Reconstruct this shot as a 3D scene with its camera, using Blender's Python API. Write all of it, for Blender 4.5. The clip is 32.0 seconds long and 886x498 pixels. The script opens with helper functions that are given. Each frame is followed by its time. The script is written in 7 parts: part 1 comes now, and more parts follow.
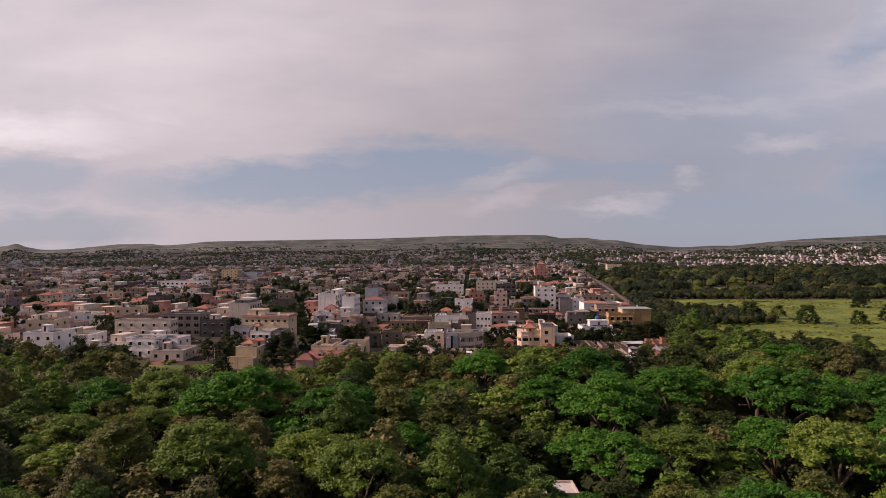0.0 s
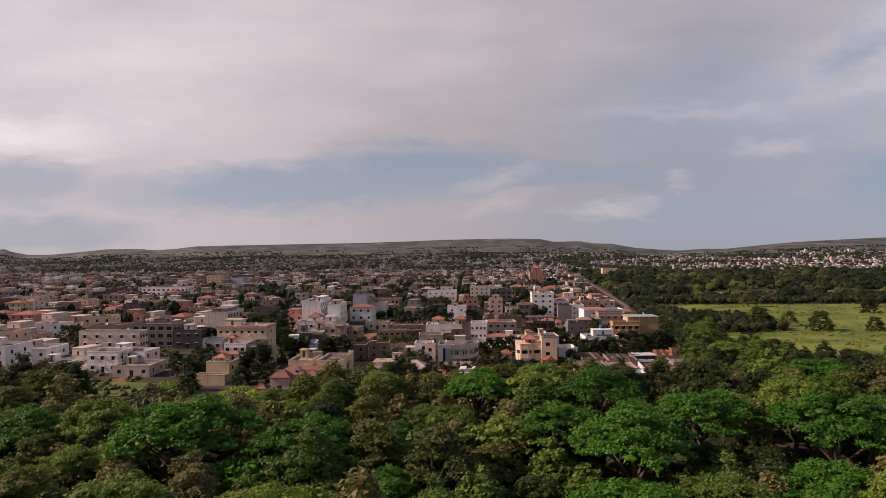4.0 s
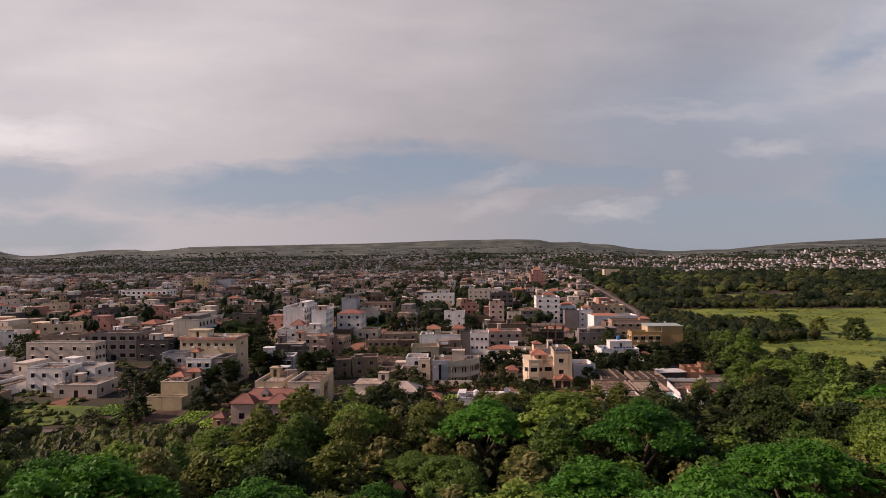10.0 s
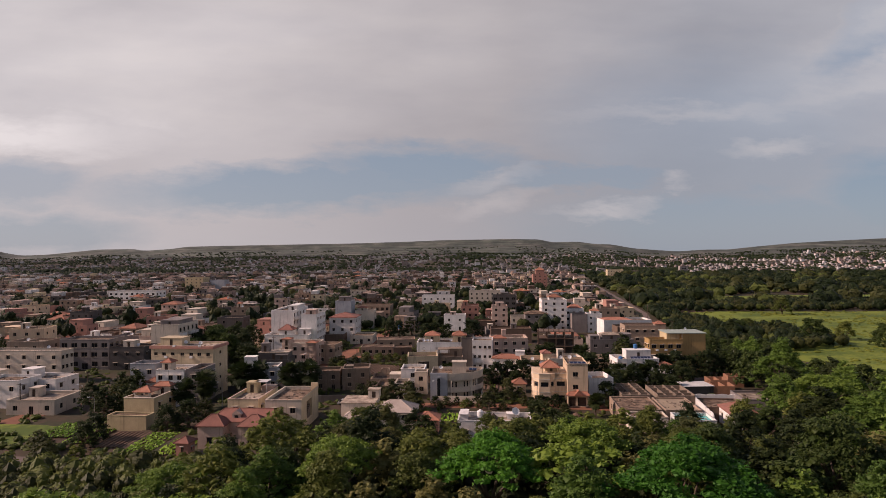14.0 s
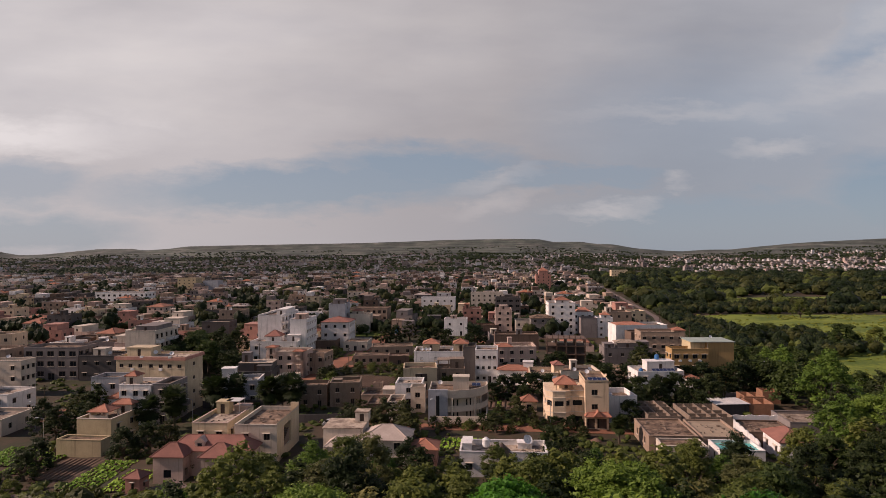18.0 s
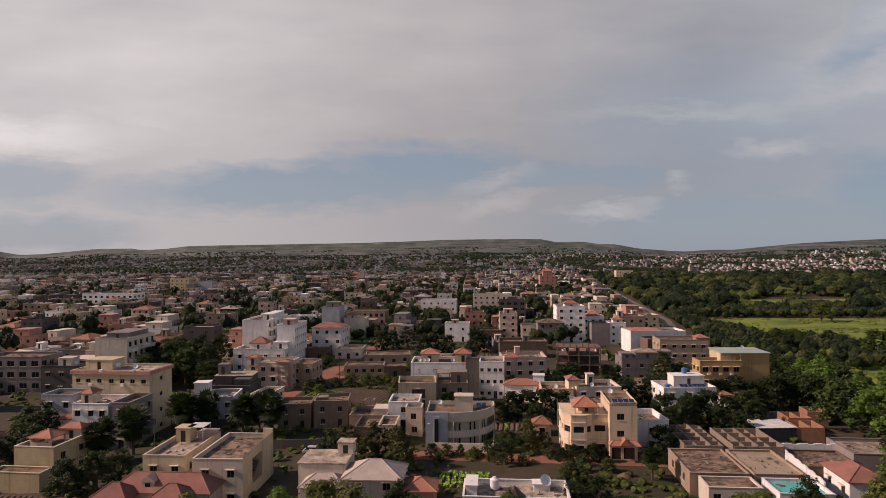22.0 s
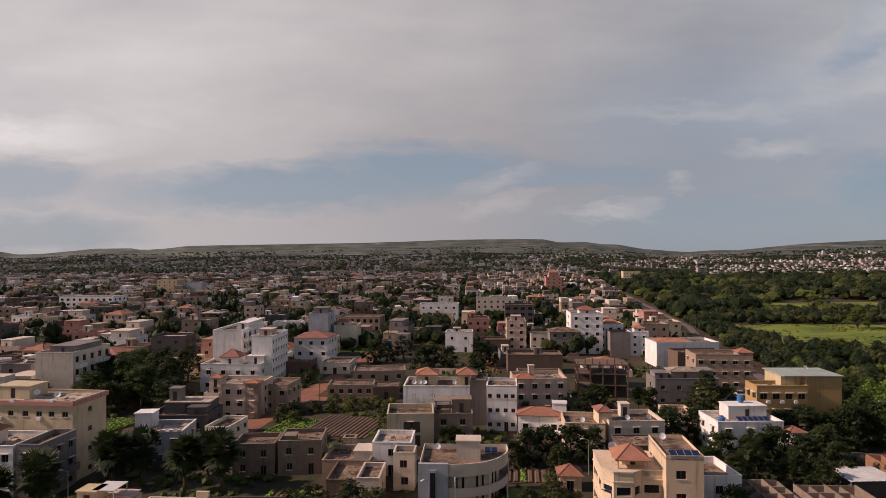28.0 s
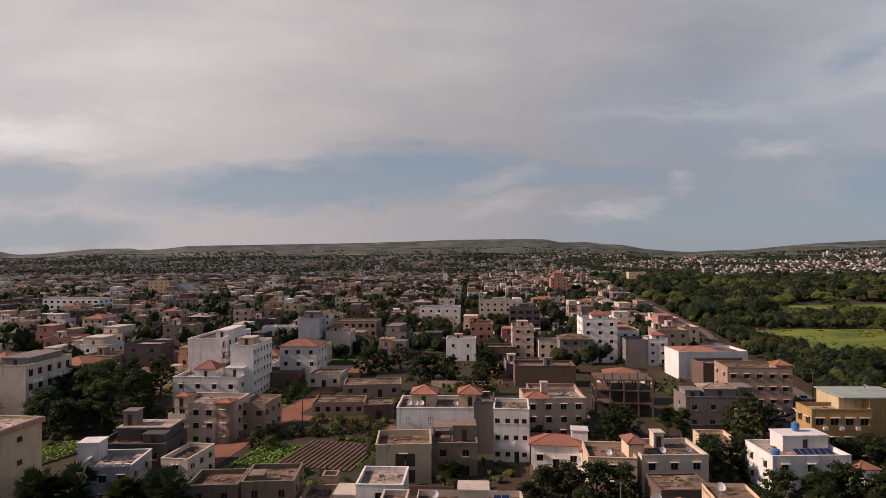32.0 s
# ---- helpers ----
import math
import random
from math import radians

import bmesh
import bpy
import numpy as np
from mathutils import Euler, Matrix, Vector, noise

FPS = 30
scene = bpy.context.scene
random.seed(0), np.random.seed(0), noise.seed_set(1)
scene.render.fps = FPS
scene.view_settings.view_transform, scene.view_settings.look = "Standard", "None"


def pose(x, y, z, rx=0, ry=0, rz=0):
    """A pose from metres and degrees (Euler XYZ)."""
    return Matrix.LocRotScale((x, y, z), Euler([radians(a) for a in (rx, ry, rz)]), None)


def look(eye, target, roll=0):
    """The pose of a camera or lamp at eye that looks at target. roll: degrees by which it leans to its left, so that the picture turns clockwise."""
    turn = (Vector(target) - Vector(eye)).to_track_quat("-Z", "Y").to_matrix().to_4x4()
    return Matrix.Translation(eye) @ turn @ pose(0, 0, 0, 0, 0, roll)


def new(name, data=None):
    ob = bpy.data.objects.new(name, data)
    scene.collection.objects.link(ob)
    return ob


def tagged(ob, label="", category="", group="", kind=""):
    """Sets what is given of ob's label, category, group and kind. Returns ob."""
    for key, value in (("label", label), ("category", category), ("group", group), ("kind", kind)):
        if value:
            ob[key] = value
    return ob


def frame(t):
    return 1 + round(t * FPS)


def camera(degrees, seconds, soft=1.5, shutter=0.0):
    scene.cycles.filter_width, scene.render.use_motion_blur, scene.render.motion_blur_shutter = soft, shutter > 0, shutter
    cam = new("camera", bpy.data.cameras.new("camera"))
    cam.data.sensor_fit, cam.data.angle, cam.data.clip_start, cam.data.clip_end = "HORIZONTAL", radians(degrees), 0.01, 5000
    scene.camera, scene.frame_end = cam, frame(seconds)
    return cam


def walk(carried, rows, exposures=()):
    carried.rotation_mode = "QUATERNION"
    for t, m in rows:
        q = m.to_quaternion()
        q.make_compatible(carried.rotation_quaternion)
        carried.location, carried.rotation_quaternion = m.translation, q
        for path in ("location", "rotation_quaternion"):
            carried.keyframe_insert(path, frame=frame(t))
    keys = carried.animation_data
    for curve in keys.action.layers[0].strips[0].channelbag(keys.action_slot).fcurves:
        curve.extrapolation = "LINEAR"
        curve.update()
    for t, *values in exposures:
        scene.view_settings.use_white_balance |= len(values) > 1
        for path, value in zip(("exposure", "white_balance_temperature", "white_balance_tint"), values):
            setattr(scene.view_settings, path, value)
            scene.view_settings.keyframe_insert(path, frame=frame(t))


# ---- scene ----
# ---------------------------------------------------------------- camera and its flight
cam = camera(70, 32.0, soft=0.7)
PATH = [  # seconds, sideways and upward lean of the view over two metres, roll
    (0, -0.047, 0.0002, -0.30), (1, -0.041, 0.0052, -0.35), (2, -0.035, 0.0092, -0.40), (3, -0.029, 0.0112, -0.45), (6,
    -0.019, 0.0147, -0.50), (9, -0.016, 0.0152, -0.50), (13, -0.016, 0.0147, -0.45), (19, -0.0195, 0.0142, -0.40), (23,
    -0.0235, 0.0142, -0.35), (28, -0.0275, 0.0147, -0.30), (32, -0.032, 0.0152, -0.30),
]
walk(cam, [(t, look((0.02 * t, 5.0 * t, 39.7 + 0.006 * t), (0.02 * t + dx, 5.0 * t + 2, 39.7 + 0.006 * t + dz), roll)) for t, dx, dz, roll in PATH],
     exposures=[(0, 0.20, 6500, 30), (4, 0.19, 6500, 28), (9, 0.15, 6500, 25), (18, 0.08, 6500, 21), (32, 0.05, 6500, 20)])

# ---------------------------------------------------------------- light
SUN_DIR = Vector((-1.0, -0.05, 0.64)).normalized()      # towards the sun: from the left, a little behind
sun = new("sun", bpy.data.lights.new("sun", "SUN"))
sun.data.energy, sun.data.angle, sun.data.color = 5.0, radians(0.6), (1.0, 0.78, 0.62)
sun.matrix_basis = look((0, 0, 0), -SUN_DIR)


def node(tree, kind, **inputs):
    n = tree.nodes.new(kind)
    for key, value in inputs.items():
        if key in n.inputs:
            n.inputs[key].default_value = value
    return n


def math_node(tree, op, a, b=None, clamp=False):
    n = tree.nodes.new("ShaderNodeMath")
    n.operation, n.use_clamp = op, clamp
    for i, v in enumerate((a, b)):
        if v is None:
            continue
        if isinstance(v, (int, float)):
            n.inputs[i].default_value = v
        else:
            tree.links.new(v, n.inputs[i])
    return n.outputs[0]


def ramp_node(tree, fac, stops):
    n = tree.nodes.new("ShaderNodeValToRGB")
    els = n.color_ramp.elements
    while len(els) < len(stops):
        els.new(0.5)
    for e, (p, c) in zip(els, stops):
        e.position, e.color = p, (*c, 1) if len(c) == 3 else c
    tree.links.new(fac, n.inputs[0])
    return n.outputs[0]


def mix_node(tree, fac, a, b, mode="MIX"):
    n = tree.nodes.new("ShaderNodeMix")
    n.data_type, n.blend_type = "RGBA", mode
    for i, v in ((0, fac), (6, a), (7, b)):
        if isinstance(v, (int, float)):
            n.inputs[i].default_value = v
        elif isinstance(v, tuple):
            n.inputs[i].default_value = (*v, 1)
        else:
            tree.links.new(v, n.inputs[i])
    return n.outputs[2]


def noise_node(tree, vector, scale, detail=4, rough=0.55):
    n = node(tree, "ShaderNodeTexNoise", Scale=scale, Detail=detail, Roughness=rough)
    if vector is not None:
        tree.links.new(vector, n.inputs["Vector"])
    return n.outputs[0]


def make_world():
    world = bpy.data.worlds.new("sky")
    scene.world = world
    world.use_nodes = True
    t = world.node_tree
    t.nodes.clear()
    sky = t.nodes.new("ShaderNodeTexSky")
    sky.sky_type, sky.sun_disc = "NISHITA", False
    sky.sun_elevation = math.asin(SUN_DIR.z)
    sky.sun_rotation = math.atan2(SUN_DIR.x, SUN_DIR.y)
    sky.dust_density, sky.air_density = 1.0, 1.0
    blue = mix_node(t, 1.0, sky.outputs[0], (0.085, 0.085, 0.092), "MULTIPLY")
    coord = t.nodes.new("ShaderNodeTexCoord").outputs["Generated"]
    sep = t.nodes.new("ShaderNodeSeparateXYZ")
    t.links.new(coord, sep.inputs[0])
    x, y, z = sep.outputs
    # bearing u and height v over the plain, mirrored behind the viewer
    ahead = math_node(t, "MAXIMUM", math_node(t, "ABSOLUTE", y), 0.25)
    u, v = math_node(t, "DIVIDE", x, ahead), math_node(t, "DIVIDE", z, ahead)

    def field(su, sv, tilt, scale, detail, rough, shift=0.0):
        c = t.nodes.new("ShaderNodeCombineXYZ")
        t.links.new(math_node(t, "MULTIPLY", u, su), c.inputs[0])
        t.links.new(math_node(t, "ADD", math_node(t, "MULTIPLY", v, sv), math_node(t, "MULTIPLY", u, tilt)), c.inputs[1])
        c.inputs[2].default_value = shift
        return noise_node(t, c.outputs[0], scale, detail, rough)

    streaks = field(1.0, 4.0, 0.25, 3.2, 7, 0.55)
    fine = field(1.0, 3.0, 0.1, 11.0, 8, 0.62, 9.0)
    broad = field(1.0, 2.4, -0.3, 1.7, 5, 0.5, 3.0)
    wave = field(1.0, 2.0, 0.0, 6.0, 7, 0.60, 7.0)
    un = math_node(t, "ADD", math_node(t, "MULTIPLY", u, 0.5), 0.5, True)
    u1 = math_node(t, "ADD", u, math_node(t, "MULTIPLY", math_node(t, "SUBTRACT", wave, 0.5), 0.22))
    v1 = math_node(t, "ADD", v, math_node(t, "ADD", math_node(t, "MULTIPLY", math_node(t, "SUBTRACT", fine, 0.5), 0.075),
                                          math_node(t, "MULTIPLY", math_node(t, "SUBTRACT", streaks, 0.5), 0.045)))

    def spots(items, soft):
        """Union of ragged ovals: bearing, height, half width, half height, strength, slope."""
        total = None
        for u0, v0, ru, rv, k, slope in items:
            du = math_node(t, "SUBTRACT", u1, u0)
            dv = math_node(t, "SUBTRACT", math_node(t, "SUBTRACT", v1, v0), math_node(t, "MULTIPLY", du, slope))
            du, dv = math_node(t, "DIVIDE", du, ru), math_node(t, "DIVIDE", dv, rv)
            d = math_node(t, "SQRT", math_node(t, "ADD", math_node(t, "MULTIPLY", du, du), math_node(t, "MULTIPLY", dv, dv)))
            m = math_node(t, "MULTIPLY", math_node(t, "DIVIDE", math_node(t, "SUBTRACT", 1.0 + soft, d), 2 * soft, True), k)
            total = m if total is None else math_node(t, "MAXIMUM", total, m)
        return total

    # the cloud sheet: bright to the left, grey ahead, thin and bluish to the right
    tone = ramp_node(t, un, [(0.10, (0.62, 0.575, 0.565)), (0.34, (0.56, 0.515, 0.505)), (0.55, (0.43, 0.40, 0.40)), (0.70, (0.365, 0.365, 0.39)), (0.90, (0.50, 0.50, 0.52))])
    light = ramp_node(t, broad, [(0.30, (0.80, 0.80, 0.82)), (0.70, (1.08, 1.08, 1.08))])
    grain = ramp_node(t, streaks, [(0.30, (0.92, 0.93, 0.95)), (0.66, (1.05, 1.05, 1.04))])
    cloud = mix_node(t, 1.0, mix_node(t, 1.0, tone, light, "MULTIPLY"), grain, "MULTIPLY")
    low = ramp_node(t, math_node(t, "MULTIPLY", v, 2.0, True), [(0.0, (0.40, 0.375, 0.38)), (0.18, (0.415, 0.385, 0.385)), (0.42, (0.43, 0.40, 0.40))])
    side = ramp_node(t, un, [(0.12, (1.30, 1.26, 1.23)), (0.42, (1.04, 1.03, 1.03)), (0.58, (0.86, 0.88, 0.91)), (0.90, (0.84, 0.87, 0.92))])
    low = mix_node(t, 1.0, low, side, "MULTIPLY")
    near_land = ramp_node(t, math_node(t, "MULTIPLY", v, 2.0, True), [(0.10, (0.8, 0.8, 0.8)), (0.40, (0, 0, 0))])
    cloud = mix_node(t, near_land, cloud, low)
    veil = ramp_node(t, math_node(t, "MULTIPLY", v, 2.0, True), [(0.0, (0.295, 0.335, 0.385)), (0.30, (0.235, 0.300, 0.370)), (1.0, (0.23, 0.30, 0.40))])
    clear = mix_node(t, 0.85, blue, veil)
    gaps = spots([(-0.22, 0.106, 0.30, 0.034, 0.80, 0.03), (-0.05, 0.138, 0.14, 0.034, 0.85, 0.0), (0.20, 0.118, 0.17, 0.022, 0.7, -0.03), (-0.67, 0.035, 0.15, 0.035, 0.7, 0.0),
                  (-0.68, 0.115, 0.13, 0.035, 0.55, 0.0), (0.74, 0.085, 0.17, 0.075, 1.0, 0.0), (0.66, 0.34, 0.06, 0.05, 0.7, 0.5), (0.42, 0.17, 0.26, 0.13, 0.40, 0.0), (0.50, 0.03, 0.34, 0.07, 0.85, 0.0)], 0.42)
    colour = mix_node(t, gaps, cloud, clear)
    shine = spots([(-0.68, 0.196, 0.15, 0.022, 0.95, -0.06), (-0.49, 0.212, 0.05, 0.010, 0.5, -0.2), (0.250, 0.066, 0.055, 0.010, 0.62, 0.0), (0.300, 0.078, 0.030, 0.007, 0.35, 0.0), (0.362, 0.108, 0.020, 0.010, 0.4, 0.0),
                   (0.075, 0.078, 0.050, 0.013, 0.45, 0.25), (0.06, 0.116, 0.045, 0.010, 0.40, 0.2), (0.40, 0.222, 0.16, 0.010, 0.35, 0.02), (0.515, 0.163, 0.05, 0.012, 0.55, 0.05), (0.69, 0.37, 0.08, 0.030, 0.6, 0.4), (0.66, 0.25, 0.14, 0.012, 0.35, 0.1)], 0.75)
    bright = ramp_node(t, un, [(0.10, (0.80, 0.74, 0.72)), (0.45, (0.50, 0.46, 0.455)), (0.85, (0.54, 0.52, 0.52))])
    sky_colour = mix_node(t, shine, colour, bright)
    sky_colour = mix_node(t, 1.0, sky_colour, (0.925, 0.985, 0.955), "MULTIPLY")
    # overhead the sheet breaks up and the sun comes through
    high = ramp_node(t, z, [(0.42, (0, 0, 0)), (0.62, (1, 1, 1))])
    sky_colour = mix_node(t, high, sky_colour, mix_node(t, 0.35, blue, (0.075, 0.10, 0.15)))
    out = t.nodes.new("ShaderNodeOutputWorld")
    back = node(t, "ShaderNodeBackground", Strength=1.0)
    t.links.new(sky_colour, back.inputs[0])
    t.links.new(back.outputs[0], out.inputs[0])


make_world()


# ---------------------------------------------------------------- materials
def material(name, base, dark=None, grain=3.0, blotch=0.25, amount=0.5, rough=0.85, bump=0.3, vary=0.0, streak=False,
             island=False, metal=0.0, stops=(0.38, 0.68)):
    """A weathered surface: blotches at one scale, grain at another, relief; vary: brightness from thing to thing."""
    m = bpy.data.materials.new(name)
    m.use_nodes = True
    t = m.node_tree
    bsdf = t.nodes["Principled BSDF"]
    geo = t.nodes.new("ShaderNodeNewGeometry")
    pos = geo.outputs["Position"]
    dark = dark or tuple(c * 0.55 for c in base)
    big = noise_node(t, pos, blotch, 5, 0.6)
    fine = noise_node(t, pos, grain, 4, 0.6)
    both = math_node(t, "ADD", math_node(t, "MULTIPLY", big, 0.65), math_node(t, "MULTIPLY", fine, 0.35))
    f = ramp_node(t, both, [(stops[0], (1, 1, 1)), (stops[1], (0, 0, 0))])
    colour = mix_node(t, math_node(t, "MULTIPLY", f, amount), base, dark)
    if streak:
        mapping = node(t, "ShaderNodeMapping", Scale=(1.6, 1.6, 0.12))
        t.links.new(pos, mapping.inputs[0])
        runs = noise_node(t, mapping.outputs[0], 1.0, 4, 0.6)
        g = ramp_node(t, runs, [(0.56, (0, 0, 0)), (0.75, (1, 1, 1))])
        colour = mix_node(t, math_node(t, "MULTIPLY", g, 0.55), colour, tuple(c * 0.4 for c in dark))
    if vary:
        rnd = geo.outputs["Random Per Island"] if island else t.nodes.new("ShaderNodeObjectInfo").outputs["Random"]
        v = ramp_node(t, rnd, [(0, (1 - vary,) * 3), (1, (1 + vary * 0.6,) * 3)])
        colour = mix_node(t, 1.0, colour, v, "MULTIPLY")
    t.links.new(colour, bsdf.inputs["Base Color"])
    bsdf.inputs["Roughness"].default_value, bsdf.inputs["Metallic"].default_value = rough, metal
    bsdf.inputs["Specular IOR Level"].default_value = 0.25
    if bump:
        b = node(t, "ShaderNodeBump", Strength=bump, Distance=0.05)
        t.links.new(fine, b.inputs["Height"])
        t.links.new(b.outputs[0], bsdf.inputs["Normal"])
    return m


def leaf_material(name, base, tip, vary=0.3, trans=0.38):
    m = bpy.data.materials.new(name)
    m.use_nodes = True
    t = m.node_tree
    bsdf = t.nodes["Principled BSDF"]
    geo = t.nodes.new("ShaderNodeNewGeometry")
    info = t.nodes.new("ShaderNodeObjectInfo")
    isl = geo.outputs["Random Per Island"]
    patch = noise_node(t, geo.outputs["Position"], 0.22, 3)
    k = math_node(t, "ADD", math_node(t, "MULTIPLY", isl, 0.55), math_node(t, "MULTIPLY", patch, 0.6))
    colour = mix_node(t, math_node(t, "SUBTRACT", k, 0.1, True), base, tip)
    v = ramp_node(t, info.outputs["Random"], [(0, (1 - vary, 1 - vary * 0.8, 1 - vary)), (1, (1 + vary, 1 + vary * 0.7, 1))])
    colour = mix_node(t, 1.0, colour, v, "MULTIPLY")
    t.links.new(colour, bsdf.inputs["Base Color"])
    bsdf.inputs["Roughness"].default_value = 0.6
    bsdf.inputs["Specular IOR Level"].default_value = 0.25
    tr = t.nodes.new("ShaderNodeBsdfTranslucent")
    t.links.new(colour, tr.inputs[0])
    mix = node(t, "ShaderNodeMixShader", Fac=trans)
    t.links.new(bsdf.outputs[0], mix.inputs[1])
    t.links.new(tr.outputs[0], mix.inputs[2])
    t.links.new(mix.outputs[0], t.nodes["Material Output"].inputs[0])
    return m


def ramp_material(name, colours, rough=0.85, blotch=0.5):
    """Many small buildings in one mesh: each island takes one of the paints."""
    m = bpy.data.materials.new(name)
    m.use_nodes = True
    t = m.node_tree
    bsdf = t.nodes["Principled BSDF"]
    geo = t.nodes.new("ShaderNodeNewGeometry")
    n = t.nodes.new("ShaderNodeValToRGB")
    n.color_ramp.interpolation = "CONSTANT"
    els = n.color_ramp.elements
    while len(els) < len(colours):
        els.new(0.5)
    for i, (e, c) in enumerate(zip(els, colours)):
        e.position, e.color = i / len(colours), (*c, 1)
    t.links.new(geo.outputs["Random Per Island"], n.inputs[0])
    dirt = ramp_node(t, noise_node(t, geo.outputs["Position"], blotch, 4), [(0.35, (0.6, 0.57, 0.54)), (0.65, (1, 1, 1))])
    t.links.new(mix_node(t, 1.0, n.outputs[0], dirt, "MULTIPLY"), bsdf.inputs["Base Color"])
    bsdf.inputs["Roughness"].default_value = rough
    bsdf.inputs["Specular IOR Level"].default_value = 0.2
    return m


WHITE, OFFWHITE, CREAM, YELLOW, OCHRE = (0.81, 0.775, 0.75), (0.64, 0.55, 0.455), (0.62, 0.505, 0.345), (0.56, 0.45, 0.28), (0.44, 0.28, 0.12)
PEACH, PINK, BEIGE, BROWN, GREY = (0.72, 0.55, 0.385), (0.57, 0.425, 0.355), (0.36, 0.262, 0.195), (0.155, 0.105, 0.08), (0.23, 0.20, 0.19)
PAINT = {n: material(n + "_plaster", c, grain=5, blotch=0.30, amount=0.6, bump=0.2, streak=True, vary=0.12) for n, c in dict(
    white=WHITE, offwhite=OFFWHITE, cream=CREAM, yellow=YELLOW, ochre=OCHRE, peach=PEACH, pink=PINK, beige=BEIGE, brown=BROWN,
    grey=GREY, darkgrey=(0.10, 0.09, 0.087), bluegrey=(0.38, 0.39, 0.42), red=(0.33, 0.12, 0.08), coral=(0.45, 0.235, 0.185)).items()}
CONCRETE = material("bare_concrete", (0.25, 0.192, 0.148), grain=4, blotch=0.5, amount=0.7, streak=True, vary=0.15)
ROOF = material("weathered_roof_screed", (0.26, 0.180, 0.125), dark=(0.060, 0.038, 0.027), grain=1.6, blotch=0.42, amount=1.0, vary=0.25, stops=(0.42, 0.60))
PALEROOF = material("pale_roof_screed", (0.43, 0.355, 0.28), dark=(0.13, 0.092, 0.070), grain=1.6, blotch=0.45, amount=0.9, vary=0.2, stops=(0.40, 0.60))
TILE = material("terracotta_tiles", (0.37, 0.165, 0.105), dark=(0.19, 0.085, 0.06), grain=5, blotch=0.5, amount=0.7, vary=0.25)
REDTILE = material("dull_red_tiles", (0.27, 0.12, 0.092), dark=(0.14, 0.068, 0.055), grain=5, blotch=0.5, amount=0.7, vary=0.15)
SHEET = material("pale_metal_sheet", (0.60, 0.58, 0.56), grain=2, blotch=0.4, amount=0.5, rough=0.5)
GLASS = material("dark_window_glass", (0.02, 0.022, 0.025), grain=1, blotch=0.4, amount=0.3, rough=0.12, bump=0)
FRAME = material("window_frame_metal", (0.16, 0.12, 0.09), grain=8, amount=0.4, rough=0.5)
DOOR = material("dark_painted_door", (0.07, 0.05, 0.04), grain=8, amount=0.4, rough=0.5)
TURQUOISE = material("turquoise_paint", (0.10, 0.42, 0.40), grain=3, blotch=0.3, amount=0.4, rough=0.4)
METAL = material("galvanised_metal", (0.40, 0.40, 0.40), grain=8, amount=0.4, rough=0.45, metal=0.6)
DISH = material("white_enamel", (0.70, 0.70, 0.70), grain=6, amount=0.3, rough=0.4)
BLUE = material("blue_plastic", (0.05, 0.16, 0.36), grain=6, amount=0.4, rough=0.45)
SOLAR = material("solar_cells", (0.015, 0.025, 0.07), grain=3, amount=0.4, rough=0.15, bump=0)
SOIL = material("dark_soil", (0.105, 0.068, 0.045), grain=2.0, blotch=0.15, amount=0.8)
BARESOIL = material("bare_brown_soil", (0.165, 0.105, 0.072), grain=2.0, blotch=0.2, amount=0.8)
DIRT = material("red_laterite", (0.27, 0.115, 0.066), dark=(0.14, 0.068, 0.045), grain=1.2, blotch=0.12, amount=0.8)
ASPHALT = material("worn_asphalt", (0.17, 0.13, 0.12), dark=(0.10, 0.08, 0.07), grain=1.5, blotch=0.2, amount=0.7)
GRASS = material("field_grass", (0.165, 0.200, 0.026), dark=(0.062, 0.098, 0.014), grain=0.6, blotch=0.045, amount=1.0, stops=(0.42, 0.58))
CROP = leaf_material("vegetable_leaves", (0.15, 0.28, 0.028), (0.27, 0.42, 0.055), trans=0.2)
BARK = material("bark", (0.10, 0.075, 0.055), grain=6, blotch=0.8, amount=0.7)
LEAF = {
    "bright": leaf_material("bright_leaves", (0.028, 0.108, 0.010), (0.085, 0.240, 0.024)),
    "dark": leaf_material("dark_leaves", (0.021, 0.043, 0.011), (0.066, 0.096, 0.026)),
    "olive": leaf_material("olive_leaves", (0.054, 0.078, 0.017), (0.150, 0.176, 0.046)),
    "mid": leaf_material("mid_green_leaves", (0.050, 0.104, 0.017), (0.145, 0.230, 0.044)),
    "pale": leaf_material("pale_leaves", (0.090, 0.100, 0.034), (0.200, 0.195, 0.080)),
}
LEAF["tuft"] = leaf_material("field_tufts", (0.115, 0.150, 0.022), (0.215, 0.235, 0.045), trans=0.3)
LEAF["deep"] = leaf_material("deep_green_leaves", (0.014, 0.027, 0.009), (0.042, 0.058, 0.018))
LEAF["drab"] = leaf_material("drab_olive_leaves", (0.027, 0.036, 0.012), (0.074, 0.084, 0.028))
LEAF["fresh"] = leaf_material("fresh_olive_leaves", (0.074, 0.136, 0.020), (0.190, 0.275, 0.050))


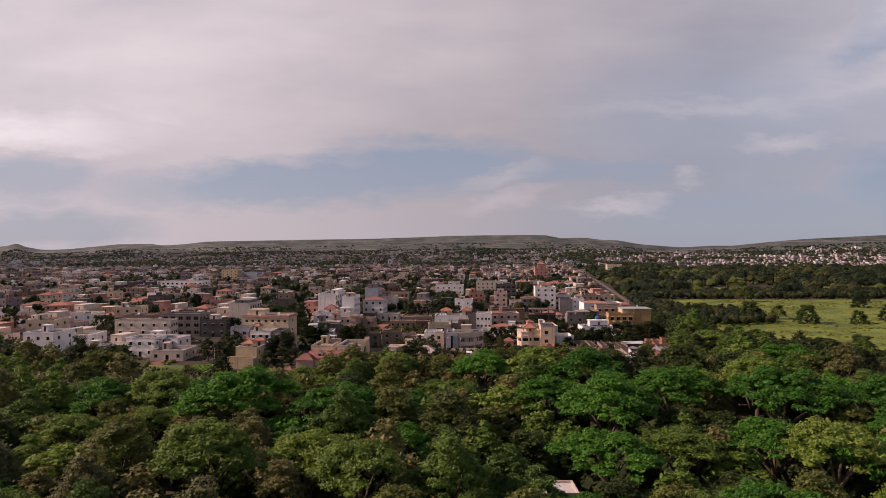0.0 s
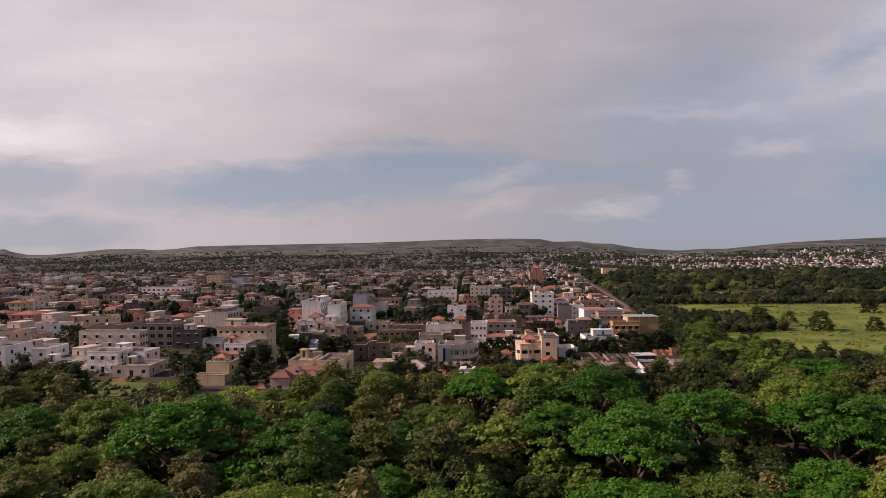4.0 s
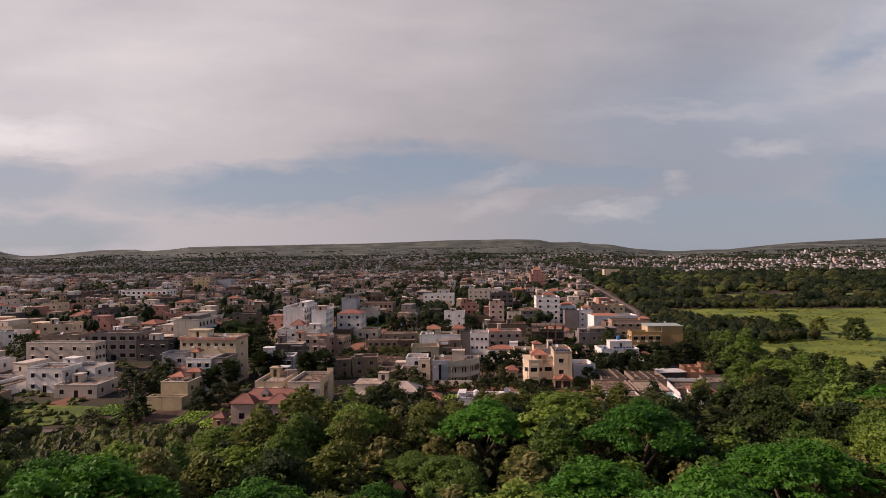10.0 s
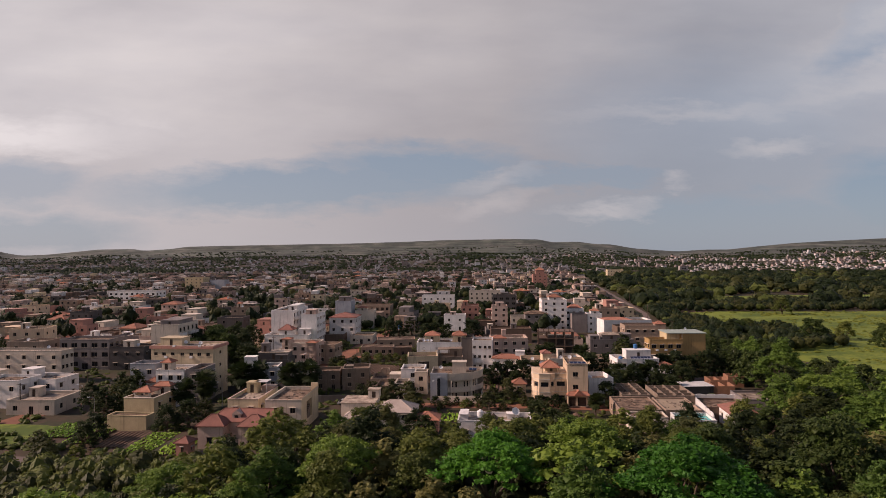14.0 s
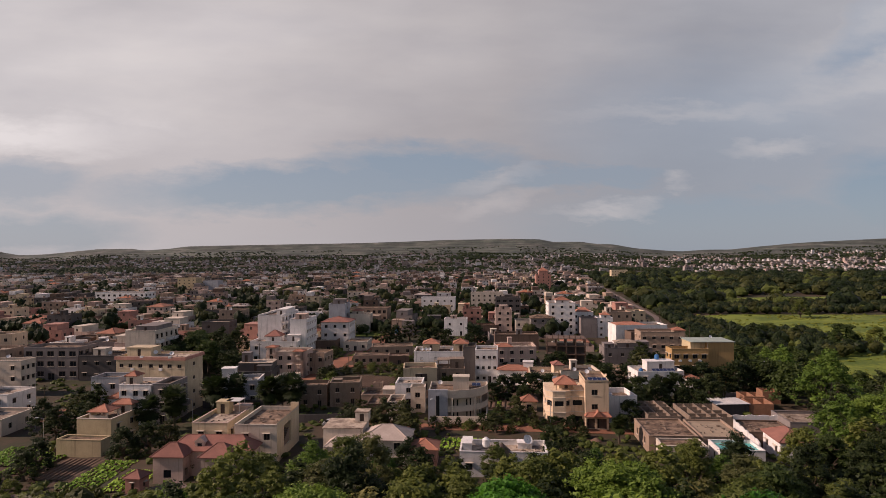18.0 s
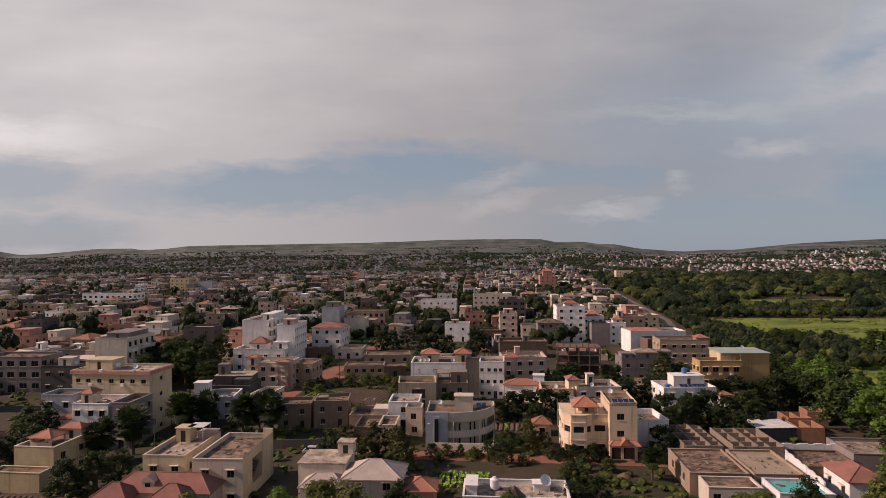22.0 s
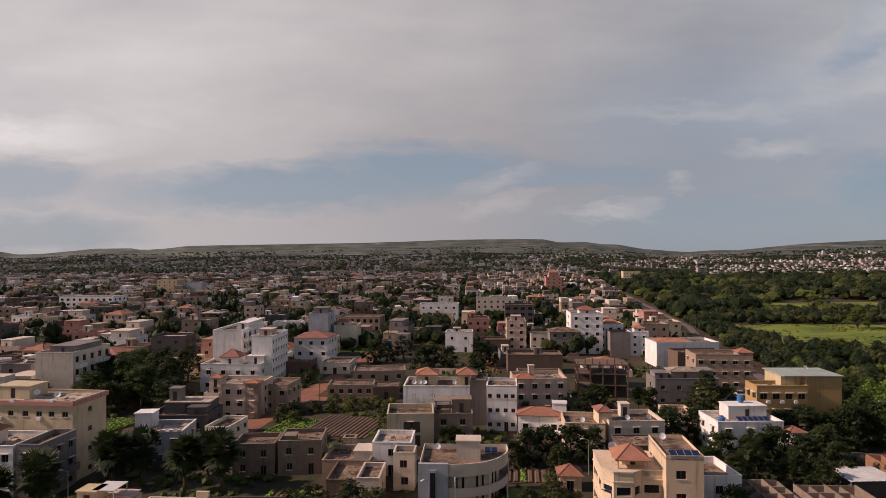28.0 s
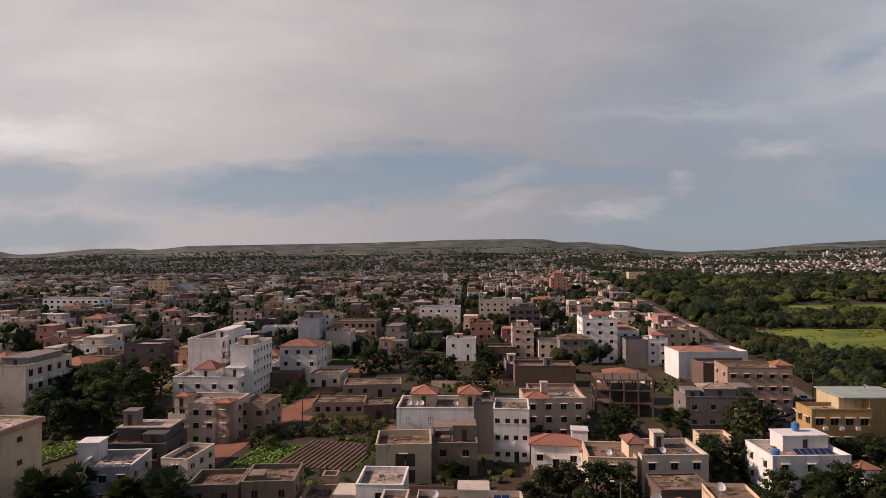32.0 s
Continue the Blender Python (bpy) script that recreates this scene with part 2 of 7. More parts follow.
# ---------------------------------------------------------------- building blocks
class Geo:
    """Gathers boxes and faces of one part; each face may name a material slot."""

    def __init__(self):
        self.v, self.f, self.m = [], [], []

    def face(self, *pts, slot=0):
        k = len(self.v)
        self.v.extend(tuple(p) for p in pts)
        self.f.append(tuple(range(k, k + len(pts))))
        self.m.append(slot)

    def box(self, x0, x1, y0, y1, z0, z1, slot=0, bottom=True):
        k = len(self.v)
        self.v.extend([(x0, y0, z0), (x1, y0, z0), (x1, y1, z0), (x0, y1, z0),
                       (x0, y0, z1), (x1, y0, z1), (x1, y1, z1), (x0, y1, z1)])
        faces = [(4, 5, 6, 7), (0, 1, 5, 4), (1, 2, 6, 5), (2, 3, 7, 6), (3, 0, 4, 7)] + ([(3, 2, 1, 0)] if bottom else [])
        self.f.extend(tuple(k + i for i in q) for q in faces)
        self.m.extend([slot] * len(faces))

    def ring(self, x0, x1, y0, y1, z0, z1, t):
        self.box(x0, x1, y0, y0 + t, z0, z1)
        self.box(x0, x1, y1 - t, y1, z0, z1)
        self.box(x0, x0 + t, y0 + t, y1 - t, z0, z1)
        self.box(x1 - t, x1, y0 + t, y1 - t, z0, z1)

    def tube(self, a, b, ra, rb, n=8, cap=True):
        a, b = Vector(a), Vector(b)
        z = (b - a).normalized()
        x = z.orthogonal().normalized()
        y = z.cross(x)
        k = len(self.v)
        for p, r in ((a, ra), (b, rb)):
            for i in range(n):
                c = math.tau * i / n
                self.v.append(tuple(p + x * (r * math.cos(c)) + y * (r * math.sin(c))))
        for i in range(n):
            j = (i + 1) % n
            self.f.append((k + i, k + j, k + n + j, k + n + i))
        if cap:
            self.f.append(tuple(k + n + i for i in range(n)))
            self.m.append(0)
        self.m.extend([0] * n)

    def hip(self, x0, x1, y0, y1, z0, rise, over=0.4, thick=0.15):
        """A hipped roof with eaves and a closed underside."""
        x0, x1, y0, y1 = x0 - over, x1 + over, y0 - over, y1 + over
        w, d = x1 - x0, y1 - y0
        h = min(w, d) / 2
        if w >= d:
            r0, r1 = (x0 + h, (y0 + y1) / 2, z0 + thick + rise), (x1 - h + 0.01, (y0 + y1) / 2, z0 + thick + rise)
        else:
            r0, r1 = ((x0 + x1) / 2, y0 + h, z0 + thick + rise), ((x0 + x1) / 2, y1 - h + 0.01, z0 + thick + rise)
        a, b, c, d4 = (x0, y0, z0 + thick), (x1, y0, z0 + thick), (x1, y1, z0 + thick), (x0, y1, z0 + thick)
        if w >= d:
            self.face(a, b, r1, r0), self.face(b, c, r1), self.face(c, d4, r0, r1), self.face(d4, a, r0)
        else:
            self.face(a, b, r0), self.face(b, c, r1, r0), self.face(c, d4, r1), self.face(d4, a, r0, r1)
        self.ring(x0, x1, y0, y1, z0, z0 + thick, 0.2)
        self.face((x0, y1, z0), (x1, y1, z0), (x1, y0, z0), (x0, y0, z0))
        for p, q in ((a, r0), (d4, r0), (b, r1), (c, r1), (r0, r1)) if w >= d else ((a, r0), (b, r0), (c, r1), (d4, r1), (r0, r1)):
            self.tube(p, q, 0.10, 0.10, 5)

    def mesh(self, name, mats):
        me = bpy.data.meshes.new(name)
        me.from_pydata(self.v, [], self.f)
        for m in mats if isinstance(mats, (list, tuple)) else [mats]:
            me.materials.append(m)
        if any(self.m):
            me.polygons.foreach_set("material_index", self.m)
        return me


def part(name, geo, mat, parent, label="", at=None):
    """ONE mesh object under a thing or under a part."""
    me = geo.mesh(name, mat) if isinstance(geo, Geo) else geo
    ob = new(name, me)
    ob.parent = parent
    if at is not None:
        ob.matrix_basis = at
    if label:
        ob["label"] = label
    return ob


def thing(name, m, label, category, group="", kind="", h=None):
    ob = new(name)
    ob.empty_display_size = 0.5
    ob.matrix_basis = site(m, h)
    return tagged(ob, label, category, group, kind)


def solid(name, geo, mat, label, category, m=None, group="", kind=""):
    if m is None:
        geo.v = site_points(geo.v)
    ob = new(name, geo.mesh(name, mat))
    if m is not None:
        ob.matrix_basis = site(m)
    return tagged(ob, label, category, group, kind)


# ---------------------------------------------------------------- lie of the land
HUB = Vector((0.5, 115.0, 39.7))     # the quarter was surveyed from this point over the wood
ROOFS = []                           # roofs that carry loose things: x0, x1, y0, y1, rise


def smooth(a, b, x):
    t = min(1.0, max(0.0, (x - a) / (b - a)))
    return t * t * (3 - 2 * t)


def land(x, y):
    """Height of the ground: the gardens in the west lie low, the middle of the quarter on a slight swell."""
    k = float(np.interp(x, [-160, -110, -72, -50, -30, 0, 26, 42, 62, 90], [-1.6, -1.8, -2.2, -0.2, 0.9, 1.4, 2.2, 1.6, 0.7, 0.2]))
    return k * smooth(150, 195, y) * (1 - smooth(285, 400, y))


def land_under(x, y):
    for x0, x1, y0, y1, h in ROOFS:
        if x0 <= x <= x1 and y0 <= y <= y1:
            return h
    return land(x, y)


def site(m, h=None):
    """Sets a thing drawn on the flat plan onto the rising ground."""
    x, y, z = m.translation
    k = 1.0 - (land(x, y) if h is None else h) / HUB.z
    return Matrix.Translation(HUB) @ Matrix.Scale(k, 4) @ Matrix.Translation(-HUB) @ m


def site_points(v):
    """The same for the points of a mesh that covers much ground."""
    out = []
    for x, y, z in v:
        k = 1.0 - land(x, y) / HUB.z
        out.append((HUB.x + (x - HUB.x) * k, HUB.y + (y - HUB.y) * k, HUB.z + (z - HUB.z) * k))
    return out


SIDES = {  # origin, direction along the wall, inward, as fractions of width and depth
    "front": ((0, 0), (1, 0), (0, 1)), "right": ((1, 0), (0, 1), (-1, 0)),
    "back": ((1, 1), (-1, 0), (0, -1)), "left": ((0, 1), (0, -1), (1, 0))}


def facade(g, p0, u, inward, width, z0, z1, holes, deep=0.22):
    """A wall face with real openings and their reveals."""
    us = sorted({0.0, width, *(h[0] for h in holes), *(h[1] for h in holes)})
    zs = sorted({z0, z1, *(h[2] for h in holes), *(h[3] for h in holes)})

    def at(a, z, k=0.0):
        return (p0[0] + u[0] * a + inward[0] * k, p0[1] + u[1] * a + inward[1] * k, z)

    for a, b in zip(us, us[1:]):
        for c, e in zip(zs, zs[1:]):
            mu, mz = (a + b) / 2, (c + e) / 2
            if any(h[0] < mu < h[1] and h[2] < mz < h[3] for h in holes):
                continue
            g.face(at(a, c), at(b, c), at(b, e), at(a, e))
    for a, b, c, e in holes:
        g.face(at(a, c), at(b, c), at(b, c, deep), at(a, c, deep))
        g.face(at(a, e, deep), at(b, e, deep), at(b, e), at(a, e))
        g.face(at(a, c, deep), at(a, e, deep), at(a, e), at(a, c))
        g.face(at(b, c), at(b, e), at(b, e, deep), at(b, c, deep))


WINDOWS = {}


def window_meshes(w, h, hood):
    key = (round(w, 2), round(h, 2), hood)
    if key not in WINDOWS:
        t = 0.07
        xs, zs = (0, t, w / 2 - t / 2, w / 2 + t / 2, w - t, w), (0, t, h - t, h)

        def lattice(filled):
            """A welded frame with one mullion; filled: with its two lights set back in it."""
            q, index = Geo(), {}

            def vert(*p):
                if p not in index:
                    index[p] = len(q.v)
                    q.v.append(p)
                return index[p]

            for i in range(5):
                for j in range(3):
                    hole = i in (1, 3) and j == 1
                    x0, x1, z0, z1 = xs[i], xs[i + 1], zs[j], zs[j + 1]
                    if hole:
                        for a, b in (((x0, z0), (x1, z0)), ((x1, z0), (x1, z1)), ((x1, z1), (x0, z1)), ((x0, z1), (x0, z0))):
                            q.f.append((vert(a[0], 0.12, a[1]), vert(a[0], 0.18, a[1]), vert(b[0], 0.18, b[1]), vert(b[0], 0.12, b[1])))
                            q.m.append(0)
                        if filled:
                            q.f.append((vert(x0, 0.18, z0), vert(x1, 0.18, z0), vert(x1, 0.18, z1), vert(x0, 0.18, z1)))
                            q.m.append(1)
                    else:
                        q.f.append((vert(x0, 0.12, z0), vert(x1, 0.12, z0), vert(x1, 0.12, z1), vert(x0, 0.12, z1)))
                        q.m.append(0)
            return q

        g, o = lattice(False), lattice(True)
        p = Geo()
        p.box(0.02, w - 0.02, 0.17, 0.24, 0.02, h - 0.02)
        s = Geo()
        if hood:
            s.box(-0.15, w + 0.15, -0.45, 0.0, h + 0.06, h + 0.16)
        else:
            s.box(-0.08, w + 0.08, -0.10, 0.12, -0.10, 0.0)
        WINDOWS[key] = (g.mesh("window", FRAME), p.mesh("pane", GLASS), s.mesh("sill", PAINT["offwhite"]), o.mesh("window", [FRAME, GLASS]))
    return WINDOWS[key]


def house(x, y, w, d, h, rot=-3, paint="white", floors=2, front=3, right=2, left=0, back=0, win=(1.2, 1.25), parapet=0.7, roof="flat",
          trim=None, roofmat=None, rise=1.8, label="", category="house", hood=True, door=True, near=True, group="", base=0.0, name="house",
          skip=()):
    """A plastered house: front left corner at (x, y). Windows per floor on each side are cut through its wall."""
    ob = thing(name, pose(x, y, base, 0, 0, rot), label, category, group)
    mat = PAINT[paint] if isinstance(paint, str) else paint
    fh = (h - (parapet if roof == "flat" else 0)) / floors
    g, wins = Geo(), []
    for side, n in (("front", front), ("right", right), ("back", back), ("left", left)):
        (ox, oy), u, inw = SIDES[side]
        p0, width = (ox * w, oy * d), (w if side in ("front", "back") else d)
        holes = []
        ww = min(win[0], width / max(n, 1) * 0.6)
        for f in range(floors if n else 0):
            for i in range(n):
                a = width * (i + 0.5) / n - ww / 2 + ((hash((int(x * 7), f, i)) % 5) - 2) * 0.06
                z = f * fh + fh * 0.36
                hh = min(win[1], fh * 0.5)
                if f == 0 and door and side == "front" and i == n // 2:
                    z, hh = 0.02, min(2.15, fh * 0.75)
                holes.append((a, a + ww, z, z + hh))
        if side not in skip:
            facade(g, p0, u, inw, width, -0.3, h, holes)
        for a, b, c, e in holes:
            m = Matrix(((u[0], inw[0], 0, p0[0] + u[0] * a), (u[1], inw[1], 0, p0[1] + u[1] * a), (0, 0, 1, c), (0, 0, 0, 1)))
            wins.append((m, b - a, e - c))
    zr = h - parapet if roof == "flat" else h
    if roof == "flat":
        t = 0.2
        for (a0, a1, b0, b1) in ((t, w - t, t, t), (t, w - t, d - t, d - t), (t, t, t, d - t), (w - t, w - t, t, d - t)):
            g.face((a0, b0, zr), (a1, b1, zr), (a1, b1, h), (a0, b0, h))
        for q in (((0, 0), (w, 0), (w - t, t), (t, t)), ((w, 0), (w, d), (w - t, d - t), (w - t, t)),
                  ((w, d), (0, d), (t, d - t), (w - t, d - t)), ((0, d), (0, 0), (t, t), (t, d - t))):
            g.face(*((a, b, h) for a, b in q))
    part("wall", g, mat, ob)
    if roof == "flat":
        r = Geo()
        r.box(0.2, w - 0.2, 0.2, d - 0.2, zr - 0.2, zr)
        part("roof", r, roofmat or ROOF, ob)
        c = Geo()
        c.ring(-0.06, w + 0.06, -0.06, d + 0.06, h, h + 0.09, 0.32)
        part("coping", c, PAINT[trim] if trim else mat, ob)
    elif roof == "hip":
        r = Geo()
        r.hip(0, w, 0, d, h, rise)
        part("roof", r, roofmat or TILE, ob)
    if roof == "flat" and near and w > 4 and d > 5:
        rs = random.Random(int(x * 31 + y * 17))
        lit = Geo()
        for _ in range(int(w * d * 0.16) + 4):
            a, b = rs.uniform(0.4, w - 1.2), rs.uniform(0.4, d - 1.4)
            lx, ly = rs.choice(((0.25, 0.2), (0.9, 0.12), (0.12, 1.1), (0.4, 0.3), (0.6, 0.5)))
            lit.box(a, a + lx * rs.uniform(0.6, 1.3), b, b + ly * rs.uniform(0.6, 1.3), zr, zr + rs.uniform(0.05, 0.28))
        heap = part("roof_litter", lit, CONCRETE, ob, "blocks, boards and rubble lying on the roof")
        heap["kind"] = "stuff"
    for m, a, b in wins:
        fr, pane, sill, both = window_meshes(a, b, hood and near)
        if near:
            wo = part("window", fr, None, ob, at=m)
            part("pane", pane, None, wo), part("hood" if hood else "sill", sill, None, wo)
        else:
            part("window", both, None, ob, at=m)
    ob["size"] = (w, d, h, zr)
    ROOFS.append((x - 1.0, x + w + 1.0, y - 1.5, y + d + 1.0, land(x, y)))
    return ob


def room(ob, x0, x1, y0, y1, h, paint="white", hip=0.0, door="front", open_sides=False, z=None, roofmat=None, name="roof_room"):
    """A stair head or upper room that is part of the house, standing on its roof."""
    zr = ob["size"][3] if z is None else z
    mat = PAINT[paint] if isinstance(paint, str) else paint
    g = Geo()
    if open_sides:
        for a in (x0, x1 - 0.3):
            for b in (y0, y1 - 0.3):
                g.box(a, a + 0.3, b, b + 0.3, zr, zr + h)
        g.box(x0 + 0.3, x1 - 0.3, y0, y0 + 0.15, zr, zr + 0.8)
    else:
        for side in SIDES:
            (ox, oy), u, inw = SIDES[side]
            width = (x1 - x0) if side in ("front", "back") else (y1 - y0)
            holes = [(width / 2 - 0.45, width / 2 + 0.45, zr + 0.05, zr + min(2.05, h - 0.3))] if side == door and width > 1.4 else []
            facade(g, (x0 + ox * (x1 - x0), y0 + oy * (y1 - y0)), u, inw, width, zr, zr + h, holes)
            for a, b, c, e in holes:
                k = Geo()
                p0 = (x0 + ox * (x1 - x0), y0 + oy * (y1 - y0))
                k.box(0, b - a, 0.16, 0.22, 0, e - c)
                part("door", k, DOOR, ob, at=Matrix(((u[0], inw[0], 0, p0[0] + u[0] * a), (u[1], inw[1], 0, p0[1] + u[1] * a),
                                                     (0, 0, 1, c), (0, 0, 0, 1))))
    body = part(name, g, mat, ob)
    r = Geo()
    if hip:
        r.hip(x0, x1, y0, y1, zr + h, hip, 0.35)
        part("roof", r, roofmat or TILE, body)
    else:
        r.box(x0 - 0.15, x1 + 0.15, y0 - 0.15, y1 + 0.15, zr + h, zr + h + 0.18)
        part("roof", r, roofmat or mat, body)
    return body


def balcony(ob, u0, u1, z, out=1.2, side="front", paint="white", rail=1.0):
    w, d, h, zr = ob["size"]
    (ox, oy), u, inw = SIDES[side]
    g = Geo()
    g.box(u0, u1, -out, 0, z - 0.18, z)
    g.box(u0, u1, -out, -out + 0.12, z, z + rail), g.box(u0, u0 + 0.12, -out + 0.12, 0, z, z + rail), g.box(u1 - 0.12, u1, -out + 0.12, 0, z, z + rail)
    return part("balcony", g, PAINT[paint], ob, at=Matrix(((u[0], inw[0], 0, ox * w), (u[1], inw[1], 0, oy * d), (0, 0, 1, 0), (0, 0, 0, 1))))


def dish(x, y, z, turn=0, size=0.55):
    """A satellite dish on a short mast."""
    if "dish" not in WINDOWS:
        g, n = Geo(), 12
        rings = [(0.0, 0.0), (0.5, 0.06), (1.0, 0.24)]
        for (r0, z0), (r1, z1) in zip(rings, rings[1:]):
            for i in range(n):
                a, b = math.tau * i / n, math.tau * (i + 1) / n
                pts = [(r0 * math.cos(a), -z0, r0 * math.sin(a)), (r1 * math.cos(a), -z1, r1 * math.sin(a)),
                       (r1 * math.cos(b), -z1, r1 * math.sin(b)), (r0 * math.cos(b), -z0, r0 * math.sin(b))]
                g.face(*(pts if r0 else pts[1:]))
                g.face(*reversed([(p[0], p[1] + 0.05, p[2]) for p in (pts if r0 else pts[1:])]))
        arm = Geo()
        arm.tube((0, -0.24, -0.95), (0, -0.95, 0), 0.03, 0.03, 5), arm.box(-0.07, 0.07, -1.02, -0.9, -0.07, 0.07)
        mast = Geo()
        mast.tube((0, 0.05, -1.6), (0, 0.05, 0.1), 0.06, 0.06, 6), mast.box(-0.3, 0.3, -0.25, 0.35, -1.65, -1.55)
        WINDOWS["dish"] = g.mesh("reflector", DISH), arm.mesh("arm", METAL), mast.mesh("mast", METAL)
    ob = thing("satellite_dish", pose(x, y, z + 1.65 * size, 0, 0, turn) @ Matrix.Scale(size, 4),
               "white satellite dish on a short mast on a flat roof", "satellite dish", "satellite dishes on the roofs", h=land_under(x, y))
    r, a, m = WINDOWS["dish"]
    part("reflector", r, None, ob, at=pose(0, 0, 0, -35)), part("arm", a, None, ob, at=pose(0, 0, 0, -35)), part("mast", m, None, ob)
    return ob


# ---------------------------------------------------------------- ground and hills
RIDGE = [(-4500, 60), (-2900, 60), (-2430, 58), (-2340, 82), (-2265, 54), (-2180, 46), (-2055, 50), (-1796, 74), (-1608, 75), (-1565, 66), (-1421, 74), (-1335, 85), (-905, 91),
         (-419, 96), (-49, 108), (293, 112), (463, 108), (533, 93), (661, 95), (746, 83), (831, 80), (943, 59), (1084, 48),
         (1169, 42), (1300, 50), (1423, 50), (1563, 64), (1760, 80), (2175, 100), (3000, 120), (4500, 120)]


def ground_z(x, y):
    if y < 1150:
        return 0.0
    s = 3300.0 / y
    top = float(np.interp(x * s, [p[0] for p in RIDGE], [p[1] for p in RIDGE]))
    slope = 0.34 * smooth(1300, 2750, y) + 0.24 * smooth(2780, 2950, y + 60 * noise.noise((x * 0.004, 3.0, 0))) \
        + 0.42 * smooth(3060, 3300, y + 70 * noise.noise((x * 0.003, 9.0, 0)))
    wob = 5.0 * noise.noise((x * 0.006, y * 0.006, 1.0)) * smooth(1300, 2400, y) * (1 - smooth(2950, 3250, y))
    z = top * slope + wob
    if y > 3300:
        z = top * max(0.25, 1.0 - (y - 3300) / 2500.0)
    return z


def axis(*stretches):
    out = []
    for a, b, step in stretches:
        out.extend(np.arange(a, b, step))
    return [float(v) for v in out]


gx = axis((-4600, -2400, 140), (-2400, -204, 36), (-204, 204, 12), (204, 2400, 36), (2400, 4601, 140))
gy = axis((-700, 100, 100), (100, 420, 10), (420, 1100, 68), (1100, 2700, 60), (2700, 3400, 22), (3400, 4701, 130))
g = Geo()
g.v = [(x, y, ground_z(x, y)) for y in gy for x in gx]
n = len(gx)
g.f = [(j * n + i, j * n + i + 1, (j + 1) * n + i + 1, (j + 1) * n + i) for j in range(len(gy) - 1) for i in range(n - 1)]
g.m = [0] * len(g.f)


def ground_material():
    m = material("ground_earth", (0.068, 0.042, 0.029), dark=(0.030, 0.034, 0.014), grain=0.5, blotch=0.03, amount=1.0, stops=(0.42, 0.60))
    t = m.node_tree
    bsdf = t.nodes["Principled BSDF"]
    old = bsdf.inputs["Base Color"].links[0].from_socket
    geo = t.nodes.new("ShaderNodeNewGeometry")
    sep = t.nodes.new("ShaderNodeSeparateXYZ")
    t.links.new(geo.outputs["Position"], sep.inputs[0])
    bush = noise_node(t, geo.outputs["Position"], 0.012, 6, 0.65)
    hill = ramp_node(t, bush, [(0.36, (0.060, 0.074, 0.064)), (0.52, (0.098, 0.110, 0.092)), (0.68, (0.160, 0.158, 0.140))])
    flat = node(t, "ShaderNodeMapping", Scale=(0.0022, 0.0022, 0.11))
    t.links.new(geo.outputs["Position"], flat.inputs[0])
    ledge = ramp_node(t, noise_node(t, flat.outputs[0], 1.0, 5, 0.7), [(0.44, (1, 1, 1)), (0.54, (0.45, 0.44, 0.46)), (0.60, (1.1, 1.1, 1.05))])
    hill = mix_node(t, 1.0, hill, ledge, "MULTIPLY")
    up = ramp_node(t, math_node(t, "MULTIPLY", sep.outputs[2], 0.02, True), [(0.25, (0, 0, 0)), (0.6, (1, 1, 1))])
    t.links.new(mix_node(t, up, old, hill), bsdf.inputs["Base Color"])
    return m


ground = solid("ground", g, ground_material(), "brown earth plain rising to low green hills", "ground", kind="structure")
for p in ground.data.polygons:
    p.use_smooth = True


def strip(name, pts, width, mat, label, z=0.05, kind="structure"):
    """A road or path along a line."""
    g, prev = Geo(), None
    for i, (x, y) in enumerate(pts):
        a, b = pts[max(i - 1, 0)], pts[min(i + 1, len(pts) - 1)]
        d = Vector((b[0] - a[0], b[1] - a[1])).normalized()
        wob = width / 2 * (1 + 0.12 * noise.noise((x * 0.2, y * 0.2, 0)))
        l, r = (x - d.y * wob, y + d.x * wob, z), (x + d.y * wob, y - d.x * wob, z)
        if prev:
            g.face(prev[1], r, l, prev[0])
            g.face(prev[0], l, (l[0], l[1], -0.1), (prev[0][0], prev[0][1], -0.1))
            g.face(r, prev[1], (prev[1][0], prev[1][1], -0.1), (r[0], r[1], -0.1))
        prev = (l, r)
    return solid(name, g, mat, label, "road", kind=kind)


def along(*pts, step=6.0):
    out = []
    for (x0, y0), (x1, y1) in zip(pts, pts[1:]):
        k = max(1, int(math.hypot(x1 - x0, y1 - y0) / step))
        out.extend((x0 + (x1 - x0) * i / k, y0 + (y1 - y0) * i / k) for i in range(k))
    return out + [pts[-1]]


strip("road", along((-31, 400), (-32, 375), (-38, 338), (-42, 312), (-46, 292), (-50, 262)), 6.5, DIRT, "red laterite street between houses and plots")
strip("road", along((-42, 317), (-28, 312), (-13, 306), (-6, 303)), 4.0, DIRT, "narrow red dirt track beside the plots", z=0.07)
strip("road", along((-26, 239), (-6, 235), (12, 233), (41, 230), (62, 229)), 5.0, DIRT, "red dirt lane in front of walled houses")
strip("road", along((92, 305), (98, 340), (104, 372), (114, 430), (127, 480), (171, 787), (190, 940)), 3.4, ASPHALT, "dirt road along the edge of the wood")
strip("road", along((-111, 199), (-107, 216), (-103, 238), (-98, 252), (-88, 264)), 6.5, DIRT, "red dirt street beside the gardens")
strip("road", along((-140, 200), (-100, 196.5), (-78, 194.5), (-54, 192), (-46, 200)), 5.0, ASPHALT, "grey track in front of the vegetable gardens", z=0.07)
strip("road", along((13, 392), (14, 372), (13, 352)), 5.0, DIRT, "red earth yard between houses", z=0.07)


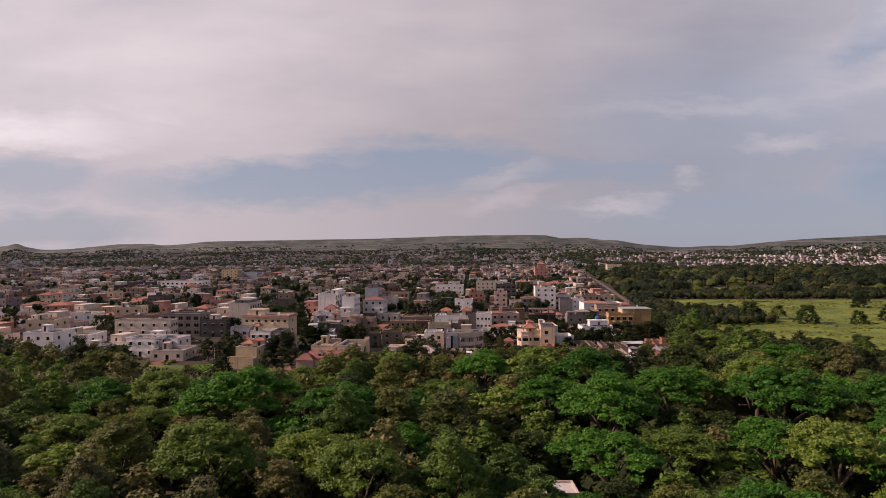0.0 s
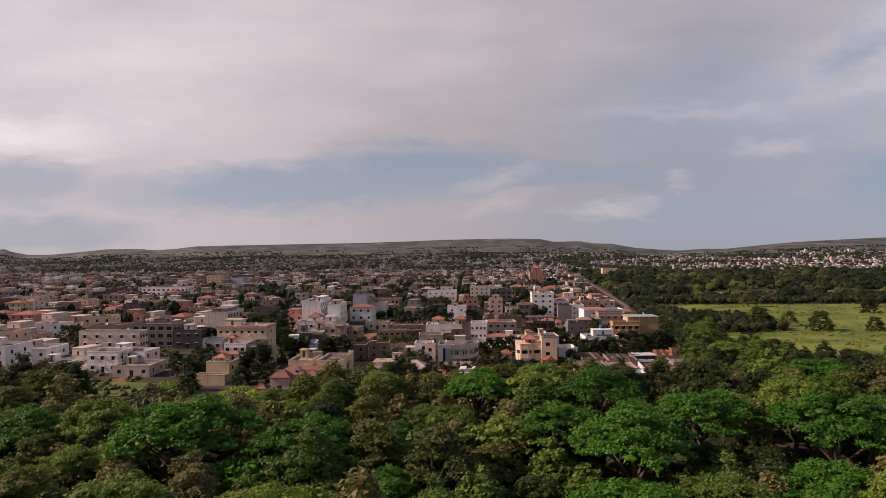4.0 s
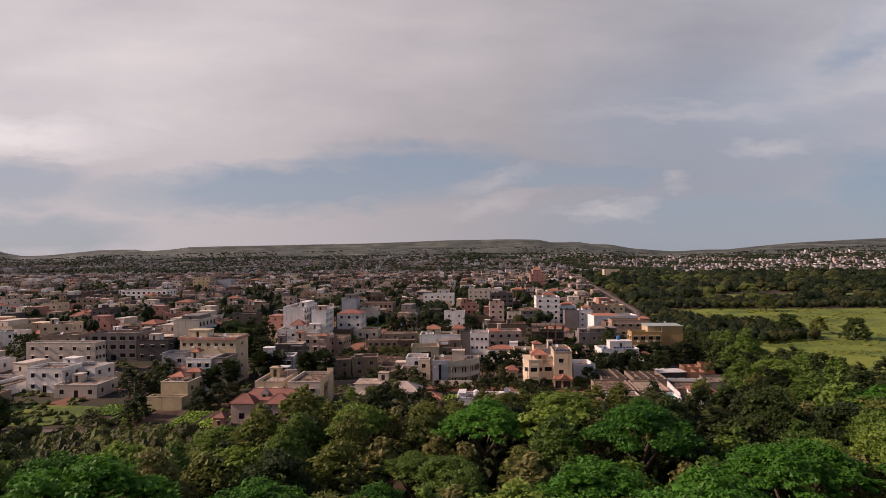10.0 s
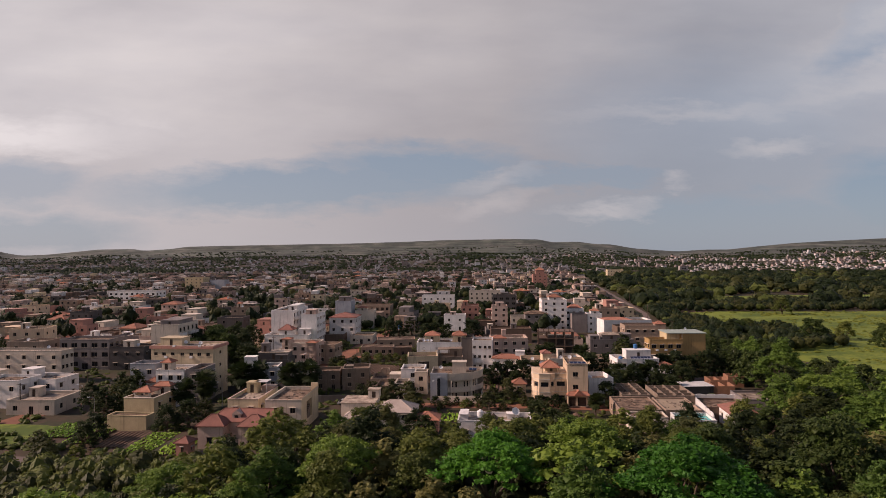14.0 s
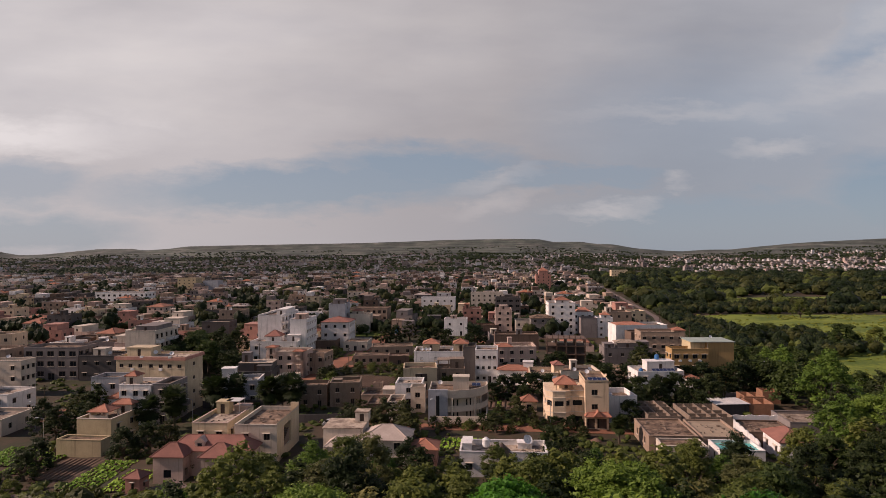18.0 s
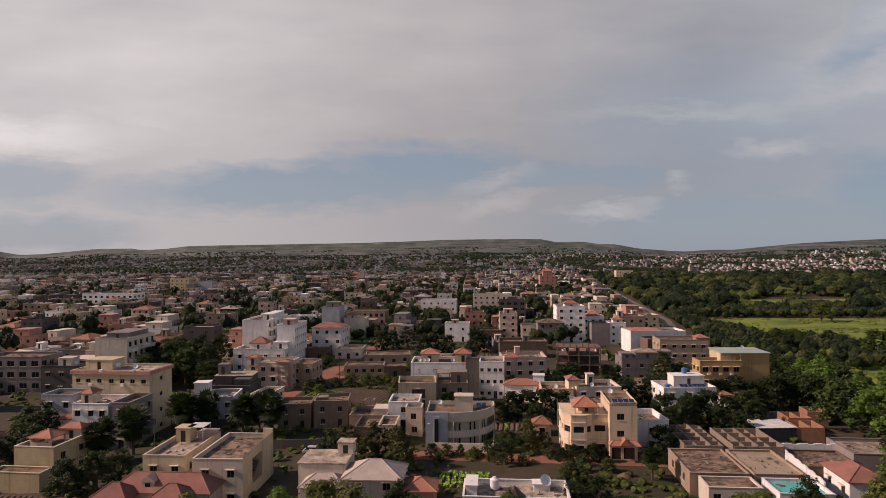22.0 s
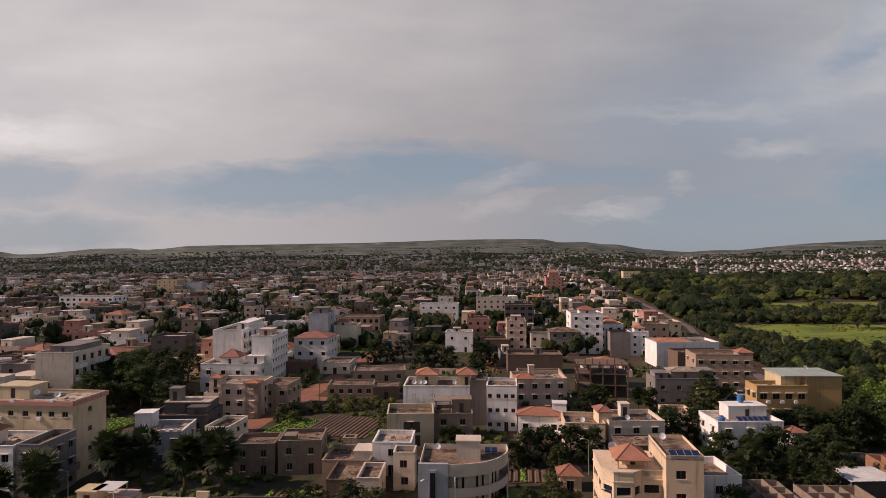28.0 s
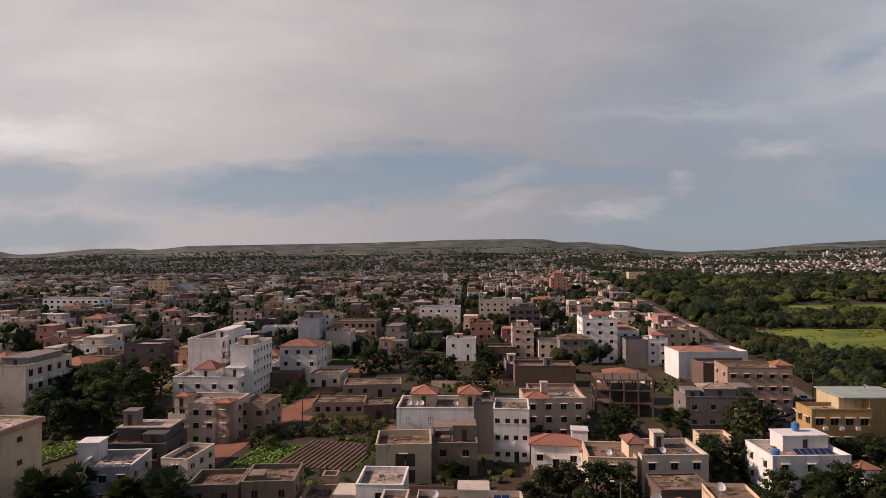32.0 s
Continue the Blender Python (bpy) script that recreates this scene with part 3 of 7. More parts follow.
def patch(name, cx, cy, w, d, rot, mat, label, z=0.06):
    """A flat piece of land with an uneven outline."""
    g, n = Geo(), 28
    pts = []
    for i in range(n):
        a = math.tau * i / n
        k = 1.0 / max(abs(math.cos(a)), abs(math.sin(a))) * (0.92 + 0.10 * noise.noise((cx + math.cos(a) * 2, cy, math.sin(a) * 2)))
        pts.append((math.cos(a) * k * w / 2, math.sin(a) * k * d / 2, 0.0))
    g.face(*pts)
    for p, q in zip(pts, pts[1:] + pts[:1]):
        g.face(q, p, (p[0], p[1], -0.3), (q[0], q[1], -0.3))
    return solid(name, g, mat, label, "field", pose(cx, cy, z, 0, 0, rot), kind="structure")


patch("field", 288, 437, 300, 104, -3, GRASS, "green grass field behind the wood")
patch("field", 305, 307, 390, 206, 0, GRASS, "green grass field behind the wood", z=0.10)
patch("field", 350, 605, 250, 80, 3, GRASS, "green grass clearing among trees")
patch("field", 420, 760, 190, 80, 0, GRASS, "small green clearing among trees")
patch("field", -12, 432, 34, 26, -5, GRASS, "green vacant plot among houses")
patch("field", -40, 410, 22, 30, -5, GRASS, "green vacant plot among houses")
patch("field", -45, 345, 12, 40, -8, GRASS, "weedy strip beside the red street")
patch("field", 18, 243, 22, 12, -4, GRASS, "weedy garden beside the round house", z=0.05)
patch("field", 104, 268, 14, 14, 0, GRASS, "grassy yard at the edge of the wood")

patch("field", -112, 212, 44, 22, -4, GRASS, "weedy green ground beside the gardens", z=0.045)

PLOTS = []


def garden(cx, cy, w, d, rot, rows, green, label):
    """A vegetable plot: raised beds, each a part, with or without leaves."""
    PLOTS.append((cx, cy, max(w, d) / 2 + 1))
    ob = thing("vegetable_plot", pose(cx, cy, 0, 0, 0, rot), label, "garden", "vegetable plots")
    s = Geo()
    s.box(-w / 2, w / 2, -d / 2, d / 2, -0.1, 0.07)
    part("soil", s, SOIL, ob)
    pitch = w / rows
    bed = Geo()
    k = pitch * 0.36
    for a, b in (((-k, 0), (-k * 0.6, 0.24)), ((-k * 0.6, 0.24), (k * 0.6, 0.24)), ((k * 0.6, 0.24), (k, 0))):
        bed.face((a[0], -d / 2 + 0.3, a[1]), (b[0], -d / 2 + 0.3, b[1]), (b[0], d / 2 - 0.3, b[1]), (a[0], d / 2 - 0.3, a[1]))
    bed_mesh = bed.mesh("bed", BARESOIL if green < 0.2 else SOIL)
    for i in range(rows):
        part("bed", bed_mesh, None, ob, at=pose(-w / 2 + pitch * (i + 0.5), 0, 0.06))
    if green:
        lv = Geo()
        rng = random.Random(int(cx * 10))
        for i in range(rows):
            if rng.random() > green + 0.1:
                continue
            for _ in range(int(d * 9)):
                x = -w / 2 + pitch * (i + 0.5) + rng.uniform(-k, k)
                y = rng.uniform(-d / 2 + 0.3, d / 2 - 0.3)
                a, s, h = rng.uniform(0, 6.3), rng.uniform(0.12, 0.30), rng.uniform(0.15, 0.35)
                c, sn = math.cos(a) * s, math.sin(a) * s
                lv.face((x - c, y - sn, 0.2), (x + sn, y - c, 0.22 + h * 0.6), (x + c, y + sn, 0.25 + h), (x - sn, y + c, 0.22 + h * 0.6))
        part("leaves", lv, CROP, ob, "green vegetable leaves in rows")
    return ob


garden(-24, 286.5, 16, 17, -14, 15, 0.0, "bare brown vegetable plot with raised beds")
garden(-36.2, 283, 10, 20, -14, 9, 0.9, "green vegetable plot with raised beds")
garden(2, 221, 10, 8, -5, 9, 0.75, "vegetable plot with low green rows")
garden(-6.5, 220, 6, 7, -5, 5, 0.0, "bare dark vegetable plot")
garden(15, 254.5, 10, 7, -6, 8, 0.1, "bare vegetable plot behind a hedge")
garden(-63, 205, 6.5, 16, -2, 6, 1.0, "bright green vegetable plot")
garden(-55.8, 201.5, 6, 11, -2, 6, 1.0, "bright green vegetable plot")
garden(-70.5, 208.5, 8, 12, -2, 8, 0.0, "bare dark vegetable plot")
garden(-79, 212, 6.5, 13, -2, 6, 0.9, "green vegetable plot with shrubs beside")
garden(-87, 216, 8, 12, -2, 7, 0.8, "green vegetable plot by the street")
garden(-26, 243, 9, 8, -5, 7, 0.7, "green plot beside bare walls")
garden(-54, 322, 12, 20, -10, 9, 0.9, "green vegetable plot beside the red street")
garden(-80, 284, 9, 16, -20, 7, 0.9, "green vegetable plot under street trees")
garden(-58, 283, 8, 14, -20, 6, 0.8, "green vegetable plot behind the dark house")
garden(-66, 290, 8, 14, -20, 6, 0.7, "green vegetable plot behind the dark house")


# ---------------------------------------------------------------- houses near the flight
HOUSES = []


def placed(*args, **kw):
    ob = house(*args, **kw)
    w, d = ob["size"][0], ob["size"][1]
    c = pose(args[0], args[1], 0, 0, 0, args[5]) @ Vector((w / 2, d / 2, 0))
    HOUSES.append((c.x, c.y, w / 2 + 1.5, d / 2 + 1.5))
    return ob


# west of the gardens
a = placed(-147, 272, 25, 6, 10, -3, "offwhite", 3, 5, 3, label="off-white three-storey flat-roofed house with small windows")
dish(-130, 277, 9.4, 20)
a = placed(-122, 246, 15, 9, 6.2, -8, "white", 2, 3, 2, label="white two-storey house with dark canopies", roofmat=PALEROOF)
room(a, 1, 5, 4, 8, 2.5, "white")
balcony(a, 1, 9, 3.0, 1.4)
a = placed(-76, 220.2, 7.5, 9.5, 6.6, -6, "yellow", 2, 0, 2, label="yellow two-storey house with an orange pavilion roof", trim="offwhite", door=False)
room(a, 1.2, 5.2, 2.2, 6.2, 1.5, "offwhite", hip=1.1, open_sides=True, name="pavilion")
room(a, 3.2, 7.2, 7.4, 9.3, 1.9, "offwhite", hip=0.9, roofmat=TILE)
a = placed(-78, 216.6, 9.5, 3.2, 3.4, -6, "yellow", 1, 0, 0, label="low yellow annex wall in front of a house", parapet=0.3, door=False)
a = placed(-50.2, 203.6, 15, 4.6, 4.7, -3, "pink", 1, 3, 1, roof="hip", roofmat=REDTILE, rise=2.2, label="pink villa with dull red tiled roofs and a dormer")
for x0, x1 in ((-1.4, 4.0), (7.2, 12.6)):
    g = Geo()
    for side, holes in (("front", [(1.9, 3.3, 0.9, 2.3)]), ("right", [(0.9, 1.9, 0.9, 2.3)]), ("left", [])):
        (ox, oy), u, inw = SIDES[side]
        facade(g, (x0 + ox * (x1 - x0), -3.0 + oy * 3.0), u, inw, (x1 - x0) if side == "front" else 3.0, -0.3, 4.5, holes)
    wing = part("wing", g, PAINT["pink"], a)
    g = Geo()
    g.box(x0 + 1.9, x0 + 3.3, -2.8, -2.74, 0.9, 2.3)
    part("window", g, GLASS, wing)
    g = Geo()
    g.hip(x0, x1, -3.0, 1.2, 4.5, 1.9)
    part("roof", g, REDTILE, wing)
g = Geo()
g.box(4.6, 6.4, 0.4, 2.4, 4.9, 6.2), g.face((4.4, 0.3, 6.2), (6.6, 0.3, 6.2), (5.5, 0.3, 7.1))
g.face((4.4, 0.3, 6.2), (5.5, 0.3, 7.1), (5.5, 2.6, 7.1), (4.4, 2.6, 6.2)), g.face((6.6, 0.3, 6.2), (6.6, 2.6, 6.2), (5.5, 2.6, 7.1), (5.5, 0.3, 7.1))
part("dormer", g, PAINT["pink"], a)
g = Geo()
g.box(5.1, 5.9, 0.34, 0.40, 5.2, 6.0)
part("dormer_window", g, GLASS, a)
a = placed(-54, 195.8, 2.6, 2.6, 2.6, -8, "coral", 1, 1, 1, roof="hip", roofmat=REDTILE, rise=1.0, win=(0.6, 0.8), label="small red-roofed kiosk with an arched window",
           category="kiosk")
a = placed(-49.5, 212, 7, 14, 7.5, -3, "cream", 2, 2, 3, label="cream house with a flat parapet roof and stair head", trim="pink", roofmat=PALEROOF)
room(a, 0.8, 3.4, 9.5, 12.0, 2.4, "yellow")
room(a, 3.8, 6.8, 11.5, 13.8, 1.1, "pink", door=None)
s = Geo()
s.box(2.6, 5.6, 9.8, 13.2, 9.3, 9.38)
s.box(2.7, 2.8, 9.9, 10.0, 6.8, 9.3), s.box(5.4, 5.5, 9.9, 10.0, 6.8, 9.3), s.box(2.7, 2.8, 13.0, 13.1, 6.8, 9.3), s.box(5.4, 5.5, 13.0, 13.1, 6.8, 9.3)
part("canopy", s, SHEET, a, "pale sheet-metal canopy on thin posts")
a = placed(-40.6, 209.8, 8.2, 14.5, 7.6, -3, "offwhite", 2, 2, 0, skip=("right",), label="pinkish house with a stained roof and a cut-out stair wall", trim="offwhite")
s = Geo()
facade(s, (8.2, 0), (0, 1), (-1, 0), 14.5, -0.3, 8.0, [(4.2, 8.6, 2.2, 6.4)], deep=1.6)
s.box(6.5, 8.2, 14.1, 14.5, 6.9, 8.6)
part("side_wall", s, PAINT["cream"], a, "cream side wall with a wide opening", at=pose(0, 0, 0))
s = Geo()
for i in range(9):
    s.box(6.9, 7.9, 4.3 + i * 0.45, 4.75 + i * 0.45, 2.0, 2.3 + i * 0.33)
part("stairs", s, CONCRETE, a)

# white cluster and tall cream block
a = placed(-77.3, 239.3, 7.7, 8.5, 9.5, -3, "white", 3, 3, 1, label="white two-storey house with red-tiled upper rooms", roofmat=PALEROOF)
room(a, 0.6, 3.0, 2.0, 5.0, 2.3, "offwhite", hip=0.9, roofmat=TILE)
room(a, -3.2, -0.2, 1.0, 5.5, 6.0, "white", hip=1.0, z=0.0, roofmat=TILE, name="wing")
a = placed(-86.3, 243.4, 7, 6, 10.5, -3, "bluegrey", 3, 2, 2, label="pale blue-white three-storey house")
a = placed(-69.4, 239.5, 4.0, 9.0, 9.6, -3, "grey", 3, 1, 3, label="grey plastered side house with tall windows")
balcony(a, 0.5, 8.5, 3.2, 1.0, "right", "grey")
a = placed(-83.5, 249.8, 18.2, 9, 14.5, -6, "cream", 4, 7, 1, win=(1.1, 0.9), label="tall pale yellow apartment block with a mauve roof band", trim="pink",
           category="apartment block", door=False, parapet=0.5, roofmat=PALEROOF, hood=False)
room(a, 1.0, 7.5, 3.0, 7.5, 2.2, "cream")
g = Geo()
g.ring(-0.35, 18.55, -0.35, 9.35, 13.7, 14.45, 0.33)
part("roof_band", g, PAINT["coral"], a, "mauve band below the roof edge")
for i in range(7):
    s = Geo()
    s.box(0, 0.8, -0.35, 0, 0, 0.55)
    part("air_conditioner", s, DISH, a, at=pose(1.5 + i * 2.5, 0, 8.0 + (i % 3) * 3.1))
dish(-70, 251, 14.1, 15), dish(-75, 253, 14.1, 30)
a = placed(-110, 305.5, 10.3, 17, 14.2, -2, "offwhite", 4, 0, 5, label="tall greyish apartment slab with white balconies", category="apartment block",
           win=(1.5, 1.6), door=False)
room(a, 2, 9, 3, 15, 1.9, "grey", name="penthouse")
for i, (u, z) in enumerate([(1, 3.4), (8, 3.4), (1, 6.7), (5, 6.7), (11, 6.7), (1, 10), (8, 10), (12, 10), (4, 3.4)]):
    balcony(a, u, u + 3.4, z, 1.2, "right", "white", 0.9)
placed(-137, 294, 18, 10, 10.4, -2, "grey", 3, 5, 3, label="grey unfinished three-storey concrete house with open balconies", win=(2.2, 1.8), hood=False)
a = placed(-118, 292, 12, 9, 8.0, -2, "darkgrey", 2, 3, 2, label="dark grey two-storey house")
room(a, 3, 7, 3, 7, 2.4, "offwhite")
dish(-110, 296, 7.4, 10)

# round the dark house
a = placed(-59.3, 258, 8.5, 9, 6.4, 5, "bluegrey", 2, 3, 2, label="small grey-white house with toothed parapets", trim="white", roofmat=PALEROOF)
for i in range(6):
    s = Geo()
    s.box(0, 0.8, -0.08, 0.3, 0, 0.35)
    part("merlon", s, PAINT["white"], a, at=pose(0.2 + i * 1.5, 0, 6.49))
room(a, -2.2, 1.2, 5.5, 8.8, 8.6, "white", z=0.0, name="stair_tower")
a = placed(-62.1, 268, 12.2, 10, 7.0, 1, "darkgrey", 2, 3, 2, label="dark unplastered house with a stained flat roof", hood=False)
room(a, 2.0, 11.5, 4.0, 9.5, 2.4, "darkgrey", roofmat=PALEROOF)
room(a, 8.0, 11.8, 1.0, 3.6, 2.0, "darkgrey")
room(a, 2.6, 5.0, 5.0, 7.5, 2.6, "grey", z=8.8)
a = placed(-49.8, 268, 5, 9, 5.0, -8, "offwhite", 2, 1, 3, label="off-white row house along the red street")
a = placed(-57.7, 290.5, 12, 10, 9.0, -5, "pink", 3, 4, 1, label="pink three-storey house with hooded windows", trim="offwhite", roofmat=PALEROOF)
room(a, 0.4, 3.2, -0.6, 2.2, 2.2, "pink", hip=0.5)
room(a, 8.8, 12, 0, 2.6, 9.2, "pink", hip=0.5, z=0, name="stair_tower", door=None)
balcony(a, -0.6, 3.2, 3.2, 1.6, "front", "offwhite"), balcony(a, -0.6, 3.2, 6.2, 1.6, "front", "offwhite")
placed(-47.5, 300, 6.5, 9, 7.0, -8, "beige", 2, 2, 3, label="beige two-storey house beside the red street")
a = placed(-73, 323, 17.8, 10, 8.0, -3, "white", 2, 4, 2, label="white stepped house with a pink pyramid roof", roofmat=PALEROOF)
room(a, 5.0, 10.5, 2.5, 7.5, 2.2, "white", hip=2.0, roofmat=REDTILE)
room(a, 12.5, 17.5, 4.0, 9.5, 2.4, "white")
a = placed(-73.4, 333.8, 9.2, 24, 16.6, -2, "white", 5, 0, 5, label="tall white five-storey apartment house", category="apartment block", win=(1.6, 1.5))
room(a, 5.5, 9.0, 6, 20, 2.2, "white")
for z in (6.5, 9.8, 13.0):
    balcony(a, 1, 7, z, 1.2, "right", "white"), balcony(a, 13, 20, z, 1.2, "right", "white")
a = placed(-60.7, 332.2, 6.4, 16, 15.0, -2, "white", 5, 0, 6, label="white apartment house with small square windows", category="apartment block", win=(1.0, 1.0))
room(a, 1, 5, 4, 9, 2.2, "pink")
placed(-54, 358, 12, 12, 11, -3, "white", 3, 3, 3, roof="hip", roofmat=REDTILE, label="white house with a dark red hipped roof")

# ruins, terraces and the round house
a = placed(-39, 253.5, 7.5, 7, 5.8, 4, CONCRETE, 2, 2, 1, label="weathered unfinished concrete house with empty windows", hood=False, win=(1.0, 1.2))
a = placed(-31, 254.5, 7.8, 8, 6.2, 4, CONCRETE, 2, 2, 2, label="weathered unfinished concrete house with broken parapet", hood=False, win=(1.0, 1.2))
room(a, 1, 3, 1, 3.5, 1.2, CONCRETE, door=None)
a = placed(-22.5, 252, 8.5, 9, 3.6, -2, "beige", 1, 0, 0, label="low house with a rubble-strewn brown roof", door=False)
a = placed(-20.5, 262, 2.4, 2.4, 4.6, -2, "beige", 1, 1, 0, win=(0.9, 2.0), label="small stair head over a low roof")
a = placed(-13.9, 254.5, 7.0, 8, 6.0, -2, "white", 2, 1, 1, label="white cubic house with a pale roof", roofmat=PALEROOF, hood=False)
room(a, -3.4, 0, 0.5, 5, 4.2, "offwhite", z=0, door=None, name="ramp_wall")
a = placed(-20, 243, 8.5, 9.5, 3.4, -2, "brown", 1, 0, 1, label="low brown roof terrace covered with rubble", door=False)
a = placed(-14.7, 241, 3.6, 7.5, 4.4, -2, "offwhite", 1, 1, 1, label="small cream block with a sunken roof", hood=False)
a = placed(-9.5, 247.5, 3.6, 4.0, 6.4, -2, "offwhite", 2, 1, 0, label="small cream stair block with a sunken roof", hood=False, door=False)


def round_house():
    ROOFS.append((-5, 10, 237, 252, land(-4.6, 237.5)))
    ob = thing("round_house", pose(-4.6, 237.5, 0, 0, 0, -2), "cream modern house with a curved balcony front and brown roof", "house")
    mat, H, R = PAINT["offwhite"], 7.8, 8.6
    wall, roof, rail, floor_g, glass, cop = Geo(), Geo(), Geo(), Geo(), Geo(), Geo()
    cx, cy = 5.4, 8.6
    n = 20
    arc = [(-1.75 + 1.9 * i / n) for i in range(n + 1)]
    pts = [(cx + R * math.cos(a), cy + R * math.sin(a)) for a in arc]
    back = [(13.9, 10.4), (0.0, 10.4), (0.0, 0.6)]
    outline = pts + back
    m = len(outline)

    def band(gx, line, z0, z1, k=0.0, closed=False):
        seq = list(zip(line, line[1:] + (line[:1] if closed else [])))
        if not closed:
            seq = seq[:len(line) - 1]
        for p, q in seq:
            gx.face((p[0], p[1], z0), (q[0], q[1], z0), (q[0], q[1], z1), (p[0], p[1], z1))

    inner = [(cx + (R - 1.5) * math.cos(a), cy + (R - 1.5) * math.sin(a)) for a in arc]
    band(wall, [pts[-1]] + back + [pts[0]], -0.3, H)
    band(wall, pts, H - 1.9, H), band(wall, inner, -0.2, H - 1.9)
    band(wall, [(p[0] * 0.975 + cx * 0.025, p[1] * 0.975 + cy * 0.025) for p in pts][::-1], H - 1.9, H)
    wall.face(*[(p[0], p[1], H - 1.9) for p in pts], *[(p[0], p[1], H - 1.9) for p in reversed(inner)])
    part("wall", wall, mat, ob)
    roof.face(*[(p[0], p[1], H - 0.8) for p in outline])
    part("roof", roof, ROOF, ob)
    ins = [(5.6 + (p[0] - 5.6) * 0.975, 7 + (p[1] - 7) * 0.975) for p in outline]
    for (p, q), (r, s) in zip(zip(outline, outline[1:] + outline[:1]), zip(ins, ins[1:] + ins[:1])):
        cop.face((p[0], p[1], H + 0.02), (q[0], q[1], H + 0.02), (s[0], s[1], H + 0.02), (r[0], r[1], H + 0.02))
        cop.face((s[0], s[1], H + 0.02), (s[0], s[1], H - 0.8), (r[0], r[1], H - 0.8), (r[0], r[1], H + 0.02))
    part("coping", cop, mat, ob)
    for z in (0.0, 3.0):
        rail_g = Geo()
        band(rail_g, pts, z - 0.25, z + 1.15)
        band(rail_g, [(p[0] * 0.985 + cx * 0.015, p[1] * 0.985 + cy * 0.015) for p in pts][::-1], z + 0.05, z + 1.15)
        rail_g.face(*[(p[0], p[1], z) for p in pts], *[(p[0], p[1], z) for p in reversed(inner)])
        part("balcony", rail_g, mat, ob, "curved cream balcony front")
    for i in (3, 8, 13, 18):
        for z in (0.2, 3.2):
            k, a0, a1 = Geo(), arc[i] - 0.10, arc[i] + 0.10
            p, q = [(cx + (R - 1.48) * math.cos(a), cy + (R - 1.48) * math.sin(a)) for a in (a0, a1)]
            k.face((p[0], p[1], z), (q[0], q[1], z), (q[0], q[1], z + 2.1), (p[0], p[1], z + 2.1))
            part("window", k, GLASS, ob)
    for i in (2, 9, 19):
        c = Geo()
        c.tube((*pts[i], -0.2), (*pts[i], H - 1.9), 0.16, 0.16, 8)
        part("column", c, mat, ob)
    # front slab takes a greyer paint that stands in for shade on this face
    f = Geo()
    f.box(-0.15, 4.4, -0.15, 0.5, -0.2, H + 0.1), f.box(1.6, 2.6, -0.4, -0.15, 0.5, H - 0.8)
    part("front_wall", f, PAINT["bluegrey"], ob, "front wall slab, greyed as if shaded")
    k = Geo()
    k.box(1.7, 2.5, -0.46, -0.40, 0.8, H - 1.2)
    part("tall_window", k, GLASS, ob)
    ob["size"] = (13, 13, H, H - 0.8)
    room(ob, 5.6, 9.4, 4.4, 7.4, 3.0, "offwhite", door=None)
    HOUSES.append((2, 244, 9, 9))


round_house()
dish(-2.0, 246, 7.0, 10)


def solar_panel(x, y, z, rot, n, tilt=12, group="solar panels"):
    """A row of tilted solar panels on a frame."""
    ob = thing("solar_array", pose(x, y, z, 0, 0, rot), "dark blue solar panels on a flat roof", "solar panels", group, h=land_under(x, y))
    for i in range(n):
        k = Geo()
        k.box(0, 1.0, 0, 1.7, 0, 0.05)
        p = part("panel", k, SOLAR, ob, at=pose(i * 1.06, 0, 0.35, tilt))
        e = Geo()
        e.ring(-0.02, 1.02, -0.02, 1.72, -0.01, 0.06, 0.04)
        part("frame", e, METAL, p)
    k = Geo()
    for i in range(n + 1):
        k.box(i * 1.06 - 0.03, i * 1.06 + 0.03, 0.0, 0.06, 0, 0.34), k.box(i * 1.06 - 0.03, i * 1.06 + 0.03, 1.5, 1.56, 0, 0.66)
    part("stand", k, METAL, ob)


solar_panel(5.8, 244.5, 7.0, -2, 2)


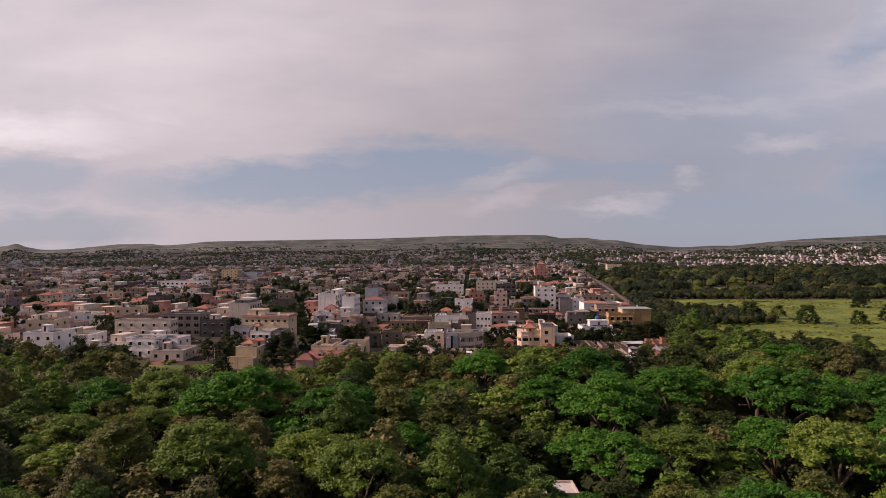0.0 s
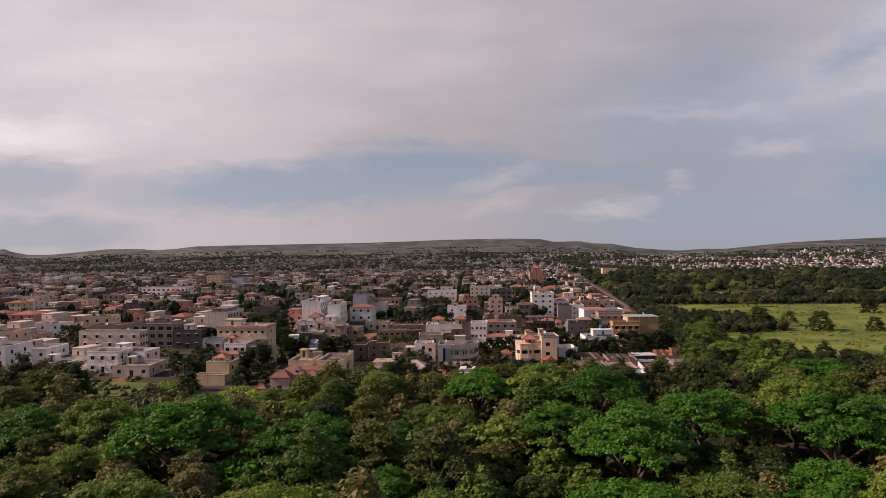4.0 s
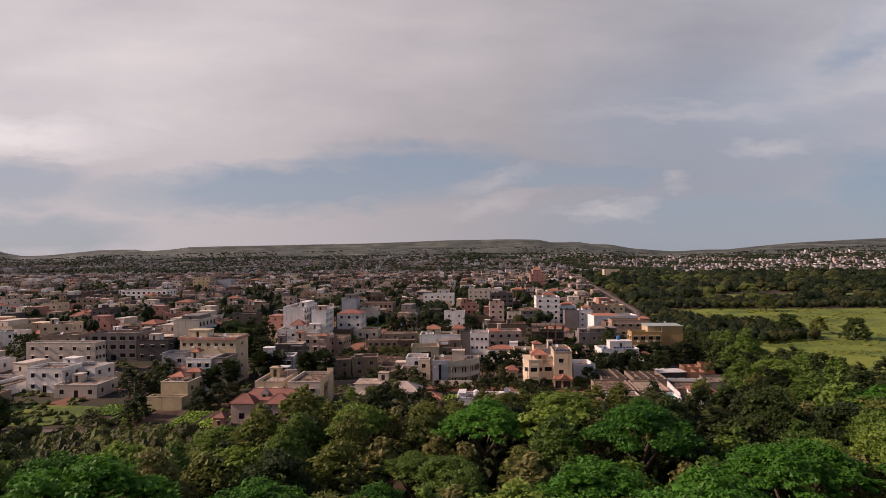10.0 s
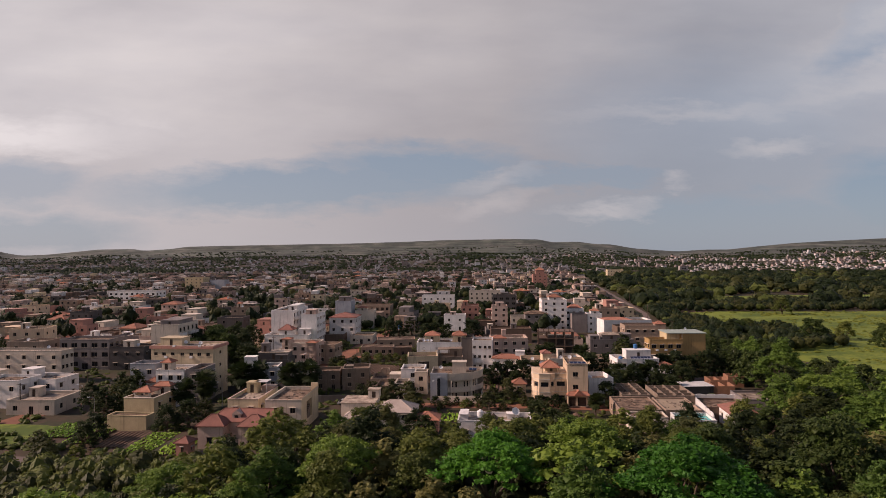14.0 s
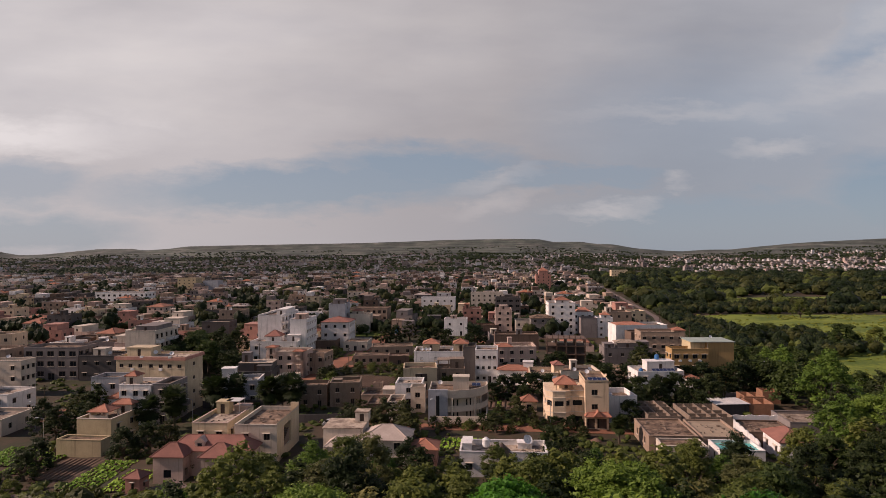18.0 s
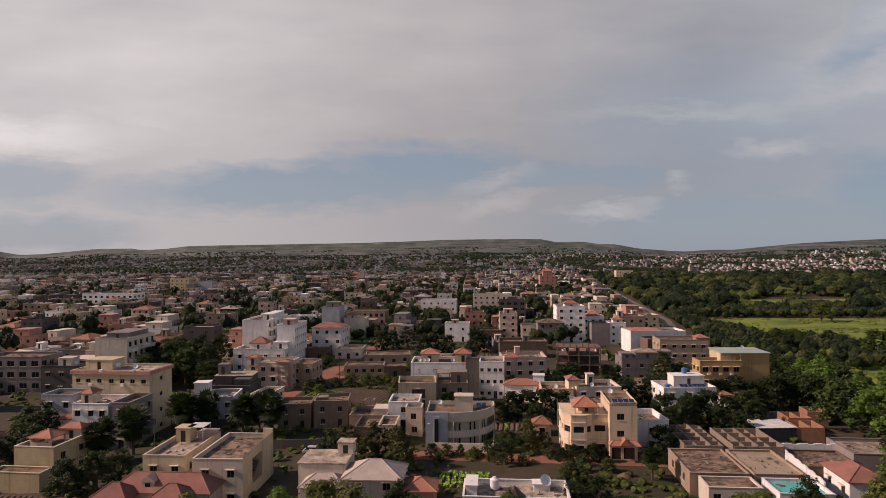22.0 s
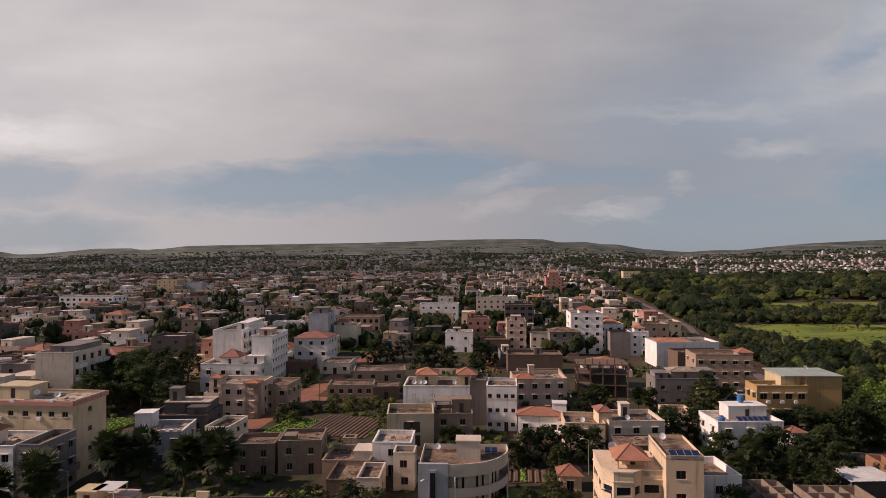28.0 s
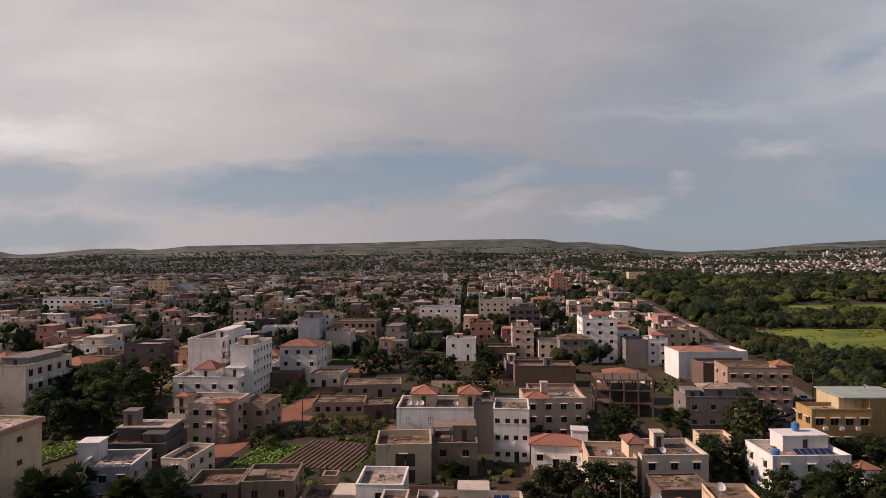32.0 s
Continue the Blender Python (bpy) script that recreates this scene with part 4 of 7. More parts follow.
def peach_house():
    ROOFS.append((20, 37, 228, 246, land(20.8, 234.5)))
    ob = thing("bay_house", pose(22.5, 234.4, 0, 0, 0, -4) @ Matrix.Diagonal((0.87, 0.95, 1.02, 1)), "peach three-storey house with bays and an orange roof", "house")
    H = 10.4
    mat = PAINT["peach"]
    # faceted bay front
    outline = [(0, 4.5), (0, 1.2), (1.6, -0.8), (4.9, -0.8), (6.4, 0.6), (9.9, 0.6), (9.9, 10), (0, 10)]
    for z0, z1, name in ((-0.3, 3.3, "ground_floor"), (3.3, 6.6, "middle_floor"), (6.6, 8.0, "upper_floor")):
        g = Geo()
        for p, q in zip(outline, outline[1:] + outline[:1]):
            L = math.hypot(q[0] - p[0], q[1] - p[1])
            u = ((q[0] - p[0]) / L, (q[1] - p[1]) / L)
            inw = (-u[1], u[0])
            holes = [(L * 0.15, L * 0.85, z0 + 1.3, z0 + 2.5)] if L > 1.2 and z1 - z0 > 2 and q[1] < 5 else []
            facade(g, p, u, inw, L, z0, z1, holes, 0.4)
            for a, b, c, e in holes:
                k = Geo()
                k.box(a, b, 0.3, 0.36, c, e)
                part("window", k, GLASS, ob, at=Matrix(((u[0], inw[0], 0, p[0]), (u[1], inw[1], 0, p[1]), (0, 0, 1, 0), (0, 0, 0, 1))))
        g.face(*[(p[0], p[1], z1) for p in outline])
        part(name, g, mat, ob)
        c = Geo()
        for p, q in zip(outline, outline[1:] + outline[:1]):
            L = math.hypot(q[0] - p[0], q[1] - p[1])
            u = ((q[0] - p[0]) / L, (q[1] - p[1]) / L)
            c.face((p[0] + u[1] * 0.12, p[1] - u[0] * 0.12, z1 - 0.15), (q[0] + u[1] * 0.12, q[1] - u[0] * 0.12, z1 - 0.15),
                   (q[0] + u[1] * 0.12, q[1] - u[0] * 0.12, z1 + 0.02), (p[0] + u[1] * 0.12, p[1] - u[0] * 0.12, z1 + 0.02))
            c.face((p[0] + u[1] * 0.12, p[1] - u[0] * 0.12, z1 + 0.02), (q[0] + u[1] * 0.12, q[1] - u[0] * 0.12, z1 + 0.02), (q[0], q[1], z1 + 0.03), (p[0], p[1], z1 + 0.03))
        part("string_course", c, PAINT["offwhite"], ob)
    ob["size"] = (15, 11, H, 7.0)
    room(ob, 2.5, 7.7, 0.6, 6.0, 2.2, "peach", hip=1.6, open_sides=True, name="pavilion")
    room(ob, 3.6, 7.4, 2.6, 5.8, 2.1, "peach", name="upper_room")
    # right block
    g = Geo()
    holes = {"front": [(1.6, 3.2, 4.2, 5.4), (1.6, 3.2, 7.4, 8.6), (0.4, 2.4, 0.0, 2.2), (3.0, 5.4, 0.0, 2.2)], "right": [(3, 4.2, 4.2, 5.4), (7, 8.2, 7.2, 8.4)], "left": [(1, 2.2, 7.2, 8.4)], "back": []}
    for side, hs in holes.items():
        (ox, oy), u, inw = SIDES[side]
        width = 6.0 if side in ("front", "back") else 11.0
        p0 = (9.9 + ox * 6.0, -1.6 + oy * 11.0)
        facade(g, p0, u, inw, width, -0.3, H + 0.4, hs)
        for a, b, c, e in hs:
            fr, pane, sill, both = window_meshes(b - a, e - c, False)
            wo = part("window", fr, None, ob, at=Matrix(((u[0], inw[0], 0, p0[0] + u[0] * a), (u[1], inw[1], 0, p0[1] + u[1] * a), (0, 0, 1, c), (0, 0, 0, 1))))
            part("pane", pane, None, wo), part("sill", sill, None, wo)
    part("right_block", g, PAINT["peach"], ob)
    r = Geo()
    r.box(9.9, 15.9, -1.6, 9.4, H - 0.3, H - 0.1)
    part("roof", r, ROOF, ob)
    c = Geo()
    c.hip(9.7, 16.1, -3.4, -1.6, 2.9, 0.8, 0.2)
    part("porch_roof", c, TILE, ob, "pale tiled porch roof")
    c = Geo()
    a, b, top = (11.6, -3.75, 3.05), (14.2, -3.75, 3.05), (12.9, -3.75, 4.35)
    back = [(11.6, -1.6, 3.05), (14.2, -1.6, 3.05), (12.9, -1.6, 4.35)]
    c.face(a, b, top), c.face(a, top, back[2], back[0]), c.face(b, back[1], back[2], top)
    part("porch_gable", c, TILE, ob, "orange tiled gable over the garage")
    for u in (0.4, 3.0):
        c = Geo()
        for i in range(6):
            c.box(10.3 + u, 12.5 + u, -1.5 + 0.03 * (i % 2), -1.42, i * 0.36, i * 0.36 + 0.34)
        part("garage_door", c, DOOR, ob)
    solar_panel(31.6, 232.0, H + 0.1, -4, 4, 14)
    solar_panel(27.0, 240.6, 8.1, -4, 3, 14)
    dish(25.6, 241.2, 8.1, 20, 0.8), dish(33.0, 240.0, H + 0.1, 0)
    HOUSES.append((28, 239, 9.5, 8))


peach_house()
a = placed(37.5, 237.0, 6.6, 9, 6.2, 3, "white", 2, 1, 1, label="white house with a high-walled roof terrace", parapet=1.1, hood=False, left=1)

# concrete cells, flat roofs and the pool yard
def cells(x, y, rot, w, d, nx, ny, h, label):
    ob = thing("unfinished_building", pose(x, y, 0, 0, 0, rot), label, "building shell", "unfinished shells")
    t = 0.2
    for i in range(nx + 1):
        g = Geo()
        g.box(w * i / nx - t / 2, w * i / nx + t / 2, 0, d, -0.2, h * (1.0 if i % 2 == 0 else 0.93))
        part("cross_wall", g, CONCRETE, ob)
    for j in range(ny + 1):
        for i in range(nx):
            if (i * 3 + j * 5) % 7 == 3 and 0 < j < ny:
                continue
            g = Geo()
            x0, x1 = w * i / nx + t / 2, w * (i + 1) / nx - t / 2
            y0 = d * j / ny - t / 2
            if (i + j) % 3 == 1:
                g.box(x0, x0 + 0.8, y0, y0 + t, -0.2, h * 0.96), g.box(x1 - 0.9, x1, y0, y0 + t, -0.2, h * 0.96), g.box(x0 + 0.8, x1 - 0.9, y0, y0 + t, 2.2, h * 0.96)
            else:
                g.box(x0, x1, y0, y0 + t, -0.2, h * 0.96)
            part("partition", g, CONCRETE, ob)
    f = Geo()
    f.box(0.1, w - 0.1, 0.1, d - 0.1, -0.1, 0.1 if h < 3 else h - 2.2)
    part("floor_slab", f, CONCRETE, ob)
    HOUSES.append((x + w / 2, y + d / 2, w / 2 + 1, d / 2 + 1))


cells(43.6, 227.5, -3, 7.0, 14, 3, 5, 4.3, "grey roofless concrete shell with small cells")
cells(52.2, 226.8, -3, 9.0, 12, 4, 4, 4.3, "grey roofless concrete shell with partition walls")
a = placed(39.5, 214.3, 9.5, 13, 3.6, -4, "beige", 1, 2, 0, label="low house with a wide stained brown flat roof", parapet=0.25, hood=False, left=2)
a = placed(49.6, 213.4, 8.0, 13, 3.7, -4, "beige", 1, 2, 0, label="low house with a pale brown flat roof", parapet=0.3, hood=False, roofmat=material("sandy_roof", (0.36, 0.28, 0.20), grain=2, blotch=0.3, amount=0.8))
a = placed(40.3, 208.6, 8.2, 5.0, 3.3, -4, "offwhite", 1, 3, 1, label="low white house at the edge of the wood", parapet=0.3, hood=False)
a = placed(49.8, 205.8, 8.0, 6.6, 3.4, -4, "white", 1, 1, 0, label="white walled house with a turquoise roof terrace", parapet=0.55, hood=False, roofmat=TURQUOISE, left=1)
s = Geo()
for i in range(40):
    y0 = i * 0.5
    s.box(-0.12, 0.12, y0, y0 + 0.5, -0.2, 3.7 + 0.25 * abs(math.sin(i * 0.55)))
solid("garden_wall", s, PAINT["white"], "white garden wall with a scalloped top", "wall", pose(58.7, 209.5, 0, 0, 0, -8))
s = Geo()
for i in range(22):
    s.box(i * 0.5, i * 0.5 + 0.5, -0.12, 0.12, -0.2, 3.7 + 0.25 * abs(math.sin(i * 0.55)))
solid("garden_wall", s, PAINT["white"], "white garden wall with a scalloped top", "wall", pose(61.6, 229.4, 0, 0, 0, -3))
a = placed(60.5, 218.5, 9.5, 9.5, 3.2, -6, "brown", 1, 0, 0, label="low house with a dark stained flat roof", parapet=0.2, door=False)
a = placed(71.0, 222.0, 12.5, 10, 4.2, -6, "grey", 1, 0, 0, label="grey box house with a bare flat roof", parapet=0.6, door=False, roofmat=PALEROOF, left=1)
a = placed(62.5, 209.5, 6.0, 8.5, 3.7, -6, "white", 1, 1, 1, roof="hip", roofmat=REDTILE, rise=1.6, label="white villa with a dull red tiled roof", left=2)


def shed():
    ob = thing("shed", pose(65.0, 243.8, 0, 0, 0, 3), "low shed with a pale metal roof", "shed")
    k = Geo()
    k.box(0, 8, 0, 6, -0.2, 2.6)
    part("wall", k, PAINT["darkgrey"], ob)
    k = Geo()
    for i in range(17):
        k.box(-0.3 + i * 0.5, -0.3 + i * 0.5 + 0.5, -0.4, 6.6, 2.75 + 0.03 * (i % 2), 2.83 + 0.03 * (i % 2))
    part("roof", k, SHEET, ob, "pale corrugated sheet roof")
    HOUSES.append((69, 247, 5, 4))


shed()
BRICK = material("red_clay_blocks", (0.30, 0.155, 0.095), grain=5, blotch=0.8, amount=0.7)
for (x, y, w, d, h) in ((72.8, 243.5, 5.5, 6, 3.2), (74.5, 250, 5.0, 6, 3.4), (82, 256, 4.5, 4.5, 3.4)):
    ob = thing("brick_shell", pose(x, y, 0, 0, 0, -6), "unfinished red block house without a roof", "building shell", "unfinished shells")
    for x0, x1, y0, y1 in ((0, w, 0, 0.2), (0, w, d - 0.2, d), (0, 0.2, 0.2, d - 0.2), (w - 0.2, w, 0.2, d - 0.2), (w * 0.5, w * 0.5 + 0.2, 0.2, d - 0.2)):
        k = Geo()
        k.box(x0, x1, y0, y1, -0.2, h - 0.3 * random.random())
        part("block_wall", k, BRICK, ob)

# yellow block and the house with the curved rail
def yellow_block():
    m = dict(win=(1.5, 1.3), hood=True, door=False)
    a = placed(66.2, 278.0, 10.9, 5.6, 11.0, -1, "ochre", 3, 4, 0, left=2, label="ochre yellow three-storey apartment block", category="apartment block",
               roofmat=PALEROOF, **m)
    g = Geo()
    g.box(10.9, 18.7, 1.2, 10.5, -0.3, 12.8)
    part("tower_wall", g, PAINT["ochre"], a, "plain ochre end wall")
    g = Geo()
    g.box(6.2, 19.0, 0.9, 10.8, 12.8, 13.0)
    part("roof_slab", g, material("green_grey_roof", (0.34, 0.40, 0.36), grain=2, blotch=0.3, amount=0.7), a, "pale greenish roof slab")
    g = Geo()
    g.box(6.6, 10.9, 3.0, 10.5, -0.3, 12.78)
    part("upper_storey", g, PAINT["yellow"], a)
    g = Geo()
    g.tube((11.02, 1.1, 0), (11.02, 1.1, 12.7), 0.06, 0.06, 6)
    part("drainpipe", g, DISH, a)
    for i in range(6):
        k = Geo()
        k.box(0, 0.8, -0.4, 0, 0, 0.55)
        part("air_conditioner", k, DISH, a, at=pose(2.0 + (i % 3) * 2.9, 0, 4.0 + (i // 3) * 3.3))
    dish(80, 284, 13.0, 20, 0.5)
    HOUSES.append((80, 283, 8, 8))


yellow_block()
a = placed(-139.0, 214.5, 21, 9, 4.2, -4, "beige", 1, 5, 2, label="long low beige house with a flat roof", roofmat=PALEROOF)
a = placed(-124.0, 238.0, 11, 9, 7.2, -4, "white", 2, 3, 2, label="white two-storey house by the red street")
a = placed(52.5, 265.5, 13, 9, 6.6, 2, "white", 2, 3, 2, left=2, label="white modern house with solar panels and blue tanks", roofmat=PALEROOF)
room(a, 4.2, 12, 4.5, 8.6, 2.6, "white")
solar_panel(57.2, 266.8, 6.1, 2, 6, 16)
k = Geo()
for i in range(14):
    c = -1.57 + 3.14 * i / 13
    x0, y0 = 66.5 + 1.4 * math.sin(c), 262.6 - 1.4 * math.cos(c)
    k.box(x0 - 0.25, x0 + 0.25, y0 - 0.25, y0 + 0.25, 3.0, 4.1)
k.box(64.8, 68.2, 262.6, 266, 2.7, 3.0)
solid("curved_balcony", k, PAINT["white"], "white rounded corner balcony on a slim post", "balcony")
k = Geo()
k.box(0, 3.4, 0, 3.6, 3.0, 5.2), k.tube((1.7, -1.0, 0), (1.7, -1.0, 3), 0.1, 0.1, 6)
t_ = thing("corner_tower", pose(64.8, 262.4, 0, 0, 0, 2), "white corner tower with an orange tiled roof", "house")
part("wall", k, PAINT["white"], t_)
k = Geo()
k.hip(0, 3.4, 0, 3.6, 5.2, 0.8, 0.2)
part("roof", k, TILE, t_)


def tank(x, y, z, r=0.65, h=1.3, mat=None, label="blue plastic water tank on a roof", stand=0.0):
    ob = thing("water_tank", pose(x, y, z), label, "water tank", "water tanks", h=land_under(x, y))
    k = Geo()
    k.tube((0, 0, stand), (0, 0, stand + h * 0.85), r, r, 14), k.tube((0, 0, stand + h * 0.85), (0, 0, stand + h), r, r * 0.45, 14)
    part("barrel", k, mat or BLUE, ob)
    k = Geo()
    k.tube((0, 0, stand + h), (0, 0, stand + h + 0.1), r * 0.4, r * 0.4, 10)
    part("lid", k, mat or BLUE, ob)
    for i in range(3):
        k = Geo()
        k.tube((0, 0, stand + h * (0.2 + 0.25 * i)), (0, 0, stand + h * (0.24 + 0.25 * i)), r * 1.03, r * 1.03, 14)
        part("rib", k, mat or BLUE, ob)
    if stand:
        k = Geo()
        k.box(-r, r, -r, r, stand - 0.15, stand)
        for a, b in ((-r, -r), (r - 0.2, -r), (-r, r - 0.2), (r - 0.2, r - 0.2)):
            k.box(a, a + 0.2, b, b + 0.2, 0, stand - 0.15)
        part("stand", k, CONCRETE, ob)


tank(54.0, 267.5, 5.9), tank(60.2, 273, 8.9), tank(38.6, 241, 5.0, 0.6, 1.2, DISH, "white plastic water tank on a roof")

# centre: villas, white cubes and hipped roofs
PALETILE = material("pale_tiles", (0.46, 0.38, 0.33), grain=5, blotch=0.6, amount=0.6)
a = placed(-16.4, 207.6, 9.0, 7, 5.0, -3, "offwhite", 2, 2, 2, roof="hip", roofmat=PALETILE, rise=2.0, label="villa with pale hipped roofs")
room(a, -8.0, -0.3, 3.5, 10.5, 6.2, "offwhite", z=0, name="flat_wing", roofmat=PALEROOF)
room(a, -2.6, 0.0, 8.0, 10.5, 1.8, "offwhite", z=6.4, roofmat=PALEROOF)
room(a, -6.5, 0.2, -0.5, 3.4, 3.8, "offwhite", hip=1.6, z=0, name="side_wing", roofmat=PALETILE)
a = placed(2.0, 201.8, 15.5, 7.4, 4.6, -4, "white", 1, 5, 1, label="low white house with roof walls and a dark cone roof", parapet=0.9, roofmat=PALEROOF)
room(a, 0.4, 2.0, 2.5, 6.8, 1.5, "white", door=None), room(a, 10.5, 13.0, 5.0, 7.0, 1.0, "white", door=None)
k = Geo()
for i in range(10):
    c, e = math.tau * i / 10, math.tau * (i + 1) / 10
    k.face((7.5 + 2.4 * math.cos(c), 0.6 + 2.4 * math.sin(c), 4.0), (7.5 + 2.4 * math.cos(e), 0.6 + 2.4 * math.sin(e), 4.0), (7.5, 0.6, 6.2))
part("cone_roof", k, DOOR, a, "dark thatched cone roof")
tank(7.0, 207.0, 3.9, 0.7, 1.6, DISH, "white plastic water tank on a roof")
dish(14.6, 206.0, 3.9, 25, 0.9)
a = placed(-7, 207.6, 4.8, 5, 3.2, -3, "coral", 1, 1, 1, roof="hip", roofmat=TILE, rise=1.3, label="small house with an orange tiled roof")
a = placed(18.4, 247.5, 3.6, 3.6, 2.6, -4, "peach", 1, 1, 1, roof="hip", roofmat=TILE, rise=1.4, label="small garden pavilion with an orange tiled roof", category="pavilion")
a = placed(-12.9, 270.5, 9.6, 9, 7.0, 3, "cream", 2, 1, 1, label="cream house with dark loggia and a brown roof", parapet=0.9)
# flat dark panels on the wall imitate the shaded openings of the loggia
k = Geo()
k.box(3.4, 5.0, -0.05, 0.1, 0.4, 2.6), k.box(5.2, 6.8, -0.05, 0.1, 0.4, 2.6), k.box(3.4, 5.0, -0.05, 0.1, 3.2, 5.4), k.box(5.2, 6.8, -0.05, 0.1, 3.2, 5.4)
part("loggia", k, DOOR, a)
a = placed(-3.4, 275, 8.2, 8, 6.0, 0, CONCRETE, 2, 2, 1, label="unfinished concrete house with open upper frame", hood=False)
room(a, 0.2, 3.6, 3.0, 7.6, 2.6, CONCRETE, open_sides=True), room(a, 3.8, 8.0, 3.5, 7.6, 2.8, CONCRETE)
a = placed(-10.9, 288.6, 17.1, 11, 9.0, -2, "white", 3, 0, 2, label="white block with two cream roof rooms under orange hipped roofs", door=False)
for u in (2.0, 6.4):
    fr, pane, sill, both = window_meshes(0.9, 1.0, False)
    wo = part("window", fr, None, a, at=pose(u, -0.13, 6.2))
    part("pane", pane, None, wo), part("sill", sill, None, wo)
room(a, 2.6, 7.6, 4.5, 10.0, 2.4, "cream", hip=1.3), room(a, 12.4, 17.0, 4.5, 10.0, 2.4, "cream", hip=1.3)
dish(-8.5, 291.5, 8.4, 10), dish(-7.2, 291.5, 8.4, 15), dish(-6, 291.5, 8.4, 5), dish(1.0, 291.3, 8.4, 15)
a = placed(8.2, 283.3, 6.8, 9, 10.2, -5, "white", 3, 4, 2, win=(0.9, 0.9), label="narrow white three-storey house with small windows", hood=False)
balcony(a, 0.8, 4.0, 3.0, 1.0)
a = placed(4.6, 288, 4.0, 9, 10.4, -4, "darkgrey", 3, 0, 0, label="narrow dark concrete stair block", door=False)
a = placed(16.0, 298, 13, 10, 8.8, 2, "pink", 3, 4, 2, label="pink house with arched windows and orange roofs", roofmat=PALEROOF)
room(a, 0.2, 5.0, 0.2, 4.0, 0.6, "pink", hip=1.0, door=None), room(a, 4.2, 5.6, 5, 6.6, 3.0, "pink")
a = placed(14.8, 279.5, 9.4, 7, 4.6, -8, "white", 1, 3, 1, roof="hip", rise=1.0, label="white low house with an orange tiled roof")
room(a, 7.5, 10.5, 3, 6, 6.6, "white", z=0, name="stair_tower")
k = placed(23.5, 276.8, 3.2, 4, 4.2, -8, "white", 1, 1, 0, roof="hip", rise=0.9, label="small white annex with an orange roof")
a = placed(23.0, 268.8, 8.0, 9, 5.8, -5, "peach", 2, 1, 0, label="peach stepped house with a stained roof", parapet=0.8)
a = placed(31.8, 268.2, 11.2, 9.5, 6.2, 2, "offwhite", 2, 3, 2, label="off-white house with a brown roof and red-tiled head", parapet=0.7)
room(a, -1.6, 1.0, 1.8, 6.0, 7.6, "peach", hip=0.8, z=0, roofmat=REDTILE, name="stair_tower"), room(a, 4.2, 6.0, 6.2, 8.4, 2.6, "offwhite")
dish(36, 270.5, 5.5, 10), dish(40.5, 271, 5.5, 25), dish(27, 271, 5.0, 0)
placed(31.0, 256.0, 8, 7, 5.0, 2, "brown", 1, 1, 0, label="low house under a wide brown roof", parapet=0.15)
placed(48.2, 281, 6, 9, 4.2, -3, "peach", 1, 2, 1, left=2, label="low peach house beside a red yard")

# right row towards the wood
a = placed(52.8, 304.5, 16, 9, 7.4, -2, "grey", 2, 4, 1, label="grey house with small hooded windows", hood=False, win=(1.1, 1.1), left=1)
room(a, 4.8, 12.0, 2.5, 7.5, 2.0, "grey", hip=0.8, roofmat=PALEROOF), room(a, 12.4, 15.8, 3, 8, 2.2, "grey"), room(a, 0.3, 3.6, 1.5, 6, 1.8, "grey")
a = placed(71.0, 324.5, 16, 10, 10.3, -4, "beige", 3, 5, 1, label="beige three-storey house with an orange corner roof", win=(1.3, 1.1), left=2)
room(a, 12.2, 15.9, 0.3, 4.5, 1.2, "beige", hip=1.0)
a = placed(71.5, 361, 22, 12, 8.6, 2, "white", 2, 0, 0, label="long white house with terracotta roof", door=False)
room(a, 1, 13, 1, 10, 0.6, "white", hip=0.9, door=None)
a = placed(74.5, 349, 16, 9, 7.0, 1, "brown", 2, 0, 0, label="low brown house with rusty roof bands", door=False)
a = placed(61.5, 385, 7.5, 9, 9.2, -3, "grey", 3, 0, 0, label="bare grey concrete house", door=False)
a = placed(69.2, 385, 7.0, 9, 9.4, -3, "white", 3, 2, 2, label="white three-storey house with small windows", win=(1.0, 1.0))
room(a, 2, 6, 2, 6, 1.8, "white", hip=1.0)
placed(40, 330, 12, 9, 5, -3, "offwhite", 1, 3, 1, label="low off-white house with a brown roof")


def frame_building():
    ob = thing("unfinished_building", pose(35.5, 318.5, 0, 0, 0, -6), "dark unfinished concrete frame building with open floors", "building shell", "unfinished shells")
    for z in (3.1, 6.2, 8.8):
        k = Geo()
        k.box(0, 14, 0, 9, z - 0.25, z)
        part("slab", k, PAINT["brown"], ob)
    for i in range(5):
        for j in range(3):
            k = Geo()
            k.box(i * 3.4, i * 3.4 + 0.35, j * 4.2, j * 4.2 + 0.35, -0.2, 8.5)
            part("column", k, PAINT["brown"], ob)
    k = Geo()
    k.box(0.3, 13.7, 4.3, 4.5, 0, 5.9), k.box(0.35, 6.8, 8.5, 8.8, 3.1, 5.9)
    part("infill_wall", k, PAINT["darkgrey"], ob)
    for i in range(7):
        k = Geo()
        k.box(i * 2.0, i * 2.0 + 0.3, 0.2, 0.5, 8.8, 9.6 + 0.5 * (i % 3))
        part("stub_column", k, PAINT["brown"], ob)
    HOUSES.append((42, 323, 8.5, 6))


frame_building()

